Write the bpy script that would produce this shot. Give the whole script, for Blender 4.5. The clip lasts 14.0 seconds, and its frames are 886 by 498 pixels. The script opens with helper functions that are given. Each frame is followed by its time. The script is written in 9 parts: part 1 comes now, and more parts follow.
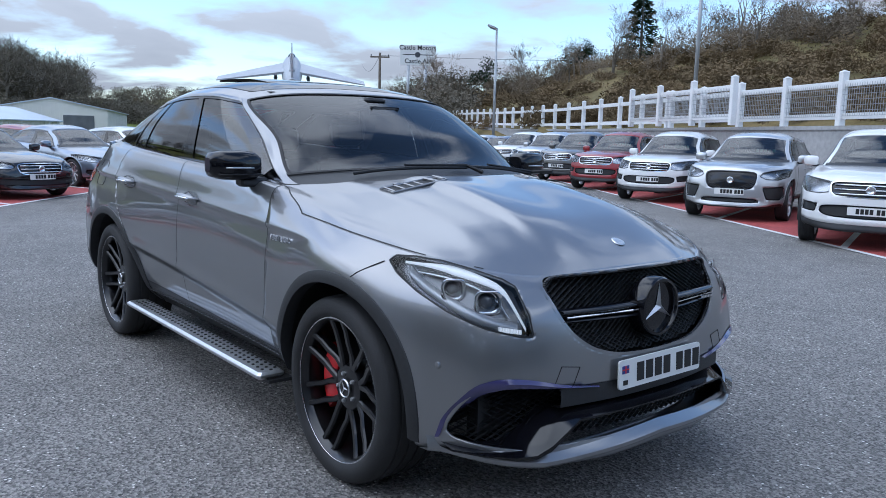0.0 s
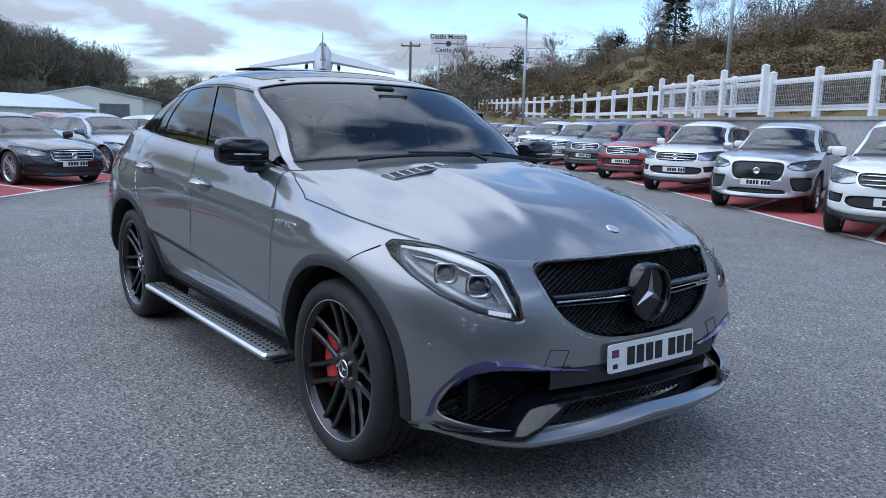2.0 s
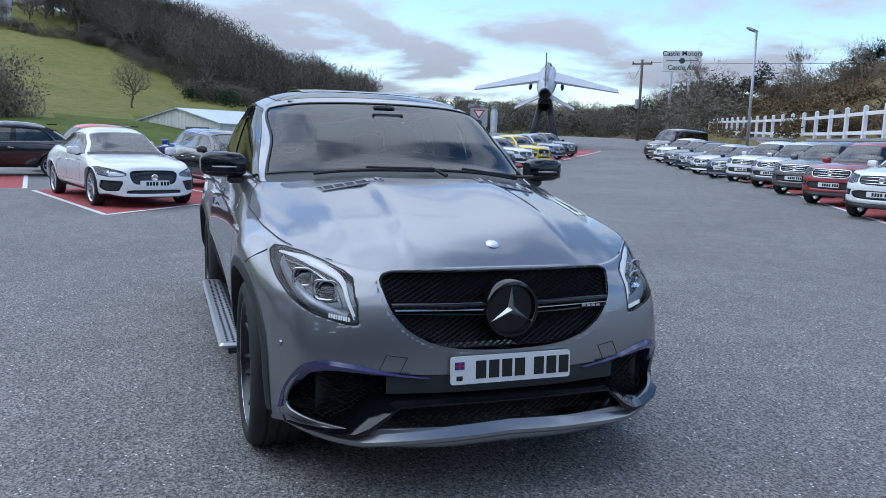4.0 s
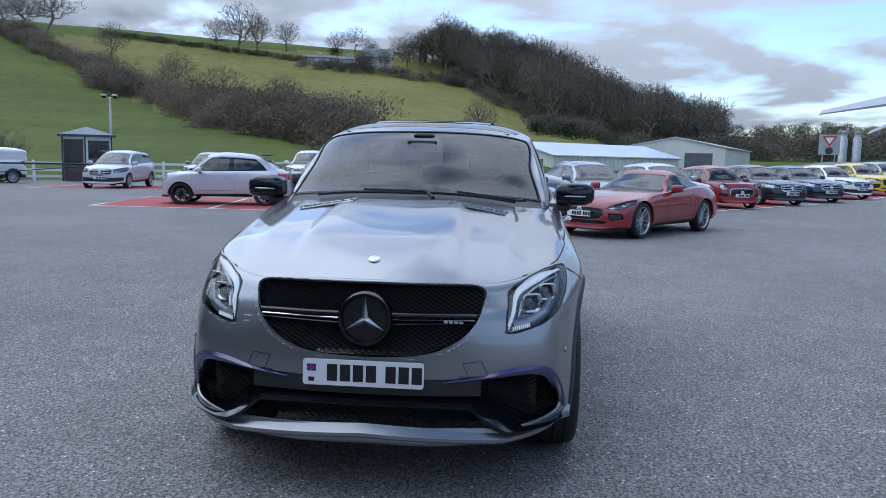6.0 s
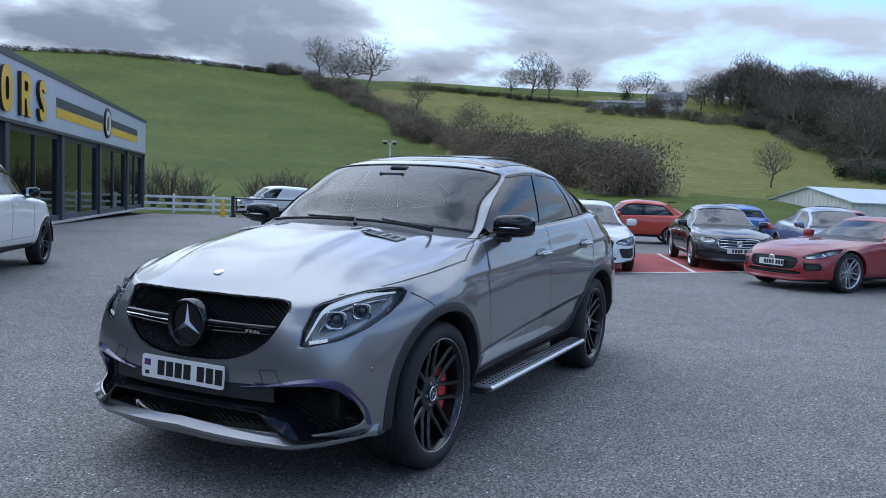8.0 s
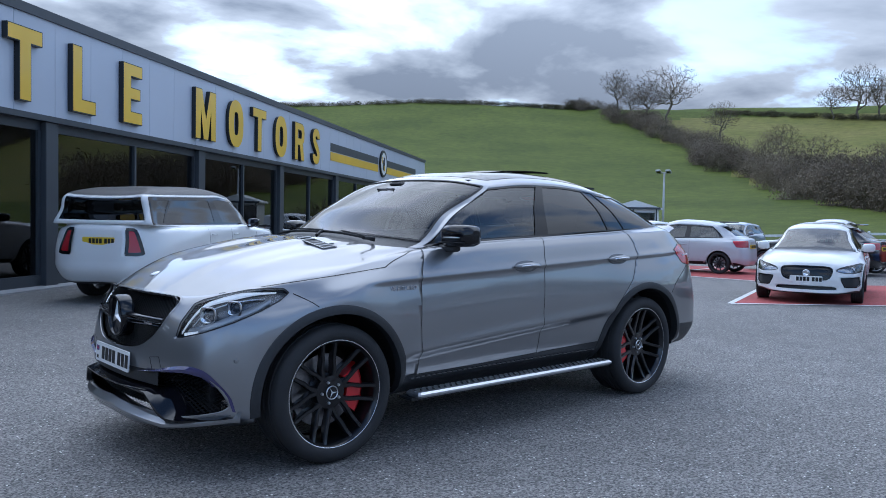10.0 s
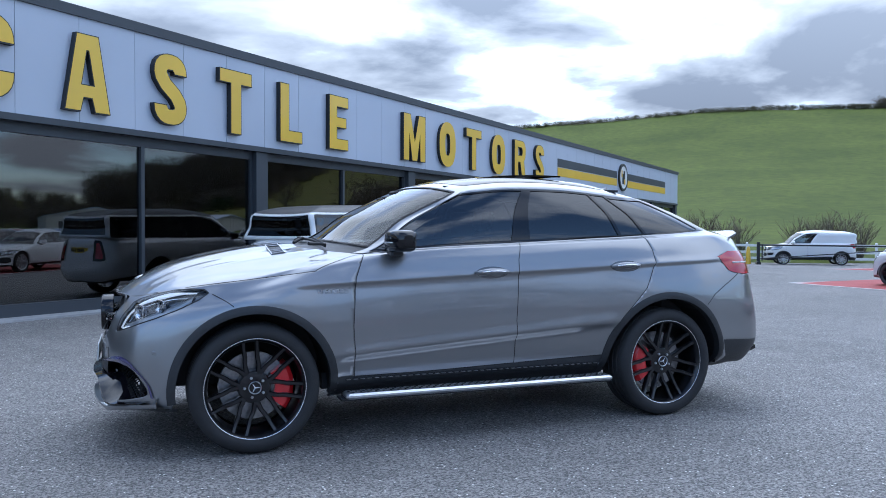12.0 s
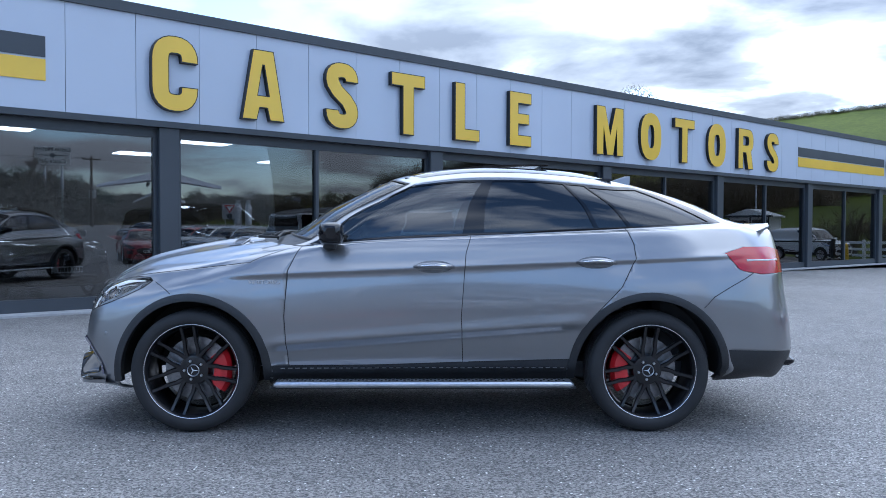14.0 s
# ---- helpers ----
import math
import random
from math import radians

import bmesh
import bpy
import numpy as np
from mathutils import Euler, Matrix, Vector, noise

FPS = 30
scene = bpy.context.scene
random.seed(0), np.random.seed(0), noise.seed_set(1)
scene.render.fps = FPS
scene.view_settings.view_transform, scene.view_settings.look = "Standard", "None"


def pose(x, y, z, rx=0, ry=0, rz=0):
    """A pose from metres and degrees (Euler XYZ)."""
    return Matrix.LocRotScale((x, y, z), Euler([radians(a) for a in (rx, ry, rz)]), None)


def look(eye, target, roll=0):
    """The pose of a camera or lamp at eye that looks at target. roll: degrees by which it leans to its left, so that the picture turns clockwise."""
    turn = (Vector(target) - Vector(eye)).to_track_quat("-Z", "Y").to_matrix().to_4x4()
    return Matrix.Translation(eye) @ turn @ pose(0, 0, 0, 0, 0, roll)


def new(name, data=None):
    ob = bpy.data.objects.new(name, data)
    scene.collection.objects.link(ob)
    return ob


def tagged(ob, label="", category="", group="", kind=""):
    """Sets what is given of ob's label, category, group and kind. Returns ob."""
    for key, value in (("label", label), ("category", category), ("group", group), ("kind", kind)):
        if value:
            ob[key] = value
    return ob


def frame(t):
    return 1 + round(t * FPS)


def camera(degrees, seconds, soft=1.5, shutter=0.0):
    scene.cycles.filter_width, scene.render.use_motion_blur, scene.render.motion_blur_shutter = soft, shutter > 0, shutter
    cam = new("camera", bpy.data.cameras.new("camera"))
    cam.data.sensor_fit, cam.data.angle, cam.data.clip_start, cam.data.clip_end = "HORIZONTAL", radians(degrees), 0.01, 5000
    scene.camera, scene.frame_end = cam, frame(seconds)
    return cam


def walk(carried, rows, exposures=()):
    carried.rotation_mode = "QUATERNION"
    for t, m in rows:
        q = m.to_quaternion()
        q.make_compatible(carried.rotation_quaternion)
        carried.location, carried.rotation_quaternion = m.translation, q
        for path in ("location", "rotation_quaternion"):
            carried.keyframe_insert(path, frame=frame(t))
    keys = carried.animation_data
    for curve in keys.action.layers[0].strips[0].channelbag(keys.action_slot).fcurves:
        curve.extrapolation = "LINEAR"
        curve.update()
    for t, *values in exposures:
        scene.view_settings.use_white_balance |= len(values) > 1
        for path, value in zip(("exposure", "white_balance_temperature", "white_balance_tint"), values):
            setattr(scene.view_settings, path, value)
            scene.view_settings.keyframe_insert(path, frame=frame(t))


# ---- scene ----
cam = camera(58.9, 14.0, soft=0.9)
PATH = [
    (0, (4.125, -2.564, 1.43), (2.588, -1.317, 1.143), 1.4),
    (0.5, (4.142, -2.59, 1.457), (2.613, -1.342, 1.136), 1.4),
    (1, (4.143, -2.598, 1.454), (2.614, -1.353, 1.124), 1.4),
    (1.5, (4.152, -2.595, 1.446), (2.605, -1.37, 1.117), 1.4),
    (2, (4.268, -2.501, 1.426), (2.688, -1.317, 1.111), 1.6),
    (2.5, (4.463, -2.289, 1.42), (2.828, -1.179, 1.115), 1.8),
    (5, (5.438, -0.401, 1.481), (3.472, -0.152, 1.214), 1.5),
    (5.5, (5.531, 0.101, 1.477), (3.547, 0.13, 1.225), 1.3),
    (6, (5.55, 0.626, 1.476), (3.572, 0.443, 1.244), 1.3),
    (6.5, (5.562, 1.18, 1.488), (3.609, 0.802, 1.278), 1.3),
    (7, (5.467, 1.709, 1.494), (3.554, 1.155, 1.312), 1.6),
    (7.5, (5.342, 2.256, 1.482), (3.484, 1.535, 1.32), 2.0),
    (8, (5.125, 2.745, 1.452), (3.336, 1.861, 1.31), 2.1),
    (8.5, (4.892, 3.249, 1.42), (3.193, 2.2, 1.297), 2.0),
    (9, (4.591, 3.719, 1.392), (3.002, 2.508, 1.285), 1.7),
    (11.5, (2.607, 5.456, 1.341), (1.726, 3.661, 1.295), 0.4),
    (12, (2.099, 5.656, 1.316), (1.377, 3.792, 1.275), 0.2),
    (12.5, (1.586, 5.798, 1.3), (1.025, 3.879, 1.263), 0.1),
    (13, (1.048, 5.868, 1.285), (0.657, 3.908, 1.247), 0.1),
    (13.5, (0.517, 5.934, 1.286), (0.298, 3.946, 1.246), 0.1),
    (14, (-0.018, 5.924, 1.288), (-0.064, 3.925, 1.24), 0.2),
]
walk(cam, [(t, look(eye, target, roll)) for t, eye, target, roll in PATH],
     exposures=[(0, 0.64, 5450, 9), (5, 0.53, 5420, 9), (9, 0.46, 5350, 9), (11.5, 0.82, 5280, 9), (14, 1.06, 5280, 9)])

# ---- sky, sun, exposure ----
SUN_AZ, SUN_EL = 238.0, 40.0
world = bpy.data.worlds.new("sky")
scene.world = world
world.use_nodes = True
wt = world.node_tree
wt.nodes.clear()


def wn(kind, operation=""):
    n = wt.nodes.new(kind)
    if operation:
        n.operation = operation
    return n


sky = wn("ShaderNodeTexSky")
sky.sky_type, sky.sun_disc, sky.sun_elevation, sky.sun_rotation = "NISHITA", False, radians(SUN_EL), radians(90 - SUN_AZ)
sky.air_density, sky.dust_density, sky.ozone_density = 1.0, 0.6, 1.3
coord = wn("ShaderNodeTexCoord")
split = wn("ShaderNodeSeparateXYZ")
wt.links.new(coord.outputs["Generated"], split.inputs[0])
lift = wn("ShaderNodeMath", operation="MAXIMUM")
lift.inputs[1].default_value = 0.02
wt.links.new(split.outputs["Z"], lift.inputs[0])
lift2 = wn("ShaderNodeMath", operation="ADD")
lift2.inputs[1].default_value = 0.16
wt.links.new(lift.outputs[0], lift2.inputs[0])
cx = wn("ShaderNodeMath", operation="DIVIDE")
cy = wn("ShaderNodeMath", operation="DIVIDE")
for n, o in ((cx, "X"), (cy, "Y")):
    wt.links.new(split.outputs[o], n.inputs[0])
    wt.links.new(lift2.outputs[0], n.inputs[1])
plane = wn("ShaderNodeCombineXYZ")
wt.links.new(cx.outputs[0], plane.inputs[0])
wt.links.new(cy.outputs[0], plane.inputs[1])
big = wn("ShaderNodeTexNoise")
big.inputs["Scale"].default_value, big.inputs["Detail"].default_value, big.inputs["Roughness"].default_value = 1.35, 8, 0.52
big.inputs["Distortion"].default_value = 0.25
wt.links.new(plane.outputs[0], big.inputs["Vector"])
# cover: more cloud towards the sun's side than away from it
toward = wn("ShaderNodeVectorMath", operation="DOT_PRODUCT")
toward.inputs[1].default_value = (math.cos(radians(SUN_AZ + 8)), math.sin(radians(SUN_AZ + 8)), 0.0)
wt.links.new(coord.outputs["Generated"], toward.inputs[0])
cover = wn("ShaderNodeMath", operation="MULTIPLY_ADD")
cover.inputs[1].default_value, cover.inputs[2].default_value = 0.055, 0.042
wt.links.new(toward.outputs["Value"], cover.inputs[0])
dens = wn("ShaderNodeMath", operation="ADD")
wt.links.new(big.outputs["Fac"], dens.inputs[0])
wt.links.new(cover.outputs[0], dens.inputs[1])
ramp = wn("ShaderNodeValToRGB")
ramp.color_ramp.elements[0].position, ramp.color_ramp.elements[1].position = 0.475, 0.60
wt.links.new(dens.outputs[0], ramp.inputs[0])
# shade of the clouds: thick parts are greyer
shade = wn("ShaderNodeValToRGB")
el = shade.color_ramp.elements
el[0].position, el[0].color = 0.50, (1.0, 1.0, 1.0, 1)
el[1].position, el[1].color = 0.70, (0.25, 0.275, 0.32, 1)
wt.links.new(dens.outputs[0], shade.inputs[0])
# clouds near the sun are far brighter
glow = wn("ShaderNodeVectorMath", operation="DOT_PRODUCT")
glow.inputs[1].default_value = (math.cos(radians(SUN_EL)) * math.cos(radians(SUN_AZ)), math.cos(radians(SUN_EL)) * math.sin(radians(SUN_AZ)), math.sin(radians(SUN_EL)))
wt.links.new(coord.outputs["Generated"], glow.inputs[0])
gmax = wn("ShaderNodeMath", operation="MAXIMUM")
gmax.inputs[1].default_value = 0.0
wt.links.new(glow.outputs["Value"], gmax.inputs[0])
gpow = wn("ShaderNodeMath", operation="POWER")
gpow.inputs[1].default_value = 5.0
wt.links.new(gmax.outputs[0], gpow.inputs[0])
gain = wn("ShaderNodeMath", operation="MULTIPLY_ADD")
gain.inputs[1].default_value = 1.8
# an overcast sky is about three times as bright overhead as low down
tall = wn("ShaderNodeMath", "MULTIPLY_ADD")
tall.inputs[1].default_value, tall.inputs[2].default_value = 9.5, 1.75
wt.links.new(lift.outputs[0], tall.inputs[0])
wt.links.new(gpow.outputs[0], gain.inputs[0])
wt.links.new(tall.outputs[0], gain.inputs[2])
# clouds are darker seen against the light than away from it
away = wn("ShaderNodeMapRange")
away.inputs["From Min"].default_value, away.inputs["From Max"].default_value = 0.2, 0.95
away.inputs["To Min"].default_value, away.inputs["To Max"].default_value = 0.85, 0.1
wt.links.new(toward.outputs["Value"], away.inputs["Value"])
pale = wn("ShaderNodeMix")
pale.data_type = "RGBA"
pale.inputs["B"].default_value = (0.95, 0.96, 1.0, 1)
wt.links.new(away.outputs[0], pale.inputs["Factor"])
wt.links.new(shade.outputs[0], pale.inputs["A"])
cloud = wn("ShaderNodeVectorMath", operation="SCALE")
wt.links.new(pale.outputs["Result"], cloud.inputs[0])
wt.links.new(gain.outputs[0], cloud.inputs["Scale"])
mix = wn("ShaderNodeMix")
mix.data_type = "RGBA"
wt.links.new(ramp.outputs[0], mix.inputs["Factor"])
wt.links.new(sky.outputs[0], mix.inputs["A"])
wt.links.new(cloud.outputs[0], mix.inputs["B"])
back = wn("ShaderNodeBackground")
back.inputs["Strength"].default_value = 0.15
wt.links.new(mix.outputs["Result"], back.inputs["Color"])
wt.links.new(back.outputs[0], wn("ShaderNodeOutputWorld").inputs[0])

sun = new("sun", bpy.data.lights.new("sun", "SUN"))
sun.data.energy, sun.data.angle, sun.data.color = 0.5, radians(75), (1.0, 0.95, 0.87)
sun.matrix_world = look((60 * math.cos(radians(SUN_AZ)), 60 * math.sin(radians(SUN_AZ)), 60 * math.tan(radians(SUN_EL))), (0, 0, 0))


# ---- materials ----
def material(name, color=(0.5, 0.5, 0.5), rough=0.5, metal=0.0, coat=0.0, spec=0.5, vary=0.0, scale=5.0, bump=0.0, bump_scale=60.0, fine=0.0, emit=None, obj_random=0.0):
    """A principled surface whose colour drifts at two scales (vary, fine) and that carries a fine relief (bump)."""
    m = bpy.data.materials.new(name)
    m.use_nodes = True
    t = m.node_tree
    b = t.nodes["Principled BSDF"]
    b.inputs["Base Color"].default_value = (*color, 1)
    b.inputs["Roughness"].default_value, b.inputs["Metallic"].default_value = rough, metal
    b.inputs["Coat Weight"].default_value, b.inputs["Coat Roughness"].default_value = coat, 0.03
    b.inputs["Specular IOR Level"].default_value = spec
    if emit:
        b.inputs["Emission Color"].default_value, b.inputs["Emission Strength"].default_value = (*emit[0], 1), emit[1]
    if vary or fine or bump or obj_random:
        co = t.nodes.new("ShaderNodeTexCoord")
        last = None
        hsv = t.nodes.new("ShaderNodeHueSaturation")
        hsv.inputs["Color"].default_value = (*color, 1)
        total = None
        for amount, sc, det in ((vary, scale, 4), (fine, scale * 14, 3)):
            if not amount:
                continue
            nz = t.nodes.new("ShaderNodeTexNoise")
            nz.inputs["Scale"].default_value, nz.inputs["Detail"].default_value = sc, det
            t.links.new(co.outputs["Object"], nz.inputs["Vector"])
            mp = t.nodes.new("ShaderNodeMapRange")
            mp.inputs["From Min"].default_value, mp.inputs["From Max"].default_value = 0.3, 0.7
            mp.inputs["To Min"].default_value, mp.inputs["To Max"].default_value = 1 - amount, 1 + amount
            t.links.new(nz.outputs["Fac"], mp.inputs["Value"])
            if total is None:
                total = mp.outputs[0]
            else:
                mu = t.nodes.new("ShaderNodeMath")
                mu.operation = "MULTIPLY"
                t.links.new(total, mu.inputs[0])
                t.links.new(mp.outputs[0], mu.inputs[1])
                total = mu.outputs[0]
        if obj_random:
            oi = t.nodes.new("ShaderNodeObjectInfo")
            mp = t.nodes.new("ShaderNodeMapRange")
            mp.inputs["To Min"].default_value, mp.inputs["To Max"].default_value = 1 - obj_random, 1 + obj_random
            t.links.new(oi.outputs["Random"], mp.inputs["Value"])
            if total is None:
                total = mp.outputs[0]
            else:
                mu = t.nodes.new("ShaderNodeMath")
                mu.operation = "MULTIPLY"
                t.links.new(total, mu.inputs[0])
                t.links.new(mp.outputs[0], mu.inputs[1])
                total = mu.outputs[0]
        if total is not None:
            t.links.new(total, hsv.inputs["Value"])
            t.links.new(hsv.outputs[0], b.inputs["Base Color"])
        if bump:
            nz = t.nodes.new("ShaderNodeTexNoise")
            nz.inputs["Scale"].default_value, nz.inputs["Detail"].default_value = bump_scale, 3
            t.links.new(co.outputs["Object"], nz.inputs["Vector"])
            bp = t.nodes.new("ShaderNodeBump")
            bp.inputs["Strength"].default_value, bp.inputs["Distance"].default_value = bump, 0.01
            t.links.new(nz.outputs["Fac"], bp.inputs["Height"])
            t.links.new(bp.outputs[0], b.inputs["Normal"])
    return m


def glass_material(name, tint, ior=1.5, rough=0.0):
    """A thin tinted pane: what lies behind shows through the tint, and Fresnel drives the gloss."""
    m = bpy.data.materials.new(name)
    m.use_nodes = True
    t = m.node_tree
    t.nodes.clear()
    fr = t.nodes.new("ShaderNodeFresnel")
    fr.inputs["IOR"].default_value = ior
    tr, gl, mx, out = (t.nodes.new(k) for k in ("ShaderNodeBsdfTransparent", "ShaderNodeBsdfGlossy", "ShaderNodeMixShader", "ShaderNodeOutputMaterial"))
    tr.inputs["Color"].default_value = (*tint, 1)
    gl.inputs["Roughness"].default_value = rough
    t.links.new(fr.outputs[0], mx.inputs[0])
    t.links.new(tr.outputs[0], mx.inputs[1])
    t.links.new(gl.outputs[0], mx.inputs[2])
    t.links.new(mx.outputs[0], out.inputs[0])
    return m


def asphalt_material():
    m = bpy.data.materials.new("asphalt")
    m.use_nodes = True
    t = m.node_tree
    b = t.nodes["Principled BSDF"]
    co = t.nodes.new("ShaderNodeTexCoord")

    def tex(kind, sc, **kw):
        n = t.nodes.new(kind)
        n.inputs["Scale"].default_value = sc
        for k, v in kw.items():
            n.inputs[k].default_value = v
        t.links.new(co.outputs["Object"], n.inputs["Vector"])
        return n

    def ramp(src, a, b_, ca, cb):
        r = t.nodes.new("ShaderNodeValToRGB")
        r.color_ramp.elements[0].position, r.color_ramp.elements[0].color = a, (*ca, 1)
        r.color_ramp.elements[1].position, r.color_ramp.elements[1].color = b_, (*cb, 1)
        t.links.new(src, r.inputs[0])
        return r

    def red(src):
        """One channel of a cell's random colour, so that all shades are equally common."""
        q = t.nodes.new("ShaderNodeSeparateColor")
        t.links.new(src, q.inputs[0])
        return q.outputs[0]

    wide = ramp(tex("ShaderNodeTexNoise", 0.28, Detail=5, Roughness=0.6).outputs["Fac"], 0.32, 0.70, (0.178, 0.171, 0.161), (0.240, 0.231, 0.219))
    mid = ramp(tex("ShaderNodeTexNoise", 2.6, Detail=5, Roughness=0.65).outputs["Fac"], 0.3, 0.7, (0.86, 0.86, 0.86), (1.14, 1.13, 1.12))
    stone = tex("ShaderNodeTexVoronoi", 88.0)
    hue = ramp(red(stone.outputs["Color"]), 0.05, 0.95, (0.48, 0.48, 0.49), (1.58, 1.56, 1.53))
    pits = ramp(tex("ShaderNodeTexNoise", 55.0, Detail=2).outputs["Fac"], 0.40, 0.47, (0.45, 0.45, 0.46), (1, 1, 1))
    chip = tex("ShaderNodeTexVoronoi", 46.0)
    chips = ramp(red(chip.outputs["Color"]), 0.93, 0.94, (0, 0, 0), (1, 1, 1))
    near = ramp(chip.outputs["Distance"], 0.22, 0.32, (1, 1, 1), (0, 0, 0))

    def mul(a, b_, kind="MULTIPLY"):
        x = t.nodes.new("ShaderNodeMix")
        x.data_type, x.blend_type = "RGBA", kind
        x.inputs["Factor"].default_value = 1.0
        t.links.new(a, x.inputs["A"])
        t.links.new(b_, x.inputs["B"])
        return x.outputs["Result"]

    base = mul(mul(mul(wide.outputs[0], mid.outputs[0]), hue.outputs[0]), pits.outputs[0])
    spots = mul(chips.outputs[0], near.outputs[0])
    x = t.nodes.new("ShaderNodeMix")
    x.data_type = "RGBA"
    t.links.new(spots, x.inputs["Factor"])
    t.links.new(base, x.inputs["A"])
    x.inputs["B"].default_value = (0.78, 0.76, 0.72, 1)
    t.links.new(x.outputs["Result"], b.inputs["Base Color"])
    b.inputs["Roughness"].default_value = 0.78
    bp = t.nodes.new("ShaderNodeBump")
    bp.inputs["Strength"].default_value, bp.inputs["Distance"].default_value = 0.8, 0.008
    t.links.new(stone.outputs["Distance"], bp.inputs["Height"])
    t.links.new(bp.outputs[0], b.inputs["Normal"])
    return m


def grass_material(name, low, high, scale=0.05):
    m = bpy.data.materials.new(name)
    m.use_nodes = True
    t = m.node_tree
    b = t.nodes["Principled BSDF"]
    co = t.nodes.new("ShaderNodeTexCoord")
    cols = []
    for sc, lo, hi, a, c in ((scale, 0.35, 0.65, low, high), (scale * 12, 0.3, 0.7, (0.8, 0.8, 0.8), (1.2, 1.18, 1.1)), (scale * 90, 0.3, 0.7, (0.72, 0.74, 0.7), (1.28, 1.25, 1.2))):
        n = t.nodes.new("ShaderNodeTexNoise")
        n.inputs["Scale"].default_value, n.inputs["Detail"].default_value = sc, 6
        t.links.new(co.outputs["Object"], n.inputs["Vector"])
        r = t.nodes.new("ShaderNodeValToRGB")
        r.color_ramp.elements[0].position, r.color_ramp.elements[0].color = lo, (*a, 1)
        r.color_ramp.elements[1].position, r.color_ramp.elements[1].color = hi, (*c, 1)
        t.links.new(n.outputs["Fac"], r.inputs[0])
        cols.append(r.outputs[0])
    last = cols[0]
    for c in cols[1:]:
        x = t.nodes.new("ShaderNodeMix")
        x.data_type, x.blend_type = "RGBA", "MULTIPLY"
        x.inputs["Factor"].default_value = 1.0
        t.links.new(last, x.inputs["A"])
        t.links.new(c, x.inputs["B"])
        last = x.outputs["Result"]
    t.links.new(last, b.inputs["Base Color"])
    b.inputs["Roughness"].default_value = 0.9
    b.inputs["Specular IOR Level"].default_value = 0.15
    return m


M = {}
M["asphalt"] = asphalt_material()
M["red_paint"] = material("red bay surfacing", (0.36, 0.065, 0.06), 0.8, vary=0.18, scale=1.2, fine=0.25, bump=0.4, bump_scale=90)
M["line"] = material("white road paint", (0.72, 0.72, 0.70), 0.7, vary=0.08, scale=3, fine=0.12)
M["grass"] = grass_material("pasture", (0.066, 0.088, 0.011), (0.096, 0.120, 0.018))
M["rough_grass"] = grass_material("rough pasture", (0.135, 0.140, 0.030), (0.185, 0.170, 0.050), 0.04)
M["scrub_soil"] = grass_material("bank with dead bracken", (0.115, 0.100, 0.045), (0.175, 0.135, 0.065), 0.12)
M["bark"] = material("grey-brown bark", (0.15, 0.13, 0.105), 0.9, vary=0.3, scale=2, spec=0.2, obj_random=0.2)
M["hedge_twig"] = material("brown hedge twigs", (0.185, 0.150, 0.110), 0.95, spec=0.1, vary=0.35, scale=0.12, fine=0.2)
M["twig"] = material("bare twigs", (0.165, 0.128, 0.098), 0.95, spec=0.1, vary=0.3, scale=0.4, obj_random=0.25)
M["wood_mass"] = material("dark winter wood", (0.118, 0.104, 0.080), 0.95, spec=0.1, vary=0.35, scale=0.08, fine=0.2, obj_random=0.3)
M["bramble"] = material("brown bramble", (0.210, 0.155, 0.090), 0.95, spec=0.1, vary=0.4, scale=0.3, obj_random=0.25)
M["hedge"] = material("hedge leaves", (0.105, 0.095, 0.055), 0.9, spec=0.15, vary=0.4, scale=0.4, obj_random=0.2)
M["evergreen"] = material("dark evergreen leaves", (0.022, 0.042, 0.018), 0.8, spec=0.2, vary=0.35, scale=0.8, obj_random=0.2)
M["fence_white"] = material("white painted timber", (0.78, 0.78, 0.77), 0.5, vary=0.05, scale=2, fine=0.05)
M["concrete"] = material("pale concrete render", (0.36, 0.36, 0.355), 0.85, vary=0.14, scale=0.6, fine=0.12, bump=0.25, bump_scale=40)
M["cladding"] = material("silver-grey wall panel", (0.49, 0.53, 0.61), 0.35, metal=0.0, vary=0.04, scale=0.4, coat=0.2)
M["anthracite"] = material("anthracite aluminium", (0.045, 0.052, 0.062), 0.42, vary=0.1, scale=1)
M["sign_yellow"] = material("yellow sign acrylic", (0.78, 0.50, 0.04), 0.35, vary=0.06, scale=0.7, coat=0.25)
M["sign_black"] = material("black sign edge", (0.012, 0.013, 0.015), 0.4)
M["white_panel"] = material("white sign panel", (0.75, 0.75, 0.73), 0.45, vary=0.05, scale=1)
M["galv"] = material("galvanised steel", (0.42, 0.43, 0.44), 0.45, metal=0.6, vary=0.15, scale=2)
M["timber_pole"] = material("weathered pole timber", (0.13, 0.105, 0.08), 0.9, vary=0.25, scale=2)
M["shed"] = material("pale sheet-metal cladding", (0.74, 0.72, 0.66), 0.5, vary=0.06, scale=0.3)
M["shed_roof"] = material("grey sheet-metal roof", (0.52, 0.58, 0.66), 0.35, metal=0.2, vary=0.08, scale=0.3)
M["dark_gap"] = material("black rubber", (0.008, 0.008, 0.009), 0.6)
M["black_plastic"] = material("black trim plastic", (0.022, 0.023, 0.025), 0.5, fine=0.1, scale=4, bump=0.1, bump_scale=400)
M["gloss_black"] = material("gloss black", (0.005, 0.005, 0.007), 0.07)
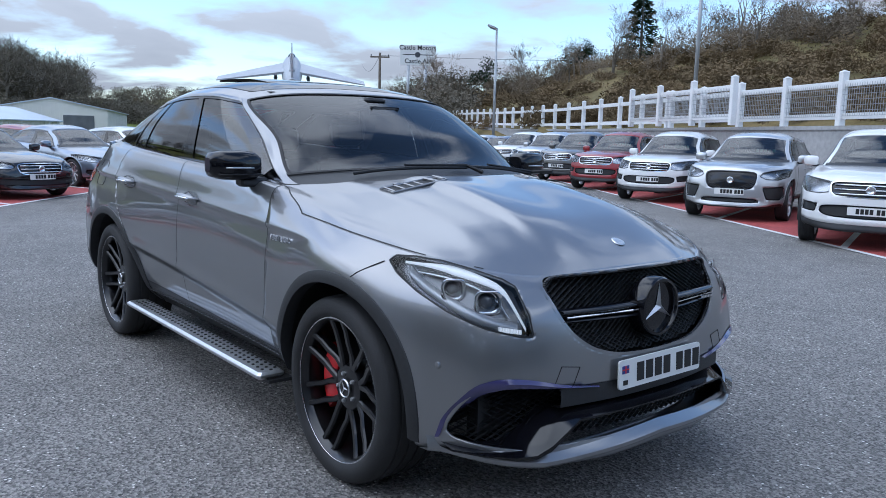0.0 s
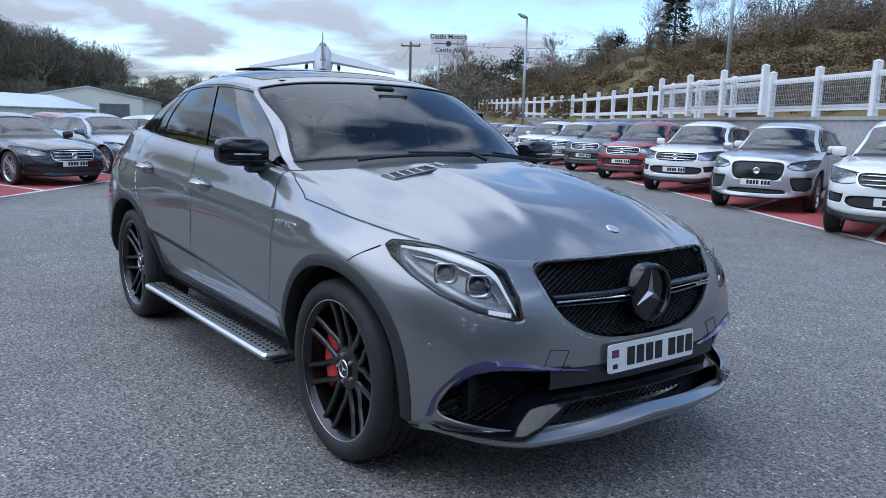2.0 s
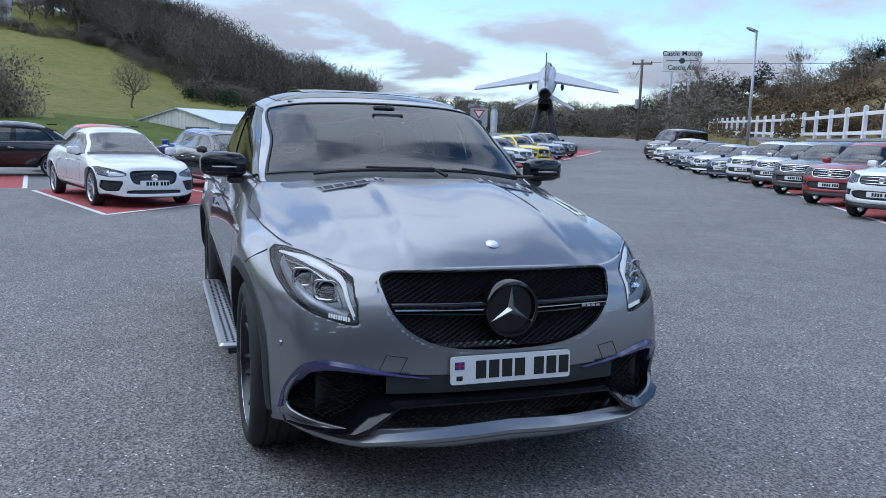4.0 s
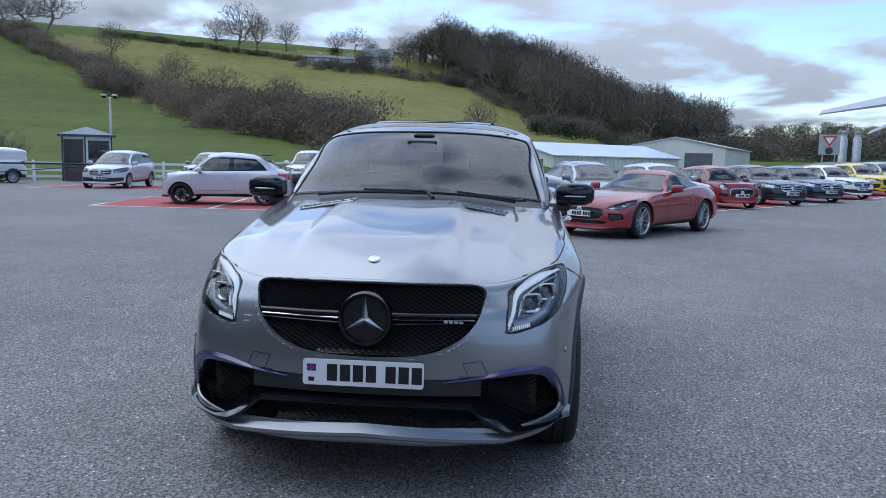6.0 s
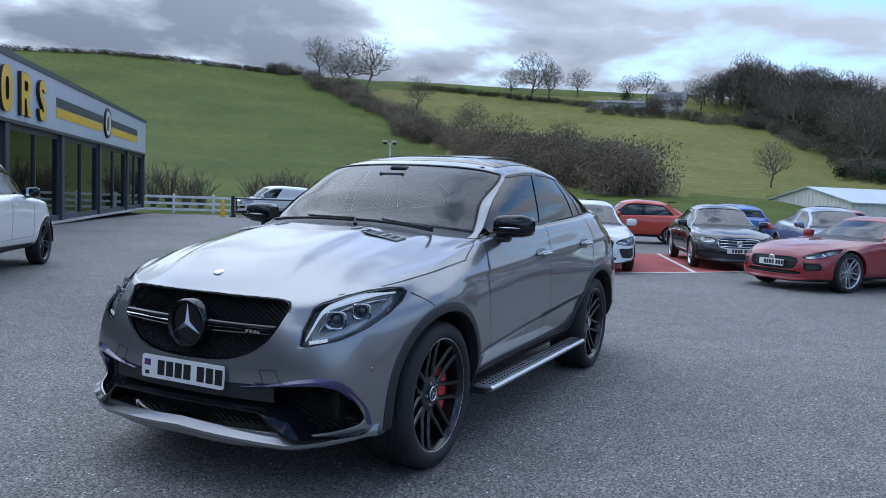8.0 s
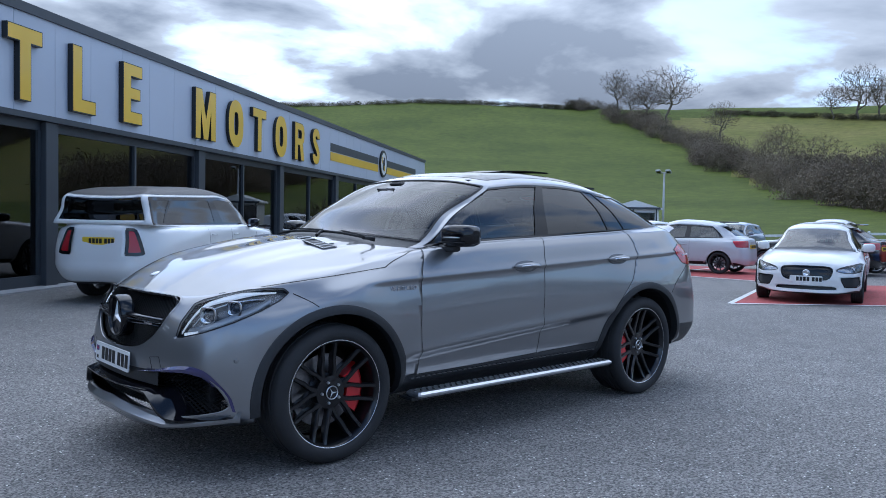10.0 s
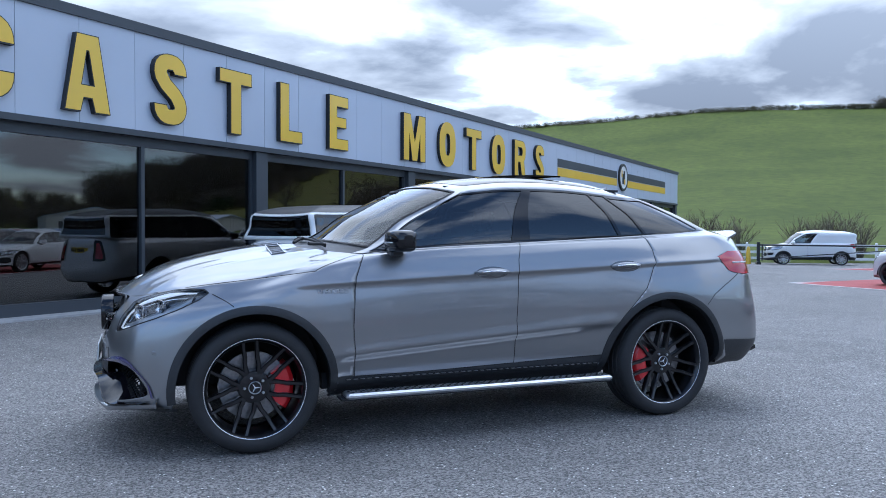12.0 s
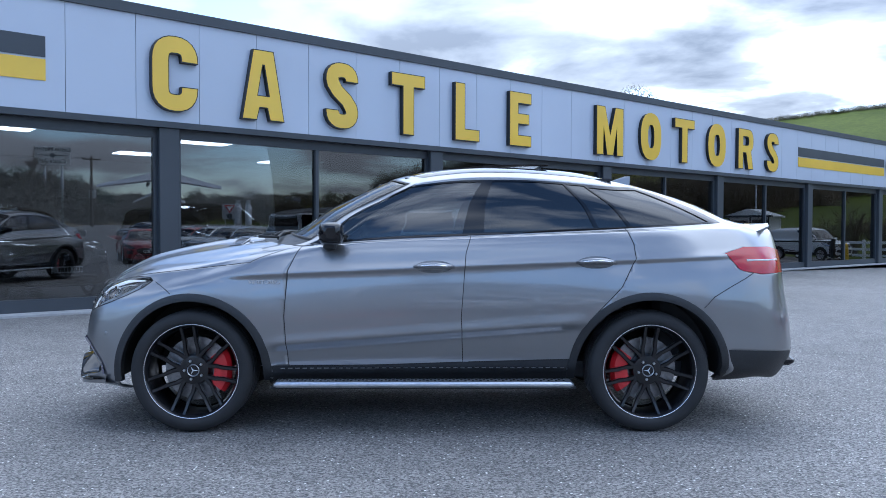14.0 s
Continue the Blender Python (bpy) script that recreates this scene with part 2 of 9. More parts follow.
M["tyre"] = material("tyre rubber", (0.020, 0.020, 0.021), 0.75, vary=0.2, scale=6, bump=0.15, bump_scale=120)
M["rim_black"] = material("black alloy", (0.010, 0.010, 0.012), 0.28, metal=0.4, coat=0.5)
M["rim_silver"] = material("silver alloy", (0.55, 0.56, 0.58), 0.28, metal=0.9)
M["machined"] = material("machined alloy edge", (0.70, 0.71, 0.73), 0.25, metal=1.0)
M["caliper"] = material("red brake caliper", (0.55, 0.01, 0.015), 0.35, coat=0.6)
M["disc"] = material("brake disc steel", (0.30, 0.30, 0.31), 0.35, metal=1.0, fine=0.2, scale=3)
M["chrome"] = material("chrome", (0.72, 0.73, 0.75), 0.08, metal=1.0)
M["satin"] = material("brushed aluminium", (0.62, 0.63, 0.65), 0.32, metal=0.9, fine=0.08, scale=3)
M["plate"] = material("white number plate", (0.78, 0.78, 0.76), 0.4)
M["plate_yellow"] = material("yellow number plate", (0.75, 0.52, 0.03), 0.4)
M["plate_black"] = material("black plate characters", (0.01, 0.01, 0.01), 0.5)
M["blue_mark"] = material("blue mark", (0.02, 0.04, 0.22), 0.4)
M["red_mark"] = material("red mark", (0.5, 0.02, 0.03), 0.4)
M["screen_glass"] = glass_material("clear laminated glass", (0.36, 0.41, 0.42), 1.65)
M["tint_glass"] = glass_material("dark tinted glass", (0.03, 0.034, 0.042), 1.9)
M["car_glass"] = glass_material("green-tinted glass", (0.25, 0.29, 0.295), 2.0)
M["shop_glass"] = glass_material("shop window glass", (0.48, 0.51, 0.54), 2.15)
M["lamp_glass"] = glass_material("clear lamp lens", (0.92, 0.94, 0.96), 1.45)
M["tail_red"] = material("red tail lamp lens", (0.40, 0.008, 0.018), 0.15, coat=0.3)
M["lamp_chrome"] = material("bright lamp reflector", (0.45, 0.46, 0.48), 0.2, metal=0.8)
M["led"] = material("daytime running light", (0.9, 0.9, 0.9), 0.3, emit=((0.95, 0.97, 1.0), 0.22))
M["lamp_shelf"] = material("pale grey lamp shelf", (0.42, 0.43, 0.45), 0.3, metal=0.5)
M["lens_dark"] = material("dark projector glass", (0.03, 0.035, 0.045), 0.05, coat=1.0)
# also colours the painted shade behind the door handles
M["lamp_dark"] = material("lamp housing and recess shade", (0.17, 0.175, 0.185), 0.25, metal=0.6)
M["interior"] = material("dark cabin trim", (0.02, 0.02, 0.022), 0.7, vary=0.15, scale=4)
M["leather"] = material("black leather", (0.028, 0.027, 0.027), 0.5, bump=0.2, bump_scale=80)
M["paint_hero"] = material("grey metallic paint", (0.262, 0.264, 0.272), 0.31, metal=0.78, coat=1.0)
M["paint_hero"].node_tree.nodes["Principled BSDF"].inputs["Specular Tint"].default_value = (0.6, 0.61, 0.63, 1)
M["paint_hero"].node_tree.nodes["Principled BSDF"].inputs["Coat IOR"].default_value = 1.62
M["purple_trim"] = material("blue-black gloss trim", (0.050, 0.044, 0.135), 0.2, coat=1.0)
M["lit"] = material("ceiling light panel", (0.9, 0.9, 0.9), 0.5, emit=((1.0, 0.98, 0.94), 9.0))
M["ceiling_grey"] = material("showroom ceiling", (0.22, 0.22, 0.225), 0.8, vary=0.05, scale=1)
M["floor_tile"] = material("showroom floor tile", (0.20, 0.20, 0.205), 0.25, vary=0.06, scale=1)
M["jet_grey"] = material("pale grey aircraft paint", (0.38, 0.40, 0.43), 0.45, vary=0.08, scale=0.8, fine=0.05)
M["render_cream"] = material("pale rendered wall", (0.50, 0.48, 0.44), 0.85, vary=0.1, scale=0.5)
M["slate"] = material("grey slate", (0.12, 0.125, 0.135), 0.6, vary=0.2, scale=0.8)


# ---- mesh helpers ----
def mesh_of(name, verts, faces, mat=None, smooth=False, mats=None, face_mats=None):
    me = bpy.data.meshes.new(name)
    me.from_pydata([tuple(map(float, v)) for v in verts], [], [tuple(int(i) for i in f) for f in faces])
    for m_ in mats or ([mat] if mat else []):
        me.materials.append(m_)
    if face_mats is not None:
        me.polygons.foreach_set("material_index", face_mats)
    if smooth:
        me.polygons.foreach_set("use_smooth", [True] * len(me.polygons))
    me.update()
    return me


def thing(name, label, category, at=None, group="", kind=""):
    ob = new(name)
    ob.empty_display_size = 0.1
    if at is not None:
        ob.matrix_world = at
    return tagged(ob, label, category, group, kind)


def part(name, me, parent, label="", at=None):
    """Links a mesh (or a bmesh) as ONE object under a thing or a part."""
    ob = new(name, me)
    ob.cycles.shadow_terminator_offset, ob.cycles.shadow_terminator_geometry_offset = 0.2, 0.2
    if parent is not None:
        ob.parent = parent
    if at is not None:
        ob.matrix_basis = at
    if label:
        tagged(ob, label)
    return ob


class Bag:
    """Collects verts and faces of one mesh."""

    def __init__(self):
        self.v, self.f, self.m = [], [], []

    def add(self, verts, faces, mi=0):
        k = len(self.v)
        self.v += [tuple(p) for p in verts]
        self.f += [tuple(k + i for i in f) for f in faces]
        self.m += [mi] * len(faces)
        return self

    def box(self, x0, y0, z0, x1, y1, z1, m=None, mi=0, bevel=0.0):
        b = bevel
        if b <= 0:
            p = [(x, y, z) for z in (z0, z1) for x, y in ((x0, y0), (x1, y0), (x1, y1), (x0, y1))]
            f = [(3, 2, 1, 0), (4, 5, 6, 7), (0, 1, 5, 4), (1, 2, 6, 5), (2, 3, 7, 6), (3, 0, 4, 7)]
        else:
            p = []
            for z, i in ((z0, b), (z0 + b, 0), (z1 - b, 0), (z1, b)):
                p += [(x0 + i + b, y0 + i, z), (x1 - i - b, y0 + i, z), (x1 - i, y0 + i + b, z), (x1 - i, y1 - i - b, z),
                      (x1 - i - b, y1 - i, z), (x0 + i + b, y1 - i, z), (x0 + i, y1 - i - b, z), (x0 + i, y0 + i + b, z)]
            f = [tuple(range(7, -1, -1)), tuple(range(24, 32))]
            f += [(8 * r + i, 8 * r + (i + 1) % 8, 8 * r + 8 + (i + 1) % 8, 8 * r + 8 + i) for r in range(3) for i in range(8)]
        if m is not None:
            p = [m @ Vector(q) for q in p]
        return self.add(p, f, mi)

    def tube(self, pts, radii, n=8, cap=True, mi=0):
        pts = [Vector(p) for p in pts]
        if not isinstance(radii, (list, tuple)):
            radii = [radii] * len(pts)
        side = None
        out = []
        for i, p in enumerate(pts):
            d = (pts[min(i + 1, len(pts) - 1)] - pts[max(i - 1, 0)]).normalized()
            if side is None:
                side = d.orthogonal().normalized()
            side = (side - d * side.dot(d)).normalized()
            up = d.cross(side)
            out += [p + radii[i] * (math.cos(2 * math.pi * k / n) * side + math.sin(2 * math.pi * k / n) * up) for k in range(n)]
        f = [(r * n + k, r * n + (k + 1) % n, (r + 1) * n + (k + 1) % n, (r + 1) * n + k) for r in range(len(pts) - 1) for k in range(n)]
        if cap:
            f += [tuple(range(n - 1, -1, -1)), tuple((len(pts) - 1) * n + k for k in range(n))]
        return self.add(out, f, mi)

    def lathe(self, prof, n=32, axis="y", m=None, mi=0, closed=False):
        """Turns a profile of (radius, along) round an axis."""
        p = []
        for r, a in prof:
            for k in range(n):
                c, s_ = r * math.cos(2 * math.pi * k / n), r * math.sin(2 * math.pi * k / n)
                p.append({"y": (c, a, s_), "z": (c, s_, a), "x": (a, c, s_)}[axis])
        if m is not None:
            p = [m @ Vector(q) for q in p]
        L = len(prof)
        f = [(r * n + k, r * n + (k + 1) % n, ((r + 1) % L) * n + (k + 1) % n, ((r + 1) % L) * n + k) for r in range(L if closed else L - 1) for k in range(n)]
        return self.add(p, f, mi)

    def mesh(self, name, mat, smooth=False):
        if isinstance(mat, (list, tuple)):
            return mesh_of(name, self.v, self.f, None, smooth, mats=mat, face_mats=self.m)
        return mesh_of(name, self.v, self.f, mat, smooth)


def smooth_by_angle(me, deg=35):
    me.polygons.foreach_set("use_smooth", [True] * len(me.polygons))
    bm = bmesh.new()
    bm.from_mesh(me)
    for e in bm.edges:
        if len(e.link_faces) == 2 and e.calc_face_angle(0) > radians(deg):
            e.smooth = False
    bm.to_mesh(me)
    bm.free()
    return me


# ---- terrain ----
CX, CY, EYE_Z = 4.0, 2.0, 1.45
WALL_P, WALL_D = Vector((-5.4, 16.8)), Vector((-0.868, 0.497)).normalized()
WALL_TOP = 1.77


def lerp_table(tab, x):
    xs = [a for a, *_ in tab]
    if x <= xs[0]:
        return tab[0][1:]
    for (a, *va), (b, *vb) in zip(tab, tab[1:]):
        if x <= b:
            f = (x - a) / (b - a)
            f = f * f * (3 - 2 * f)
            return [p + (q - p) * f for p, q in zip(va, vb)]
    return tab[-1][1:]


# azimuth: where the slope starts, where it tops out, its height angle there, its height at the start
SLOPE = [(0, 60, 150, 5.0, 0), (40, 50, 130, 6.0, 0.5), (70, 28, 90, 6.5, 1.6), (100, 17, 62, 10.0, 1.77), (112, 17.5, 62, 9.2, 1.77), (120, 20, 65, 7.8, 1.77), (130, 26, 75, 5.6, 1.77),
         (138, 36, 95, 3.7, 1.77), (143, 55, 130, 3.0, 1.7), (147, 95, 260, 1.6, 1.5), (152, 100, 600, 1.9, 1.5), (160, 105, 700, 2.1, 0.9), (166, 100, 420, 1.9, 0.3),
         (172, 95, 330, 2.9, 0), (178, 80, 300, 5.2, 0), (184, 65, 300, 6.8, 0), (190, 55, 300, 7.4, 0), (200, 53, 300, 7.7, -.2), (209, 51, 300, 7.9, -.3), (217, 50, 290, 8.0, -.3),
         (228, 48, 280, 8.4, -.3), (240, 46, 280, 7.8, -.1), (250, 48, 290, 7.0, 0), (270, 60, 300, 6.0, 0), (300, 70, 300, 5.0, 0), (360, 60, 150, 5.0, 0)]


def lot_z(x, y):
    """The yard is level but for its far end, which climbs to the gate."""
    az = math.degrees(math.atan2(y - CY, x - CX)) % 360
    d = math.hypot(x - CX, y - CY)
    side = max(0.0, 1 - abs(az - 151) / 16)
    if 196 < az < 246:
        return -0.014 * max(0.0, min(d, 48) - 25) * min(1.0, (az - 196) / 8, (246 - az) / 8)
    return 0.030 * max(0.0, d - 36) * min(1.0, side * 2.2) if d < 110 else 0.0


def terrain(az, r):
    r0, r1, el, z0 = lerp_table(SLOPE, az % 360)
    x, y = CX + r * math.cos(radians(az)), CY + r * math.sin(radians(az))
    if r <= r0:
        base = lot_z(x, y) if r < 108 else 0.0
        return base - 0.05
    e0 = math.atan2(z0 - EYE_Z, r0)
    e1 = radians(el)
    if r < r1:
        f = (r - r0) / (r1 - r0)
        f = 0.35 * f ** 0.5 + 0.65 * f
        wave = 0.004 * math.sin(az * 0.21 + r * 0.03) * f * (1 - f)
        return EYE_Z + r * math.tan(e0 + (e1 - e0) * f + wave)
    top = EYE_Z + r1 * math.tan(e1)
    return top - 0.02 * (r - r1)


def on_slope(az, el):
    """The place on the slope that shows at that azimuth and height angle from the middle of the walk."""
    r0, r1, *_ = lerp_table(SLOPE, az % 360)
    lo, hi = r0, r1
    for _ in range(30):
        mid = (lo + hi) / 2
        if math.degrees(math.atan2(terrain(az, mid) - EYE_Z, mid)) < el:
            lo = mid
        else:
            hi = mid
    return Vector((CX + lo * math.cos(radians(az)), CY + lo * math.sin(radians(az)), terrain(az, lo)))


def at_polar(az, r, z=None):
    x, y = CX + r * math.cos(radians(az)), CY + r * math.sin(radians(az))
    return Vector((x, y, terrain(az, r) if z is None else z))


def build_terrain():
    azs = list(np.arange(0, 360, 1.25))
    rs = [0.5, 6, 12, 15, 17, 19, 21, 24, 27, 30, 33, 36, 39, 42, 46, 50, 55, 60, 66, 72, 80, 88, 96, 104, 112, 122, 134, 148, 164, 182, 202, 225, 250, 264, 274, 280, 285, 290, 295, 300, 305, 330, 380, 450, 560, 700, 900, 1300, 2000, 3500]
    verts = [(CX + r * math.cos(radians(a)), CY + r * math.sin(radians(a)), terrain(a, r)) for a in azs for r in rs]
    n, faces, fm = len(rs), [], []
    for i, a in enumerate(azs):
        j = (i + 1) % len(azs)
        for k in range(n - 1):
            faces.append((i * n + k, i * n + k + 1, j * n + k + 1, j * n + k))
            r0, r1, *_ = lerp_table(SLOPE, a)
            if 45 < a < 150 and rs[k] < r1 + 60:
                fm.append(2)
            else:
                # the upper fields behind the diagonal hedge are rougher
                mid = (rs[k] + rs[k + 1]) / 2
                e = math.degrees(math.atan2(terrain(a, mid) - EYE_Z, mid))
                edge = lerp_table([(191.5, 0.5), (200, 1.4), (204, 2.5), (208, 4.0), (211, 5.8), (215, 7.4), (218, 8.3), (219, 20)], a)[0]
                fm.append(1 if 150 < a < 218.5 and e > edge and e < 7.2 else 0)
    me = mesh_of("ground", verts, faces, None, True, [M["grass"], M["rough_grass"], M["scrub_soil"]], fm)
    tagged(new("ground", me), "green pasture hillside with rougher fields and a brown bank", "ground", kind="structure")


build_terrain()


def build_yard():
    """The tarmac yard, one sheet up to the banks."""
    azs = list(np.arange(0, 360, 2.5))
    bag = Bag()
    rows = []
    for a in azs:
        r0, r1, el, z0 = lerp_table(SLOPE, a)
        far = min(r0 - 0.4, 104.0)
        rows.append([0.5] + [far * f for f in (0.08, 0.16, 0.26, 0.36, 0.46, 0.56, 0.66, 0.76, 0.86, 0.93, 1.0)])
    n = 12
    verts = []
    for a, rr in zip(azs, rows):
        for r in rr:
            x, y = CX + r * math.cos(radians(a)), CY + r * math.sin(radians(a))
            verts.append((x, y, lot_z(x, y)))
    faces = []
    for i in range(len(azs)):
        j = (i + 1) % len(azs)
        faces += [(i * n + k, i * n + k + 1, j * n + k + 1, j * n + k) for k in range(n - 1)]
    faces.append(tuple(i * n for i in range(len(azs))))
    tagged(new("yard_road", mesh_of("yard_road", verts, faces, M["asphalt"], True)), "grey tarmac car yard with pale stone chips", "road", kind="structure")


build_yard()

# ---- cars: a net of control curves, morphed to each body shape ----
# Each ring runs from the middle of the nose round the flank to the middle of the tail (x ahead, y out, z up; metres).
FLOOR = [(2.2, 0, .235), (2.18, .32, .235), (2.12, .55, .235), (2, .7, .24), (1.92, .76, .25), (1.85, .79, .26), (1.4575, .8, .27), (1, .79, .28), (.4, .8, .29), (-.3, .8, .29), (-.97, .8, .29), (-1.4575, .8, .29), (-1.95, .78, .3), (-2.2, .7, .3), (-2.36, .45, .28), (-2.38, 0, .28)]
LIP = [(2.395, 0, 0.262), (2.375, 0.35, 0.26), (2.29, 0.62, 0.275), (2.17, 0.785, 0.315), (2.05, 0.865, 0.325), (1.93, 0.9, 0.31), (1.4575, 0.93, 0.33), (0.95, 0.915, 0.36), (0.4, 0.9, 0.37), (-0.3, 0.9, 0.385), (-1.02, 0.915, 0.4), (-1.4575, 0.93, 0.41), (-2.02, 0.935, 0.4), (-2.3, 0.82, 0.36), (-2.48, 0.55, 0.3), (-2.5, 0, 0.3)]
SKIRT = [(2.385, 0, 0.335), (2.36, 0.34, 0.335), (2.285, 0.62, 0.345), (2.17, 0.8, 0.37), (2.045, 0.872, 0.385), (1.935, 0.912, 0.39), (1.4575, 0.965, 0.42), (0.96, 0.945, 0.42), (0.4, 0.925, 0.42), (-0.3, 0.925, 0.44), (-1, 0.94, 0.46), (-1.4575, 0.97, 0.47), (-1.99, 0.965, 0.46), (-2.34, 0.86, 0.44), (-2.55, 0.55, 0.4), (-2.58, 0, 0.4)]
FLANK = [(2.362, 0, 0.6), (2.348, 0.3, 0.6), (2.285, 0.6, 0.6), (2.18, 0.8, 0.6), (2.04, 0.872, 0.6), (1.91, 0.915, 0.6), (1.4575, 0.985, 0.64), (1, 0.97, 0.6), (0.4, 0.957, 0.6), (-0.3, 0.957, 0.64), (-0.97, 0.97, 0.68), (-1.4575, 1, 0.7), (-1.95, 0.985, 0.66), (-2.36, 0.88, 0.62), (-2.57, 0.55, 0.6), (-2.6, 0, 0.6)]
HIP = [(2.335, 0, 0.78), (2.318, 0.3, 0.78), (2.25, 0.58, 0.785), (2.13, 0.79, 0.79), (1.985, 0.862, 0.8), (1.84, 0.912, 0.81), (1.4575, 0.985, 0.86), (1.02, 0.975, 0.82), (0.4, 0.963, 0.83), (-0.3, 0.963, 0.85), (-0.95, 0.972, 0.87), (-1.4575, 1, 0.9), (-1.93, 0.985, 0.87), (-2.32, 0.88, 0.85), (-2.53, 0.55, 0.86), (-2.56, 0, 0.86)]
WAIST = [(2.3, 0, 0.868), (2.282, 0.3, 0.866), (2.205, 0.57, 0.862), (2.065, 0.765, 0.87), (1.895, 0.848, 0.9), (1.71, 0.895, 0.93), (1.42, 0.955, 0.965), (1.05, 0.95, 1), (0.4, 0.947, 1.02), (-0.3, 0.947, 1.045), (-0.9, 0.947, 1.06), (-1.45, 0.965, 1.065), (-1.9, 0.945, 1.07), (-2.28, 0.84, 1.09), (-2.5, 0.52, 1.12), (-2.53, 0, 1.12)]
SHOULDER = [(2.258, 0, .934), (2.236, .3, .93), (2.162, .53, .92), (2.03, .69, .946), (1.83, .82, .986), (1.58, .868, 1.016), (1.28, .892, 1.05), (.97, .912, 1.085), (.4, .922, 1.115), (-.3, .925, 1.145), (-.9, .922, 1.165), (-1.4, .925, 1.175), (-1.85, .9, 1.18), (-2.22, .79, 1.2), (-2.46, .5, 1.265), (-2.49, 0, 1.28)]
CROWN = [(1.92, 0, 1.084), (1.89, .3, 1.09), (1.81, .5, 1.086), (1.67, .655, 1.078), (1.48, .755, 1.081), (1.24, .81, 1.105), (1.02, .845, 1.135), (.84, .87, 1.155), (.4, .888, 1.195), (-.3, .89, 1.225), (-.9, .885, 1.25), (-1.35, .875, 1.272), (-1.75, .85, 1.285), (-2.1, .755, 1.3), (-2.37, .45, 1.318), (-2.42, 0, 1.325)]
SCUTTLE = [(1.48, 0, 1.175), (1.45, .3, 1.185), (1.38, .48, 1.175), (1.26, .63, 1.16), (1.13, .72, 1.158), (1, .775, 1.155), (.88, .81, 1.165), (.77, .84, 1.178), (.36, .87, 1.212), (-.31, .872, 1.242), (-.88, .866, 1.267), (-1.33, .85, 1.288), (-1.73, .82, 1.306), (-2.05, .72, 1.322), (-2.29, .43, 1.338), (-2.34, 0, 1.345)]
BELT = [(1.06, 0, 1.238), (1.03, .3, 1.236), (.98, .5, 1.226), (.9, .662, 1.213), (.825, .75, 1.203), (.76, .793, 1.198), (.7, .815, 1.195), (.62, .822, 1.2), (.3, .852, 1.226), (-.33, .856, 1.256), (-.85, .846, 1.28), (-1.3, .828, 1.302), (-1.72, .79, 1.325), (-2, .69, 1.345), (-2.18, .42, 1.36), (-2.23, 0, 1.365)]
GLASS = [(.66, 0, 1.452), (.64, .29, 1.448), (.6, .49, 1.436), (.55, .63, 1.418), (.505, .695, 1.405), (.46, .73, 1.395), (.4, .752, 1.4), (.3, .768, 1.41), (.05, .782, 1.43), (-.36, .79, 1.452), (-.8, .782, 1.458), (-1.2, .76, 1.448), (-1.53, .72, 1.442), (-1.77, .625, 1.462), (-1.91, .38, 1.485), (-1.95, 0, 1.492)]
RAIL = [(.22, 0, 1.655), (.2, .3, 1.65), (.17, .49, 1.638), (.13, .6, 1.622), (.09, .65, 1.61), (.05, .678, 1.602), (0, .693, 1.608), (-.08, .701, 1.617), (-.22, .707, 1.632), (-.45, .71, 1.64), (-.75, .703, 1.636), (-1.02, .685, 1.617), (-1.24, .645, 1.6), (-1.4, .56, 1.598), (-1.49, .35, 1.612), (-1.52, 0, 1.622)]
CANT = [(.06, 0, 1.695), (.05, .24, 1.692), (.02, .38, 1.685), (0, .47, 1.678), (-.02, .505, 1.675), (-.05, .53, 1.674), (-.08, .54, 1.678), (-.14, .545, 1.685), (-.28, .55, 1.698), (-.5, .55, 1.705), (-.77, .545, 1.698), (-1, .525, 1.683), (-1.15, .485, 1.668), (-1.24, .41, 1.66), (-1.3, .26, 1.662), (-1.32, 0, 1.668)]
SPINE = [(-.02, 0, 1.71), (-.03, 0, 1.711), (-.05, 0, 1.713), (-.07, 0, 1.716), (-.1, 0, 1.719), (-.14, 0, 1.722), (-.18, 0, 1.725), (-.24, 0, 1.729), (-.36, 0, 1.734), (-.53, 0, 1.735), (-.76, 0, 1.73), (-.94, 0, 1.72), (-1.05, 0, 1.71), (-1.13, 0, 1.702), (-1.18, 0, 1.695), (-1.2, 0, 1.692)]
RINGS = [FLOOR, LIP, SKIRT, FLANK, HIP, WAIST, SHOULDER, CROWN, SCUTTLE, BELT, GLASS, RAIL, CANT, SPINE]
HERO = dict(xf=2.395, xr=-2.60, w=1.0, ax=1.4575, zs=.38, zh=.945, zc=1.24, h=1.735, xc=1.06, xt=.22, xrr=-1.52, xb=-2.23, yt=.71, wheel=.388, arch=.475)


def pl(x, src, dst):
    """Piecewise straight mapping that goes on past its ends."""
    if x >= src[0]:
        return dst[0] + (x - src[0])
    for a, b, c, d in zip(src, src[1:], dst, dst[1:]):
        if x >= b:
            return c + (x - a) * (d - c) / (b - a)
    return dst[-1] + (x - src[-1])


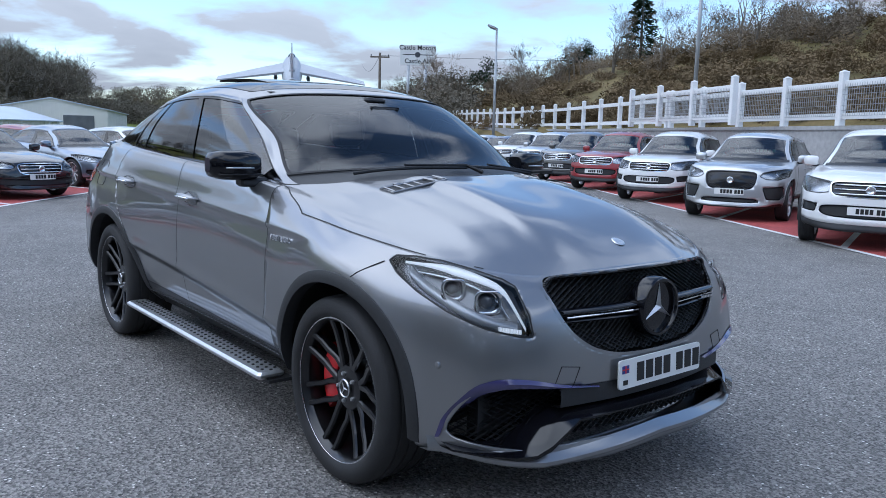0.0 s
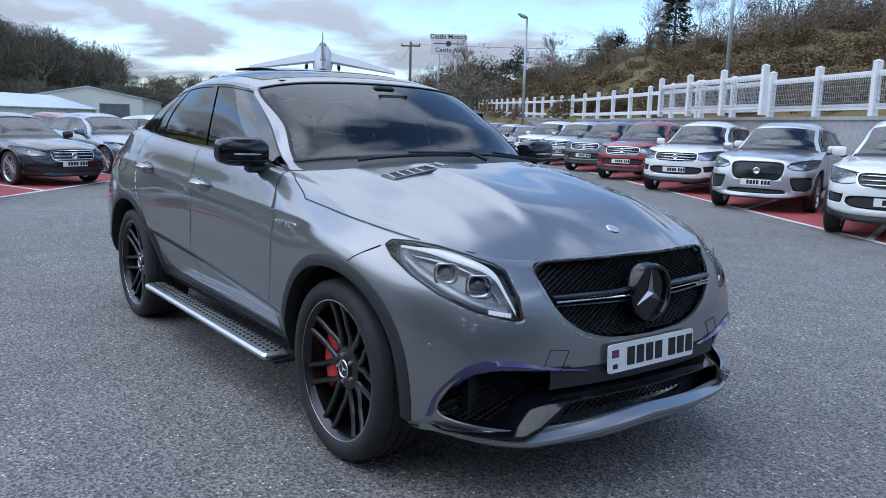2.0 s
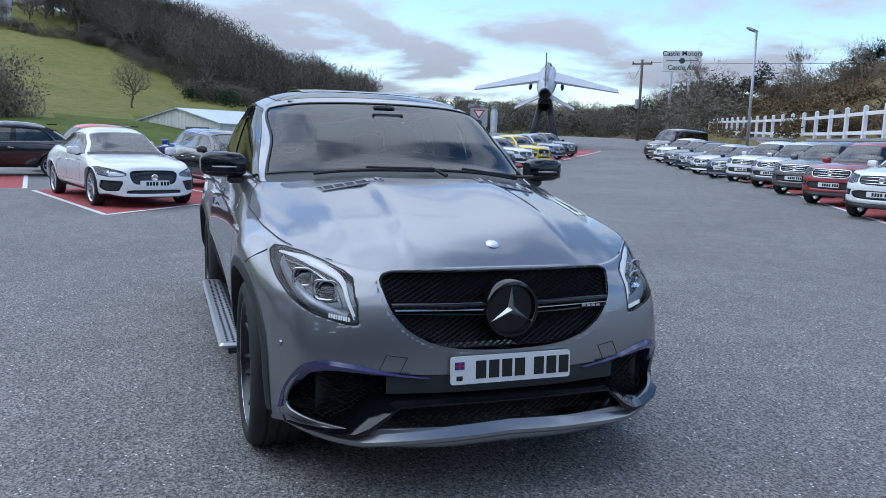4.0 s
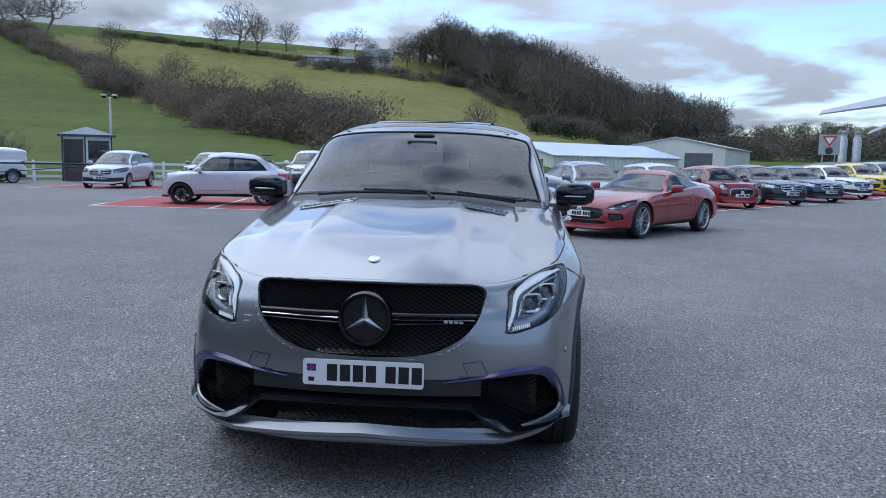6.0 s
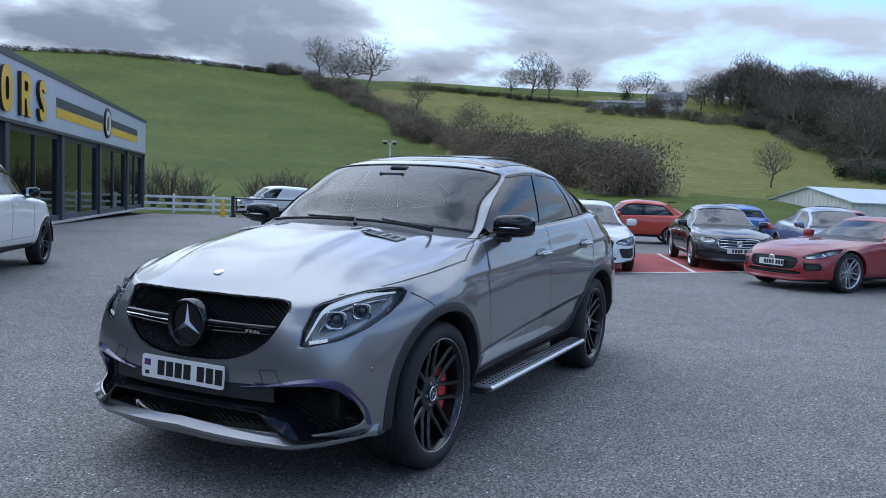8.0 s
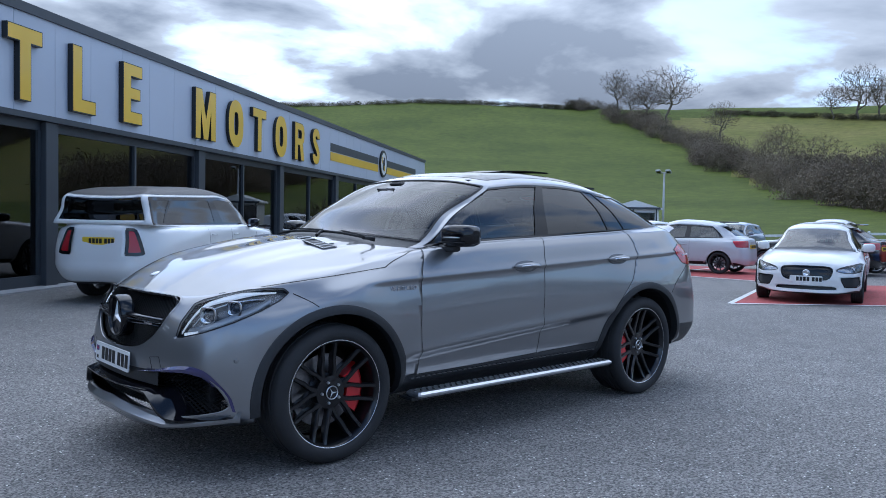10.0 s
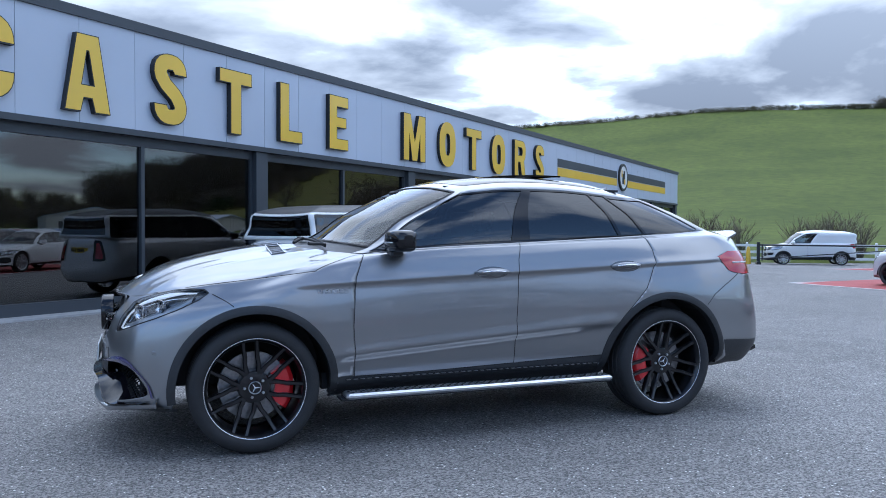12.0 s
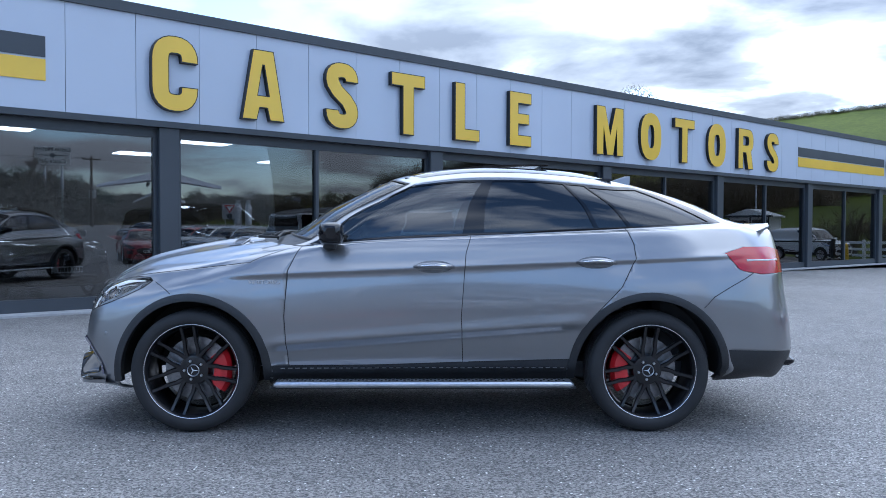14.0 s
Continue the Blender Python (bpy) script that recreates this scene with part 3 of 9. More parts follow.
def net(p):
    """The control net for a body shape p."""
    H = HERO
    out = []
    for j, ring in enumerate(RINGS):
        row = []
        for k, (x, y, z) in enumerate(ring):
            low = pl(x, (H["xf"], H["ax"], -H["ax"], H["xr"]), (p["xf"], p["ax"], -p["ax"], p["xr"]))
            up = pl(x, (H["xf"], H["ax"] + .3, H["xc"], H["xt"], H["xrr"], H["xb"], H["xr"]), (p["xf"], max(p["ax"] + .3, p["xc"] + .3), p["xc"], p["xt"], p["xrr"], p["xb"], p["xr"]))
            f = min(1, max(0, (j - 6) / 3))
            nx = low + (up - low) * f
            zz = pl(z, (H["h"], H["zc"], H["zh"], H["zs"], 0), (p["h"], p["zc"], p["zh"], p["zs"], 0))
            top = min(1, max(0, (j - 9) / 2))
            ny = y * (p["w"] / H["w"]) * (1 + top * (p["yt"] / H["yt"] / (p["w"] / H["w"]) - 1))
            if k == 0 or k == 15 or j == len(RINGS) - 1:
                ny = 0.0
            row.append((nx, ny, zz))
        out.append(row)
    out = np.array(out)
    lev = p.get("level", 0.0)
    if lev:
        # belt and roof run level to the tail
        for j in range(5, len(out)):
            for k in range(8, 16):
                f = lev * min(1, (j - 4) / 3)
                want = out[j, 8, 2] - (.012 * (k - 8) if j > 9 else 0)
                out[j, k, 2] += f * (want - out[j, k, 2])
    box = p.get("box", 0.0)
    if box:
        # square the tail off: the last flank stations move out and back
        for j in range(7, len(out) - 1):
            f = box * min(1, (j - 6) / 3)
            k11, end = out[j, 11].copy(), out[j, 15].copy()
            for k, fy, fx in ((12, .995, .60), (13, .97, .97), (14, .62, 1.0)):
                want = (k11[0] + (end[0] - k11[0]) * fx, k11[1] * fy)
                out[j, k, 0] += f * (want[0] - out[j, k, 0])
                out[j, k, 1] += f * (want[1] - out[j, k, 1])
            out[j, 13, 2] += f * (k11[2] - out[j, 13, 2]) * .4
    return out


def hermite(pts, t, n, mirror0, mirror1):
    """Smooth curve through rows of points at parameters t; the ends may mirror in y."""
    def ghost(a, b):
        return a + (a - b)
    first = pts[1] * (1, -1, 1) if mirror0 else ghost(pts[0], pts[1])
    last = pts[-2] * (1, -1, 1) if mirror1 else ghost(pts[-1], pts[-2])
    q = np.concatenate([first[None], pts, last[None]])
    tt = np.concatenate([[t[0] - (t[1] - t[0])], t, [t[-1] + t[-1] - t[-2]]])
    out = []
    for i in range(1, len(q) - 2):
        h = tt[i + 1] - tt[i]

        def slope(k):
            a, b = tt[k] - tt[k - 1], tt[k + 1] - tt[k]
            return ((q[k] - q[k - 1]) / a * b + (q[k + 1] - q[k]) / b * a) / (a + b)
        m0, m1 = slope(i) * h, slope(i + 1) * h
        for s in np.arange(n) / n:
            s2, s3 = s * s, s ** 3
            out.append((2 * s3 - 3 * s2 + 1) * q[i] + (s3 - 2 * s2 + s) * m0 + (3 * s2 - 2 * s3) * q[i + 1] + (s3 - s2) * m1)
    out.append(q[-2])
    return np.array(out)


class Shell:
    """Half a car body as a fine grid, whose faces carry the name of the part that they belong to."""

    def __init__(self, p, nu, nv, bulge=()):
        self.p, self.nu, self.nv = p, nu, nv
        g = net(p)
        du = np.linalg.norm(np.diff(g, axis=1), axis=2).mean(0)
        dv = np.linalg.norm(np.diff(g, axis=0), axis=2).mean(1)
        tu, tv = np.r_[0, np.cumsum(du)], np.r_[0, np.cumsum(dv)]
        rows = np.array([hermite(r, tu, nu, True, True) for r in g])
        cols = np.array([hermite(rows[:, i], tv, nv, False, True) for i in range(rows.shape[1])])
        self.P = np.transpose(cols, (1, 0, 2)).copy()  # [v, u]
        self.P[:, 0, 1] = self.P[:, -1, 1] = 0
        self.P[-1, :, 1] = 0
        self.P[:, :, 1] = np.maximum(self.P[:, :, 1], 0)
        nvv, nuu = self.P.shape[:2]
        self.U, self.V = np.meshgrid((np.arange(nuu - 1) + .5) / nu, (np.arange(nvv - 1) + .5) / nv)
        self.lab = np.full(self.U.shape, "body", dtype=object)
        self.cut, self.seams, self.known = {}, [], {}
        self.normals()
        for fn in bulge:
            fn(self)
        self.normals()

    def normals(self):
        P = self.P
        a, b = np.gradient(P, axis=1), np.gradient(P, axis=0)
        n = np.cross(a, b)
        ln = np.linalg.norm(n, axis=2, keepdims=True)
        self.N = np.where(ln > 1e-9, n / np.maximum(ln, 1e-9), (0, 0, 1))
        mid = self.N[P.shape[0] // 3, P.shape[1] // 2]
        if mid[1] < 0:
            self.N = -self.N

    def centres(self):
        P = self.P
        return (P[:-1, :-1] + P[1:, :-1] + P[1:, 1:] + P[:-1, 1:]) / 4

    def band(self, name, u0, u1, v0, v1, only=None):
        m = (self.U > u0) & (self.U < u1) & (self.V > v0) & (self.V < v1)
        if only:
            m &= np.isin(self.lab, only)
        self.lab[m] = name

    def outline(self, name, poly, way, where, only=("body",)):
        """Cuts the grid along an outline seen along way and names what lies inside; poly holds (across, z). where: (u0, u1, v0, v1)."""
        d = np.array((math.cos(radians(way)), math.sin(radians(way)), 0.0))
        h = np.array((-d[1], d[0], 0.0))
        px, pz = self.P @ h, self.P[..., 2]
        poly = np.array(poly, float)
        a, b = poly, np.roll(poly, -1, 0)
        inside = np.zeros(px.shape, bool)
        dist = np.full(px.shape, 9.0)
        for (x0, z0), (x1, z1) in zip(a, b):
            ex, ez = x1 - x0, z1 - z0
            t = np.clip(((px - x0) * ex + (pz - z0) * ez) / max(ex * ex + ez * ez, 1e-12), 0, 1)
            dist = np.minimum(dist, np.hypot(px - x0 - t * ex, pz - z0 - t * ez))
            if z0 != z1:
                inside ^= ((z0 > pz) != (z1 > pz)) & (px < ex * (pz - z0) / ez + x0)
        sd = np.where(inside, -dist, dist)
        sd = np.where(np.abs(sd) < 2e-4, np.where(sd < 0, -2e-4, 2e-4), sd)
        neg = sd < 0
        u0, u1, v0, v1 = where
        ok = (self.U > u0) & (self.U < u1) & (self.V > v0) & (self.V < v1) & np.isin(self.lab, only)
        count = neg[:-1, :-1].astype(int) + neg[1:, :-1] + neg[1:, 1:] + neg[:-1, 1:]
        for i, j in np.argwhere(ok & (count > 0) & (count < 4)).tolist():
            ring = [(i, j), (i, j + 1), (i + 1, j + 1), (i + 1, j)]
            inn, out, cross = [], [], []
            for q, r in zip(ring, ring[1:] + ring[:1]):
                (inn if neg[q] else out).append((q, q, 0.0))
                if neg[q] != neg[r]:
                    lo, hi = (q, r) if q < r else (r, q)
                    key = (lo, hi, round(float(sd[lo] / (sd[lo] - sd[hi])), 5))
                    inn.append(key)
                    out.append(key)
                    cross.append(key)
            self.cut[(i, j)] = [(name, inn), (self.lab[i, j], out)]
            for k in range(0, len(cross) - 1, 2):
                self.seams.append((name, self.lab[i, j], cross[k], cross[k + 1]))
            self.lab[i, j] = "cut"
        self.lab[ok & (count == 4)] = name
        # pieces that an earlier outline left follow by their middle
        for cell, pieces in self.cut.items():
            for k, (lb, keys) in enumerate(pieces):
                if lb in only and lb != name and u0 < self.U[cell] < u1 and v0 < self.V[cell] < v1:
                    c = np.mean([self.spot(q)[0] for q in keys], 0)
                    x, z = c @ h, c[2]
                    hit = False
                    for (x0, z0), (x1, z1) in zip(a, b):
                        if (z0 > z) != (z1 > z) and x < (x1 - x0) * (z - z0) / (z1 - z0) + x0:
                            hit = not hit
                    if hit:
                        pieces[k] = (name, keys)
        return self

    def spot(self, key):
        if key not in self.known:
            q, r, f = key
            self.known[key] = (self.P[q] * (1 - f) + self.P[r] * f, self.N[q] * (1 - f) + self.N[r] * f)
        return self.known[key]

    def faces(self, names):
        names = [names] if isinstance(names, str) else names
        return np.argwhere(np.isin(self.lab, names))

    def polygons(self, names):
        """The outlines of all faces of these names, as keys of places."""
        names = [names] if isinstance(names, str) else list(names)
        out = []
        for i, j in self.faces(names).tolist():
            out.append([((i, j), (i, j), 0.0), ((i, j + 1), (i, j + 1), 0.0), ((i + 1, j + 1), (i + 1, j + 1), 0.0), ((i + 1, j), (i + 1, j), 0.0)])
        for pieces in self.cut.values():
            out += [keys for lb, keys in pieces if lb in names]
        return out

    def mesh(self, name, names, mat, side=0, push=0.0, thick=0.0, smooth=True):
        """The faces of these names as a mesh: side 0 both halves joined, 1 the left half, -1 the right half."""
        polys = self.polygons(names)
        if not polys:
            return None
        idx, verts, norms, faces = {}, [], [], []

        def vid(key, s):
            p, n = self.spot(key)
            if p[1] < 1e-5 and side == 0:
                s = 1
            kk = (key, s)
            if kk not in idx:
                idx[kk] = len(verts)
                q = p + push * n
                verts.append((q[0], q[1] * s, q[2]))
                norms.append((n[0], n[1] * s, n[2]))
            return idx[kk]
        for s in ((1, -1) if side == 0 else (side,)):
            for keys in polys:
                f = [vid(k, s) for k in keys]
                if s < 0:
                    f.reverse()
                g = [x for k, x in enumerate(f) if x != f[k - 1]]
                if len(g) > 2:
                    faces.append(g)
        if thick:
            # a rim turned inwards gives the part its thickness
            have = set()
            for f in faces:
                for a, b in zip(f, f[1:] + f[:1]):
                    have.add((a, b))
            low = {}
            rim = [(a, b) for a, b in have if (b, a) not in have]
            for e in rim:
                for q in e:
                    if q not in low:
                        low[q] = len(verts)
                        verts.append(tuple(v - thick * n for v, n in zip(verts[q], norms[q])))
            faces += [[b, a, low[a], low[b]] for a, b in rim]
        return mesh_of(name, verts, faces, mat, smooth)

    def rim_strip(self, name, inner, mat, width=0.006, lift=0.0015, side=0, against=None, beyond=-1.0):
        """A narrow strip along the edges between the faces called inner and others."""
        lab = self.lab
        nvv, nuu = lab.shape
        inner = list(inner) if isinstance(inner, (list, tuple)) else [inner]
        isin = np.isin(lab, inner)
        bag = Bag()
        edges = []
        for i, j in np.argwhere(isin):
            for di, dj, e in ((-1, 0, ((i, j), (i, j + 1))), (1, 0, ((i + 1, j), (i + 1, j + 1))), (0, -1, ((i, j), (i + 1, j))), (0, 1, ((i, j + 1), (i + 1, j + 1)))):
                a, b = i + di, j + dj
                if 0 <= a < nvv and 0 <= b < nuu and lab[a, b] != "cut" and not isin[a, b] and (against is None or lab[a, b] in against):
                    edges.append(((e[0], e[0], 0.0), (e[1], e[1], 0.0)))
        for la, lb, p, q in self.seams:
            if ((la in inner) != (lb in inner)) and (against is None or la in against or lb in against):
                edges.append((p, q))
        for s in ((1, -1) if side == 0 else (side,)):
            for k0, k1 in edges:
                (p, n0), (q, n1) = self.spot(k0), self.spot(k1)
                if p[1] < beyond:
                    continue
                n = n0 + n1
                n = n / np.linalg.norm(n)
                t = q - p
                L = np.linalg.norm(t)
                if L < 1e-5:
                    continue
                t = t / L
                w = np.cross(n, t) * width / 2
                o = n * lift
                quad = [p - t * width * .3 - w + o, q + t * width * .3 - w + o, q + t * width * .3 + w + o, p - t * width * .3 + w + o]
                quad = [(v[0], v[1] * s, v[2]) for v in quad]
                bag.add(quad, [(0, 1, 2, 3)] if s > 0 else [(3, 2, 1, 0)])
        return bag.mesh(name, mat) if bag.v else None


_wheels = {}


def wheel_meshes(style, rim_mat):
    """Tyre, rim, disc and caliper of a wheel of radius 0.388 that turns round y; its face looks to +y."""
    key = (style, rim_mat.name)
    if key in _wheels:
        return _wheels[key]
    R, n = 0.388, 48
    tyre = Bag().lathe([(.290, -.13), (.305, -.142), (.345, -.148), (.372, -.138), (.384, -.115), (.3865, -.085), (.380, -.083), (.380, -.075), (.3878, -.072), (.388, -.030), (.380, -.028), (.380, -.018), (.388, -.016), (.388, .020), (.380, .022), (.380, .032), (.388, .034), (.3878, .072), (.380, .075), (.380, .083), (.3865, .085), (.384, .115), (.374, .134), (.350, .146), (.325, .147), (.308, .140), (.300, .130)], n, closed=False)
    tm = smooth_by_angle(tyre.mesh("tyre", M["tyre"]), 40)
    rim = Bag().lathe([(.27, -.12), (.285, -.125), (.272, -.05), (.270, .05), (.284, .112), (.298, .118), (.303, .128), (.297, .132), (.288, .124), (.278, .100)], n)
    hub = [(0.0, .088), (.030, .090), (.034, .083), (.062, .078), (.075, .055), (.075, .02)] if style != "cross" else [(0.0, .088), (.030, .090), (.034, .080), (.070, .078), (.092, .074), (.100, .055), (.100, .02)]
    rim.lathe(hub, 24)
    if style == "cross":
        count, fork = 7, True
    elif style == "five":
        count, fork = 5, True
    else:
        count, fork = 10, False
    for k in range(count):
        a = 2 * math.pi * k / count + .2

        def spoke(a0, a1, r0, r1, w0, w1, y0, y1, d0=.05, d1=.03):
            p = []
            for r, a_, w, y, d in ((r0, a0, w0, y0, d0), ((r0 + r1) / 2, (a0 + a1) / 2, (w0 + w1) / 2 * .92, (y0 + y1) / 2 - .004, (d0 + d1) / 2), (r1, a1, w1, y1, d1)):
                c, s_ = math.cos(a_), math.sin(a_)
                for yy, ww in ((y, w * .62), (y - .008, w), (y - d, w * .8)):
                    for sg in (-1, 1):
                        p.append((r * c - sg * ww * s_, yy, r * s_ + sg * ww * c))
            f = []
            for q in (0, 6):
                o = [0, 1, 3, 5, 4, 2]
                f += [(q + o[i], q + o[(i + 1) % 6], q + 6 + o[(i + 1) % 6], q + 6 + o[i]) for i in range(6)]
            rim.add(p, f)
        if style == "cross":
            # two parallel arms from the hub to the rim
            for sg in (-1, 1):
                spoke(a + sg * math.asin(.034 / .088), a + sg * math.asin(.036 / .19), .088, .19, .0165, .0140, .076, .090, .05, .045)
                spoke(a + sg * math.asin(.036 / .19), a + sg * math.asin(.040 / .294), .188, .294, .0140, .0130, .090, .118, .045, .030)
        elif fork:
            g = math.pi / count
            o = .030 if style == "cross" else .040
            for sg in (-1, 1):
                spoke(a + sg * .45 * g, a + sg * math.asin(o / .13), .045, .13, .014, .0125, .074, .086, .05, .045)
                spoke(a + sg * math.asin(o / .13), a + sg * math.asin((o + .006) / .29), .128, .290, .0125, .0105, .086, .116, .045, .030)
        else:
            spoke(a, a, .05, .290, .020, .016, .080, .114)
    for k in range(5 if style != "cross" else 0):
        a = 2 * math.pi * k / 5 + .5
        rim.lathe([(0, .090), (.009, .090), (.009, .07)], 8, m=Matrix.Translation((.052 * math.cos(a), 0, .052 * math.sin(a))))
    bm = bmesh.new()
    rm = smooth_by_angle(rim.mesh("rim", rim_mat), 30)
    bm.from_mesh(rm)
    bmesh.ops.recalc_face_normals(bm, faces=bm.faces)
    bm.to_mesh(rm)
    bm.free()
    disc = Bag().lathe([(.06, .0), (.205, .0), (.205, -.03), (.06, -.03)], 40)
    disc.lathe([(0, .02), (.085, .02), (.10, .0)], 24)
    dm = smooth_by_angle(disc.mesh("brake_disc", M["disc"]), 30)
    cal = Bag()
    prof = []
    for k in range(7):
        a = -0.66 + 1.32 * k / 6
        prof.append(a)
    vv = []
    for a in prof:
        for r, y in ((.125, .03), (.125, .055), (.15, .066), (.212, .064), (.238, .042), (.238, -.05), (.125, -.05)):
            vv.append((r * math.cos(a), y, r * math.sin(a)))
    ff = [(i * 7 + k, i * 7 + (k + 1) % 7, (i + 1) * 7 + (k + 1) % 7, (i + 1) * 7 + k) for i in range(6) for k in range(7)] + [tuple(range(7)), tuple(range(48, 41, -1))]
    cal.add(vv, ff)
    cm = smooth_by_angle(cal.mesh("caliper", M["caliper"]), 30)
    ring = Bag().lathe([(.2955, .1335), (.3045, .1295), (.3050, .127), (.2960, .1305)], 64, closed=True)
    em = ring.mesh("rim_edge", M["machined"], True)
    star = Bag()
    for k in range(3):
        a = math.pi / 2 + 2 * math.pi * k / 3
        c, s_ = math.cos(a), math.sin(a)
        star.add([(.034 * c, .0935, .034 * s_), (.005 * -s_, .0935, .005 * c), (0, .0960, 0), (.005 * s_, .0935, -.005 * c)], [(0, 1, 2), (0, 2, 3)])
    star.lathe([(.033, .0915), (.0365, .0955), (.040, .0915)], 32)
    for k in range(5):
        a = 2 * math.pi * k / 5 + .5
        star.lathe([(0, .092), (.007, .091), (.009, .084), (.009, .07)], 8, m=Matrix.Translation((.060 * math.cos(a), 0, .060 * math.sin(a))))
    sm = star.mesh("centre_cap", M["satin"])
    _wheels[key] = (tm, rm, dm, cm, em, sm)
    return _wheels[key]


def add_wheel(car, at, scale, right, style, rim_mat, hero=False, rear=False, width=1.0):
    tm, rm, dm, cm, em, sm = wheel_meshes(style, rim_mat)
    m = Matrix.Translation(at) @ (Matrix.Rotation(math.pi, 4, "Z") if right else Matrix.Identity(4)) @ Matrix.Rotation(.37 * at[0], 4, "Y") @ Matrix.Diagonal((scale, scale * width, scale, 1))
    w = part("wheel", tm, car, "black tyre on an alloy wheel", m)
    part("rim", rm, w)
    if hero:
        part("rim_edge", em, w, "thin machined silver rim edge")
        part("centre_cap", sm, w)
    still = Matrix.Rotation(-.37 * at[0], 4, "Y")
    part("brake_disc", dm, w, "", still)
    if hero:
        # caliper behind the axle
        a = math.pi if not right else 0.0
        if rear:
            a = 0.0 if not right else math.pi
        part("caliper", cm, w, "red brake caliper", still @ Matrix.Rotation(-(a + (0.0 if (right != rear) else 0.0)), 4, "Y"))
    return w


def rounded(w, h, r, n=4):
    pts = []
    for cx_, cz_, a0 in ((w / 2 - r, h / 2 - r, 0), (-w / 2 + r, h / 2 - r, 90), (-w / 2 + r, -h / 2 + r, 180), (w / 2 - r, -h / 2 + r, 270)):
        for k in range(n + 1):
            a = radians(a0 + 90 * k / n)
            pts.append((cx_ + r * math.cos(a), cz_ + r * math.sin(a)))
    return pts


def slab(outline, d, m=None):
    """A flat piece of thickness d with the outline (y, z), its face towards +x."""
    n = len(outline)
    p = [(d, y, z) for y, z in outline] + [(0, y, z) for y, z in outline]
    f = [tuple(range(n)), tuple(range(2 * n - 1, n - 1, -1))] + [(k, n + k, n + (k + 1) % n, (k + 1) % n) for k in range(n)]
    if m is not None:
        p = [m @ Vector(q) for q in p]
    return p, f


_plate = {}


def add_plate(car, m, yellow=False, w=.52, h=.111, badge=False):
    if "p" not in _plate:
        b = Bag()
        b.add(*slab(rounded(.52, .111, .012), .008))
        _plate["p"] = b.mesh("number_plate", M["plate"])
        _plate["y"] = b.mesh("number_plate", M["plate_yellow"])
        _plate["c"] = Bag().box(.0081, 0, -.036, .0095, .044, .036).mesh("plate_bar", M["plate_black"])
    ob = part("number_plate", _plate["y" if yellow else "p"], car, "number plate with plain dark bars", m)
    for k in range(7):
        part("plate_bar", _plate["c"], ob, "", Matrix.Translation((0, -.155 + .056 * k + (.028 if k > 3 else 0), 0)))
    if badge:
        b = Bag().box(.0081, -.243, .004, .0095, -.203, .034)
        part("flag_mark", b.mesh("flag_mark", M["blue_mark"]), ob)
        b = Bag().box(.0096, -.243, .0165, .0102, -.203, .0215).box(.0096, -.2265, .004, .0102, -.2205, .034)
        part("flag_cross", b.mesh("flag_cross", M["red_mark"]), ob)
        b = Bag().box(.0081, -.236, -.040, .0095, -.210, -.022)
        part("country_bar", b.mesh("country_bar", M["plate_black"]), ob)
    return ob


def lattice(poly, step, w, x_of, depth=0.012, lean=0.55):
    """A diamond mesh of thin bars inside an outline (y, z); x_of gives the depth at a place."""
    bag = Bag()
    ys, zs = [p[0] for p in poly], [p[1] for p in poly]

    def inside(y, z):
        hit = False
        for (a, b), (c, d) in zip(poly, poly[1:] + poly[:1]):
            if (b > z) != (d > z) and y < (c - a) * (z - b) / (d - b) + a:
                hit = not hit
        return hit
    for sgn in (1, -1):
        for k in range(-90, 90):
            run = None
            z = min(zs)
            while z <= max(zs) + 1e-6:
                y = k * step + sgn * (z - min(zs)) / lean
                ok = inside(y, z)
                if ok and run is None:
                    run = (y, z)
                if (not ok or z + .01 > max(zs)) and run is not None:
                    a, b = run, (y, z)
                    if b[1] - a[1] > .012:
                        pa, pb = (x_of(*a), *a), (x_of(*b), *b)
                        bag.add([(pa[0], pa[1] - w, pa[2]), (pa[0], pa[1] + w, pa[2]), (pb[0], pb[1] + w, pb[2]), (pb[0], pb[1] - w, pb[2]),
                                 (pa[0] - depth, pa[1] - w, pa[2]), (pa[0] - depth, pa[1] + w, pa[2]), (pb[0] - depth, pb[1] + w, pb[2]), (pb[0] - depth, pb[1] - w, pb[2])],
                                [(0, 1, 2, 3), (0, 4, 5, 1), (3, 2, 6, 7), (0, 3, 7, 4), (1, 5, 6, 2)])
                    run = None
                z += .01
    return bag


def seat(car, at, w=.52, h=.68):
    b = Bag()
    m = Matrix.Translation(at)
    b.box(-.25, -w / 2, -.02, .27, w / 2, .14, m @ Matrix.Rotation(radians(-6), 4, "Y"), bevel=.035)
    me = b.mesh("seat", M["leather"])
    s = part("seat", me, car, "black leather seat")
    b = Bag().box(-.07, -w / 2, .0, .07, w / 2, h - .08, m @ Matrix.Translation((-.24, 0, .10)) @ Matrix.Rotation(radians(-16), 4, "Y"), bevel=.04)
    part("backrest", b.mesh("backrest", M["leather"]), s)
    b = Bag().box(-.05, -.13, .0, .05, .13, .18, m @ Matrix.Translation((-.43, 0, h + .06)) @ Matrix.Rotation(radians(-10), 4, "Y"), bevel=.035)
    part("headrest", b.mesh("headrest", M["leather"]), s)


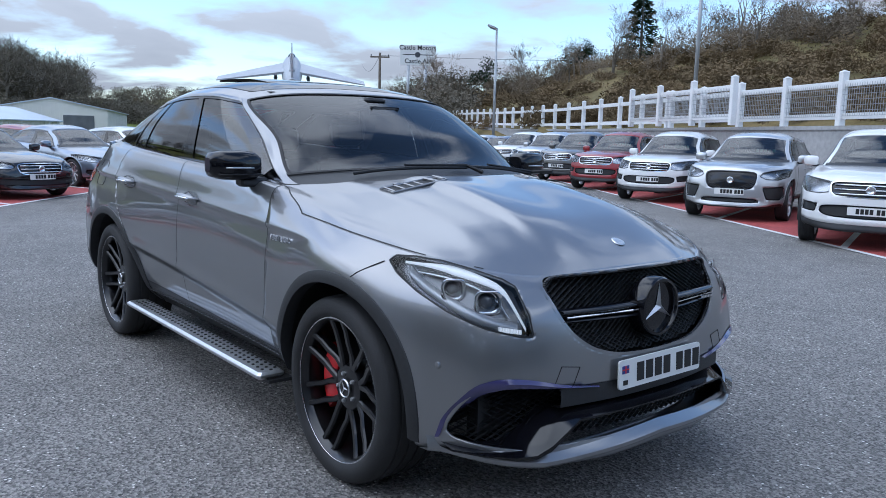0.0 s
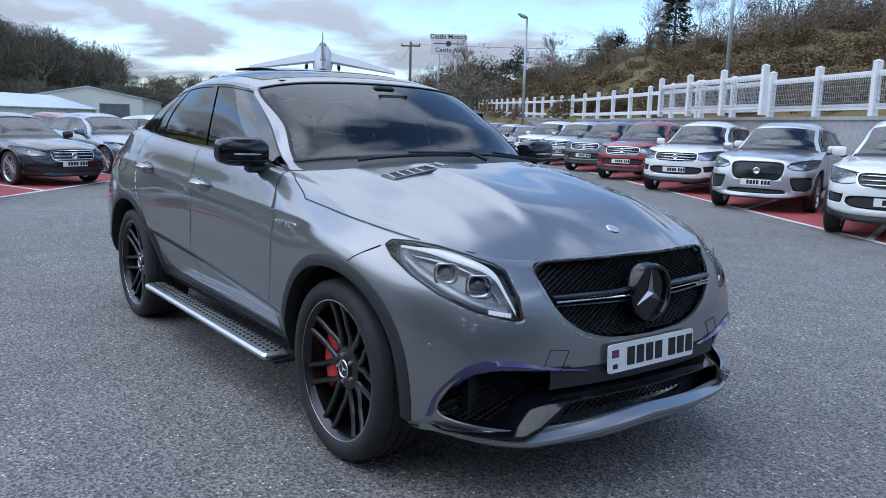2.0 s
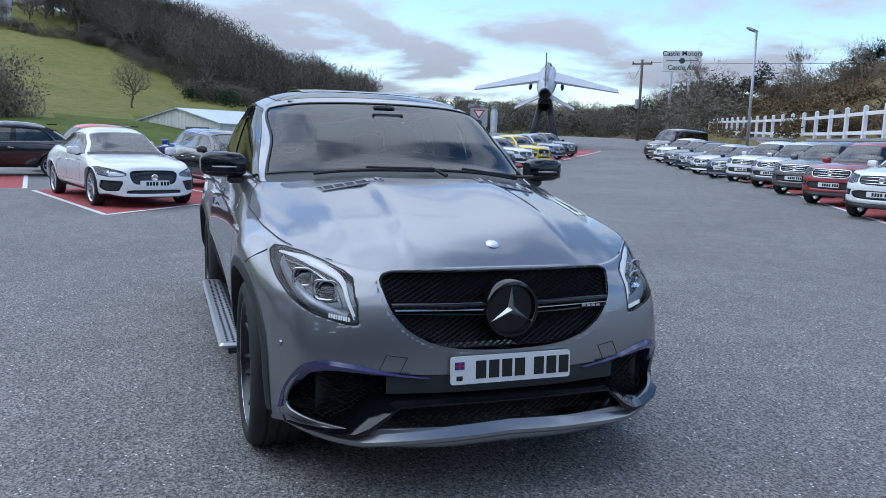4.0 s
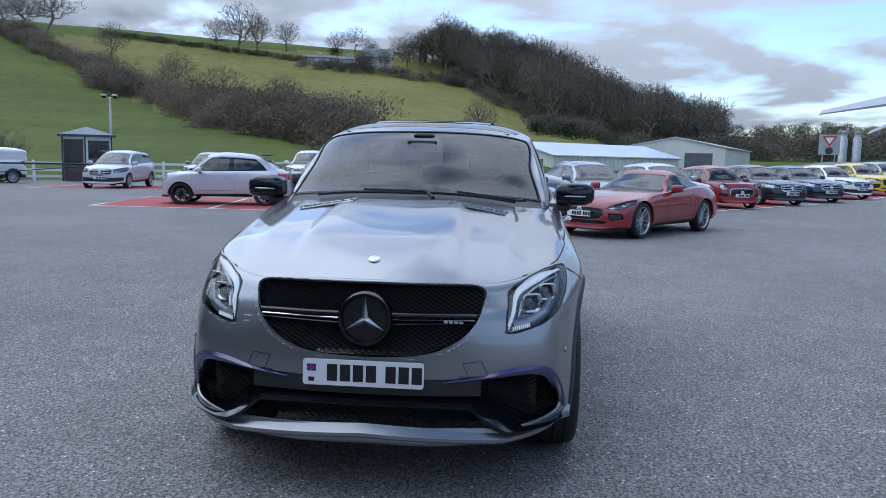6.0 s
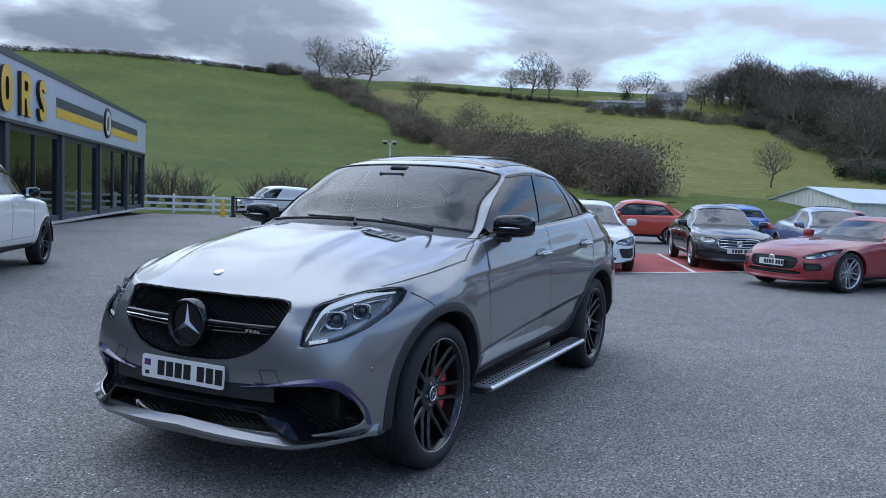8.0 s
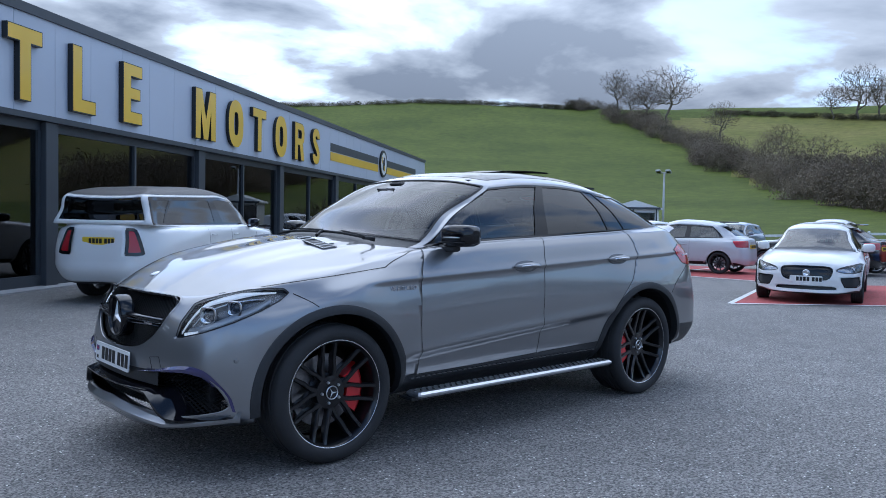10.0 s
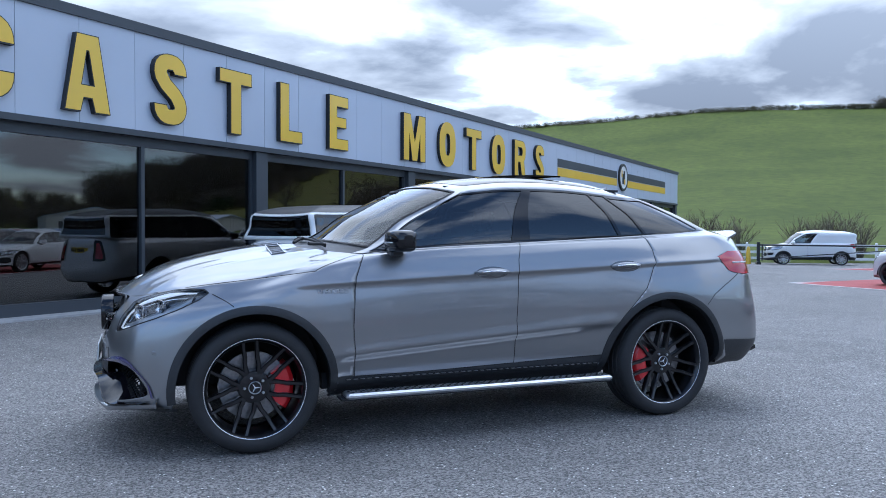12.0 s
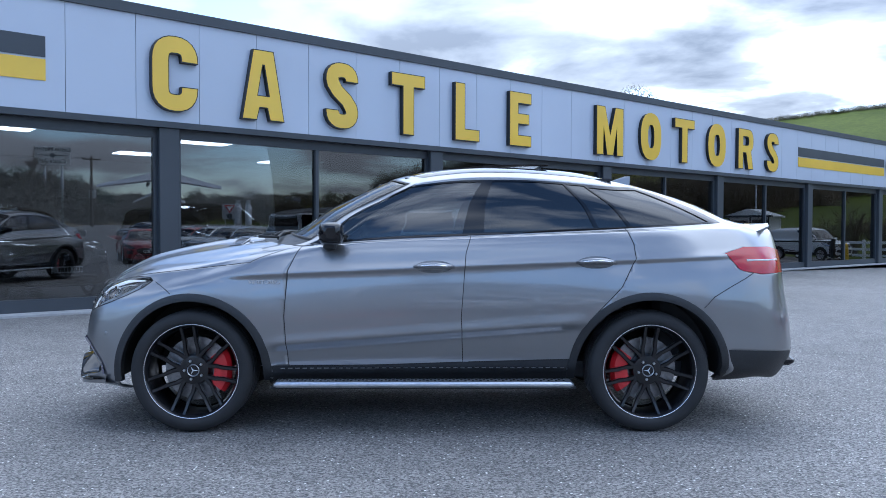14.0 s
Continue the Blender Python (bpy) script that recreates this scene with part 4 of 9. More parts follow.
def mirror_parts(car, side, at, mat, scale=1.0, hero=False):
    flat = .80 if hero else 1.0
    """A door mirror: a rounded shell that narrows outwards, its glass and its foot."""
    b = Bag()
    prof = []
    for k, (y, sx, sz) in enumerate(((0, .048, .062), (.03, .066, .088), (.10, .074, .094), (.19, .068, .090), (.235, .050, .072), (.250, .022, .044))):
        for i in range(14):
            a = 2 * math.pi * i / 14
            c, s_ = math.cos(a), math.sin(a)
            c = math.copysign(abs(c) ** .5, c)
            s_ = math.copysign(abs(s_) ** .5, s_)
            prof.append(((c * sx + (.02 if c > 0 else 0) * abs(c) - .10 * y) * scale, side * y * scale, (s_ * sz * flat + .02 * y) * scale))
    f = [(r * 14 + i, r * 14 + (i + 1) % 14, (r + 1) * 14 + (i + 1) % 14, (r + 1) * 14 + i) for r in range(5) for i in range(14)] + [tuple(range(14)), tuple(range(83, 69, -1))]
    b.add([(at[0] + p[0], at[1] + p[1], at[2] + p[2]) for p in prof], f)
    me = smooth_by_angle(b.mesh("door_mirror", mat), 50)
    bm = bmesh.new()
    bm.from_mesh(me)
    bmesh.ops.recalc_face_normals(bm, faces=bm.faces)
    bm.to_mesh(me)
    bm.free()
    ob = part("door_mirror", me, car, "gloss black door mirror" if hero else "")
    b = Bag().box(at[0] - .03, min(at[1] - side * .07, at[1] + side * .10 * scale), at[2] - .105 * scale, at[0] + .05, max(at[1] - side * .07, at[1] + side * .10 * scale), at[2] - .06 * scale, bevel=.012)
    part("mirror_foot", b.mesh("mirror_foot", M["black_plastic"]), ob)
    b = Bag().box(at[0] - .078 * scale, at[1] + side * .035 * scale - .0, at[2] - .065 * scale * flat, at[0] - .070 * scale, at[1] + side * .20 * scale, at[2] + .075 * scale * flat) if side > 0 else \
        Bag().box(at[0] - .078 * scale, at[1] - .20 * scale, at[2] - .065 * scale * flat, at[0] - .070 * scale, at[1] - .035 * scale, at[2] + .075 * scale * flat)
    part("mirror_glass", b.mesh("mirror_glass", M["chrome"]), ob)
    if hero:
        b = Bag().tube([(at[0] + (.094 - .10 * y) * scale, at[1] + side * y * scale, at[2] - .008 * scale) for y in (.05, .10, .15, .19)], [.003, .005, .005, .003], 6)
        part("mirror_indicator", b.mesh("mirror_indicator", M["satin"], True), ob, "slim clear indicator strip")
        b = Bag().tube([(at[0] + (.088 - .10 * y) * scale, at[1] + side * y * scale, at[2] - .040 * scale) for y in (.0, .08, .16, .225)], .004, 5)
        part("mirror_seam", b.mesh("mirror_seam", M["dark_gap"], True), ob)
    return ob


def arch_trim(p, side, ax, z, r_in, r_out, shell_y, a0=-8, a1=188, n=36, mat=None, name="wheel_arch_trim", proud=.007):
    """A moulded lip that follows a wheel arch on the flank."""
    bag = Bag()
    rows = []
    for k in range(n + 1):
        a = radians(a0 + (a1 - a0) * k / n)
        row = []
        for r, o in ((r_in, -.05), (r_in, proud), ((r_in + r_out) / 2, proud + .004), (r_out, proud - .002), (r_out + .004, -.01)):
            x, zz = ax + r * math.cos(a), z + r * math.sin(a)
            row.append((x, side * (shell_y(x, zz) + o), zz))
        rows.append(row)
    v = [q for r in rows for q in r]
    f = [(i * 5 + k, i * 5 + k + 1, (i + 1) * 5 + k + 1, (i + 1) * 5 + k) for i in range(n) for k in range(4)]
    if side < 0:
        f = [tuple(reversed(q)) for q in f]
    return smooth_by_angle(mesh_of(name, v, f, mat or M["black_plastic"]), 40)


def well(ax, z, r, y0, y1, flank=None):
    """The dark inside of a wheel arch; it ends behind the flank."""
    n = 20
    v, f = [], []
    for k in range(n + 1):
        a = radians(-4 + 188 * k / n)
        x, zz = ax + r * math.cos(a), z + r * math.sin(a)
        out = y1 if flank is None else math.copysign(flank(x, max(zz, .40)) - .02, y1)
        v += [(x, y0, zz), (x, out, zz)]
    f = [(2 * k, 2 * k + 1, 2 * k + 3, 2 * k + 2) for k in range(n)]
    f.append(tuple(2 * k for k in range(n + 1)))
    return mesh_of("wheel_well", v, f, M["dark_gap"])


from mathutils.bvhtree import BVHTree


def probe(shell):
    P = shell.P
    nvv, nuu = P.shape[:2]
    verts = [Vector(q) for q in P.reshape(-1, 3)]
    faces = [(i * nuu + j, i * nuu + j + 1, (i + 1) * nuu + j + 1, (i + 1) * nuu + j) for i in range(nvv - 1) for j in range(nuu - 1)]
    return BVHTree.FromPolygons(verts, faces)


def hero_bulge(s):
    """Ridges on the bonnet, a crease low on the doors."""
    P = s.P
    nvv, nuu = P.shape[:2]
    v = (np.arange(nvv) / s.nv)[:, None]
    u = (np.arange(nuu) / s.nu)[None]
    x, y = P[..., 0], P[..., 1]
    on = np.clip((v - 6.15) / .8, 0, 1) * np.clip((9 - v) / .35, 0, 1) * (u < 5)
    edge = .34 + .05 * np.clip((x - 1.2) / 1.0, -1, 1)
    P[..., 2] += on * .022 / (1 + np.exp((y - edge) / .014))
    P[..., 2] += on * .006 * np.exp(-((y - .60) / .05) ** 2)
    side = (u > 6.9) & (u < 11)
    line = .63 - .071 * np.clip(x, -1.05, 1.0)
    under = line - P[..., 2]
    fade = np.clip((1.02 - x) / .12, 0, 1) * np.clip((x + 1.12) / .15, 0, 1)
    P[..., 1] += side * fade * (.010 * np.exp(-(under / .045) ** 2) - .026 * np.clip(under / .05, 0, 1) - .012 * np.clip(under / .18, 0, 1))
    # the side glass is one taut sheet between belt and rail
    i0, i1 = 9 * s.nv, 11 * s.nv
    j0, j1 = int(5.1 * s.nu), int(12.9 * s.nu)
    uu = np.arange(j0, j1 + 1) / s.nu
    base, top_ = (np.polyval(np.polyfit(uu, P[i, j0:j1 + 1, 1], 5), uu) for i in (i0, i1))
    hold = np.clip((uu - 5.1) / .3, 0, 1) * np.clip((12.9 - uu) / .5, 0, 1)
    for i in range(i0 + 1, i1):
        z0, z1, zz = P[i0, j0:j1 + 1, 2], P[i1, j0:j1 + 1, 2], P[i, j0:j1 + 1, 2]
        t = np.clip((zz - z0) / (z1 - z0), 0, 1)
        want = base + (top_ - base) * t + .075 * t * (1 - t)
        P[i, j0:j1 + 1, 1] += hold * (want - P[i, j0:j1 + 1, 1])
    # shoulder line from the wing to the tail, hollow below it
    below = 1.045 - .042 * x - P[..., 2]
    along = (u > 6.0) * (u < 13.4) * np.clip((1.30 - x) / .25, 0, 1) * np.clip((x + 2.15) / .25, 0, 1)
    P[..., 1] += along * (.006 * np.exp(-(below / .03) ** 2) - .014 * np.clip(below / .022, 0, 1) * np.exp(-np.clip(below - .022, 0, 1) / .16))


def round_off(poly, n=5):
    """Rounds the corners of an open outline whose ends lie past the middle."""
    out = [poly[0]]
    for a, b, c in zip(poly, poly[1:], poly[2:]):
        for k in range(n + 1):
            t = k / n
            p = [(b[i] + (a[i] - b[i]) * .42) * (1 - t) ** 2 + 2 * b[i] * t * (1 - t) + (b[i] + (c[i] - b[i]) * .42) * t * t for i in (0, 1)]
            out.append((p[0], p[1]))
    return out + [poly[-1]]


def build_hero():
    p = dict(HERO, xf=2.355, xr=-2.575)
    s = Shell(p, 16, 16, (hero_bulge,))
    tree = probe(s)

    def x_at(y, z):
        h = tree.ray_cast(Vector((4, abs(y) + 1e-4, z)), Vector((-1, 0, 0)))
        return h[0].x if h[0] else 2.3

    def y_at(x, z):
        h = tree.ray_cast(Vector((x, 3, z)), Vector((0, -1, 0)))
        return h[0].y if h[0] else .95

    def z_at(x, y):
        h = tree.ray_cast(Vector((x, abs(y) + 1e-4, 3)), Vector((0, 0, -1)))
        return h[0].z if h[0] else 1.1

    d40 = Vector((math.cos(radians(40)), math.sin(radians(40)), 0))

    def lp(h_, z_, deep):
        """A place behind the lamp's lens."""
        o = Vector((-d40.y * h_, d40.x * h_, z_)) + d40 * 5
        q = tree.ray_cast(o, -d40)[0]
        q = (q if q else Vector((2.0, .75, z_))) - d40 * deep
        return (q.x, q.y, q.z)

    s.band("screen", 0, 4.36, 9.16, 10.95)
    s.band("rear_screen", 13.55, 15, 9.1, 10.9)
    s.band("dlo", 5.36, 12.97, 9.0, 10.88)
    s.band("win_f", 5.62, 8.87, 9.14, 10.80, ["dlo"])
    s.band("win_r", 9.10, 10.60, 9.14, 10.80, ["dlo"])
    s.band("win_s", 10.66, 11.13, 9.14, 10.80, ["dlo"])
    s.band("win_q", 11.20, 12.70, 9.14, 10.78, ["dlo"])
    s.band("roof", 0, 15, 11.55, 13, ["body"])
    s.band("cowl", 0, 4.6, 8.72, 9.16, ["body"])
    s.band("bonnet", 0, 6.55, 6.06, 8.72, ["body"])
    R = .478
    for ax, u0, u1 in ((p["ax"], 4.2, 8.2), (-p["ax"], 9.6, 13.2)):
        s.outline("hole", [(-ax + R * math.cos(2 * math.pi * k / 40), .385 + R * math.sin(2 * math.pi * k / 40)) for k in range(40)], 90, (u0, u1, -1, 6.2))
    grille = [(-.2, .935), (.44, .932), (.505, .918), (.515, .88), (.49, .79), (.435, .715), (.34, .655), (.20, .622), (-.2, .612)]
    grille = round_off(grille)
    s.outline("grille", grille, 0, (-1, 4.5, 2.5, 6.3), ("body", "bonnet"))
    duct = [(-.2, .53), (.47, .535), (.62, .566), (.70, .580), (.788, .564), (.838, .48), (.862, .372), (.79, .345), (.62, .318), (.50, .328), (-.2, .325)]
    duct = round_off(duct)
    s.outline("duct", duct, 0, (-1, 4.6, .9, 4.5))
    c40, s40 = math.cos(radians(40)), math.sin(radians(40))
    lamp = [(-.972, .728), (-.955, .80), (-.905, .895), (-.86, .918), (-.75, .948), (-.64, .972), (-.54, .982), (-.465, .978), (-.438, .958), (-.47, .918), (-.55, .865), (-.66, .812), (-.80, .762), (-.93, .730)]
    s.outline("headlamp", lamp, 40, (1, 6.4, 3.2, 6.6), ("body", "bonnet"))
    s.outline("tail", [(1.96, 1.145), (2.05, 1.035), (2.2, 1.012), (2.6, 1.02), (2.6, 1.13), (2.3, 1.185), (2.1, 1.185)], 90, (12.2, 15.5, 3.5, 7.5))
    s.band("sill", 6.8, 10.95, 0, 1.98, ["body"])
    s.band("diffuser", 12.0, 15, 0, 2.35, ["body"])
    s.outline("door_f", [(-.84, .30), (-.86, .60), (-.87, .74), (-.85, 1.03), (-.80, 1.14), (-.70, 1.30), (.33, 1.30), (.28, 1.14), (.25, .74), (.27, .30)], 90, (6.0, 10, 1.9, 9.05))
    s.outline("door_r", [(.27, .30), (.25, .74), (.28, 1.14), (.33, 1.30), (1.31, 1.34), (1.36, 1.20), (1.365, 1.11), (1.27, .93), (1.06, .71), (.95, .30)], 90, (8.4, 12.6, 1.9, 9.05))

    car = thing("coupe_suv", "grey metallic coupe SUV with black wheels and gloss black trim", "car")
    paint = M["paint_hero"]
    body = part("body", s.mesh("body", "body", paint, thick=.012), car, "grey metallic painted body shell")
    part("bonnet", s.mesh("bonnet", "bonnet", paint), car, "grey metallic bonnet with raised middle")
    part("roof", s.mesh("roof", "roof", M["gloss_black"], push=.001), car, "black glass roof")
    part("cowl", s.mesh("cowl", "cowl", M["black_plastic"], push=-.006), car)
    part("sill_panel", s.mesh("sill_panel", "sill", M["black_plastic"], 1), car)
    part("sill_panel", s.mesh("sill_panel", "sill", M["black_plastic"], -1), car)
    part("diffuser", s.mesh("diffuser", "diffuser", M["black_plastic"]), car, "black rear diffuser")
    part("windscreen", s.mesh("windscreen", "screen", M["screen_glass"], push=-.004), car)
    part("screen_seal", s.rim_strip("screen_seal", "screen", M["dark_gap"], .016, .001), car)
    part("rear_window", s.mesh("rear_window", "rear_screen", M["tint_glass"], push=-.004), car)
    part("grille_lip", s.rim_strip("grille_lip", "grille", paint, .012, .001), car)
    lamps_in = s.mesh("lamp_back", "headlamp", M["lamp_dark"], 1, push=-.045)
    lamps_in_r = s.mesh("lamp_back", "headlamp", M["lamp_dark"], -1, push=-.045)
    for side in (1, -1):
        fd = part("front_door", s.mesh("front_door", "door_f", paint, side), car, "grey metallic front door")
        rd = part("rear_door", s.mesh("rear_door", "door_r", paint, side), car, "grey metallic rear door")
        part("bonnet_gap", s.rim_strip("bonnet_gap", ["bonnet"], M["dark_gap"], .006, .0012, side, ("body",), .66), car)
        part("shut_line", s.rim_strip("shut_line", "door_f", M["dark_gap"], .005, .0012, side), fd)
        part("shut_line", s.rim_strip("shut_line", "door_r", M["dark_gap"], .005, .0012, side), rd)
        part("door_gap", s.rim_strip("door_gap", "door_r", M["dark_gap"], .007, .0014, side, ("door_f",)), car)
        part("window_trim", s.mesh("window_trim", "dlo", M["gloss_black"], side, push=.002), car, "gloss black window surround")
        part("front_window", s.mesh("front_window", "win_f", M["car_glass"], side, push=-.003), fd)
        part("rear_window_side", s.mesh("rear_window_side", "win_r", M["tint_glass"], side, push=-.003), rd, "dark tinted rear side window")
        part("fixed_window", s.mesh("fixed_window", "win_s", M["tint_glass"], side, push=-.003), rd, "dark tinted fixed pane")
        part("quarter_window", s.mesh("quarter_window", "win_q", M["tint_glass"], side, push=-.003), car, "dark tinted quarter window")
        hl = part("headlamp", s.mesh("headlamp", "headlamp", M["lamp_glass"], side), car, "clear headlamp with white light strip")
        part("lamp_back", lamps_in if side > 0 else lamps_in_r, hl)
        part("lamp_edge", s.rim_strip("lamp_edge", "headlamp", M["dark_gap"], .007, .001, side), hl)
        # pale strip along the upper and inner edge, a thinner one below it, two square projectors on a grey shelf
        def ribbon(name, pts, half, deep, mat, label=""):
            rows = []
            for (h_, z_), w_ in zip(pts, half):
                for dz, dd in ((w_, .012), (w_ * .6, .0), (-w_ * .6, .0), (-w_, .012)):
                    x, y, z = lp(h_, z_ + dz, deep + dd)
                    rows.append((x, side * y, z))
            f = [(i * 4 + k, (i + 1) * 4 + k, (i + 1) * 4 + k + 1, i * 4 + k + 1) for i in range(len(pts) - 1) for k in range(3)]
            return part(name, mesh_of(name, rows, f if side > 0 else [tuple(reversed(q)) for q in f], mat, True), hl, label)
        top = round_off([(-.50, .955), (-.62, .950), (-.74, .925), (-.86, .885), (-.915, .80), (-.945, .748)], 4)
        n_ = len(top)
        ribbon("light_strip", top, [.004 + .011 * min(1, 4 * k / n_) * min(1, 1.3 - k / n_) for k in range(n_)], .016, M["led"], "white daytime light strip")
        low_ = round_off([(-.55, .925), (-.65, .915), (-.76, .888), (-.845, .845), (-.885, .785)], 4)
        ribbon("inner_strip", low_, [.005] * len(low_), .030, M["chrome"], "chrome inner strip")
        shelf = round_off([(-.915, .745), (-.80, .775), (-.68, .825), (-.57, .880), (-.52, .92)], 4)
        ribbon("lamp_shelf", shelf, [.022] * len(shelf), .030, M["lamp_shelf"], "pale grey lamp shelf")
        for h_, z_, r in ((-.800, .842, .040), (-.675, .878, .036)):
            m_ = Matrix.Translation((lp(h_, z_, .055)[0], side * lp(h_, z_, .055)[1], z_)) @ Matrix.Rotation(side * .5, 4, "Z")
            b = Bag().lathe([(r * .80, .0), (r * .82, .018), (r * .6, .030), (r * .25, .038), (0, .039)], 20, "x", m_)
            part("projector", b.mesh("projector", M["lens_dark"], True), hl, "dark glass projector lens")
            b = Bag()
            o_, i_ = rounded(r * 2.5, r * 2.2, r * .6), rounded(r * 1.75, r * 1.55, r * .55)
            k_ = len(o_)
            b.add([m_ @ Vector((.040, y, z)) for y, z in o_] + [m_ @ Vector((.046, (y + q) / 2, (z + w) / 2)) for (y, z), (q, w) in zip(o_, i_)] + [m_ @ Vector((.010, y, z)) for y, z in i_],
                  [(j * k_ + i, j * k_ + (i + 1) % k_, (j + 1) * k_ + (i + 1) % k_, (j + 1) * k_ + i) for j in range(2) for i in range(k_)])
            part("projector_frame", b.mesh("projector_frame", M["chrome"], True), hl, "bright squared projector frame")
        b = Bag()
        for k in range(9):
            h_ = -.925 + .0095 * k
            x, y, z = lp(h_, .742 + .0016 * k, .022)
            b.box(x - .004, side * y - .0028, z - .008, x + .004, side * y + .0028, z + .008)
        tagged(part("lamp_teeth", b.mesh("lamp_teeth", M["led"]), hl), kind="stuff")
        part("tail_lamp", s.mesh("tail_lamp", "tail", M["tail_red"], side, push=.003), car, "red tail lamp")
        b = Bag().tube([(-2.10, side * (y_at(-2.10, 1.10) + .006), 1.10), (-2.25, side * (y_at(-2.25, 1.10) + .006), 1.10), (-2.36, side * (y_at(-2.36, 1.10) + .006), 1.10)], .007, 6)
        part("tail_strip", b.mesh("tail_strip", M["white_panel"], True), car.children[-1])
        # mirror, handles, arches, wheels
        mirror_parts(car, side, (.575, side * .868, 1.262), M["gloss_black"], .95, True)
        for hx, hz, door in ((-.075, 1.055, fd), (-1.11, 1.085, rd)):
            yy = y_at(hx, hz)
            b = Bag()
            pts = []
            for k in range(9):
                t_ = k / 8
                pts.append((hx + .125 - .25 * t_, side * (yy + .006 + .040 * math.sin(math.pi * t_) ** .7), hz + .012 * math.sin(math.pi * t_)))
            b.tube(pts, [.010, .016, .019, .020, .020, .020, .019, .016, .010], 8)
            hd = part("door_handle", b.mesh("door_handle", paint, True), door, "body-coloured door handle with chrome strip")
            # flat dark oval: the shade in the body-coloured handle bowl, put into colour
            b = Bag()
            ring = [(hx + .118 * math.cos(2 * math.pi * k / 24), side * (y_at(hx + .118 * math.cos(2 * math.pi * k / 24), hz + .040 * math.sin(2 * math.pi * k / 24)) + .0025), hz + .040 * math.sin(2 * math.pi * k / 24)) for k in range(24)]
            b.add(ring, [tuple(range(24)) if side < 0 else tuple(range(23, -1, -1))])
            part("handle_recess", b.mesh("handle_recess", M["lamp_dark"]), hd)
            b = Bag().tube([(q[0], q[1] + side * .018, q[2]) for q in pts[1:-1]], .006, 6)
            part("handle_strip", b.mesh("handle_strip", M["chrome"], True), hd)
        for ax, rear in ((p["ax"], False), (-p["ax"], True)):
            part("wheel_arch_trim", arch_trim(p, side, ax, .385, .452 if not rear else .464, .500 if not rear else .512, y_at), car, "black wheel arch moulding")
            part("wheel_well", well(ax, .385, .47, side * .50, side * .99, y_at), car)
            add_wheel(car, (ax, side * (.812 if not rear else .828), .388), 1.0, side < 0, "cross", M["rim_black"], True, rear, 1.02)
        # running board with rubber studs
        b = Bag().box(-.96, .90 if side > 0 else -1.035, .300, .93, 1.035 if side > 0 else -.90, .335, bevel=.012)
        rb = part("running_board", b.mesh("running_board", M["satin"]), car, "brushed aluminium running board with black studs")
        b = Bag()
        for r in range(3):
            for k in range(38):
                x = -.90 + k * .048 + (.024 if r % 2 else 0)
                y = side * (.925 + r * .032)
                b.lathe([(0, .3395), (.007, .339), (.009, .334)], 8, "z", Matrix.Translation((x, y, 0)))
        tagged(part("studs", b.mesh("studs", M["dark_gap"]), rb), kind="stuff")
        b = Bag().box(-.98, side * .93 - .06, .285, .95, side * .93 + .06, .300)
        part("board_underside", b.mesh("board_underside", M["black_plastic"]), rb)
        b = Bag()
        for k in range(40):
            x = -.92 + k * .046
            b.box(x, min(side * (y_at(x, .40) - .004), side * (y_at(x, .40) + .020)), .400, x + .026, max(side * (y_at(x, .40) - .004), side * (y_at(x, .40) + .020)), .403)
        tagged(part("sill_studs", b.mesh("sill_studs", M["disc"]), rb), kind="stuff")
        # script on the wing
        cu = bpy.data.curves.new("wing_script", "FONT")
        cu.body, cu.size, cu.extrude = "V8 BITURBO", .036, .004
        ob = bpy.data.objects.new("wing_script", cu)
        scene.collection.objects.link(ob)
        dg = bpy.context.evaluated_depsgraph_get()
        dg.update()
        me = bpy.data.meshes.new_from_object(ob.evaluated_get(dg))
        bpy.data.objects.remove(ob)
        me.materials.clear()
        me.materials.append(M["chrome"])
        yy = max(y_at(1.09, .955), y_at(1.0, .955), y_at(.90, .955)) + .001
        x0 = 1.095 if side > 0 else .895
        part("wing_script", me, car, "silver script on the wing", Matrix(((-side, 0, 0, x0), (0, 0, side, side * yy), (0, 1, 0, .944), (0, 0, 0, 1))))
        # bonnet vent with fins
        b = Bag()
        pts = [(1.30, .27), (1.30, .56), (1.23, .575), (1.225, .26)]
        q = [(x, side * y, z_at(x, y) + .003) for x, y in pts]
        b.add(q, [(0, 1, 2, 3)] if side > 0 else [(3, 2, 1, 0)])
        vent = part("bonnet_vent", b.mesh("bonnet_vent", M["dark_gap"]), car, "black slotted bonnet vent")
        for k in range(6):
            y = .28 + k * .055
            b = Bag().tube([(1.30, side * y, z_at(1.30, y) + .004), (1.228, side * (y + .006), z_at(1.228, y) + .006)], .006, 5)
            part("vent_fin", b.mesh("vent_fin", paint), vent)
        b = Bag()
        b.tube([(1.305, side * .265, z_at(1.305, .265) + .003), (1.305, side * .565, z_at(1.305, .565) + .003), (1.225, side * .58, z_at(1.225, .58) + .003), (1.22, side * .255, z_at(1.22, .255) + .003), (1.305, side * .265, z_at(1.305, .265) + .003)], .005, 5)
        part("vent_rim", b.mesh("vent_rim", paint), vent)
        # tow cover lines, parking sensors, duct frame
        frame_pts = round_off([(.34, .524), (.48, .540), (.62, .574), (.73, .588), (.806, .566), (.854, .47), (.876, .360)], 4)
        b = Bag()
        rows = []
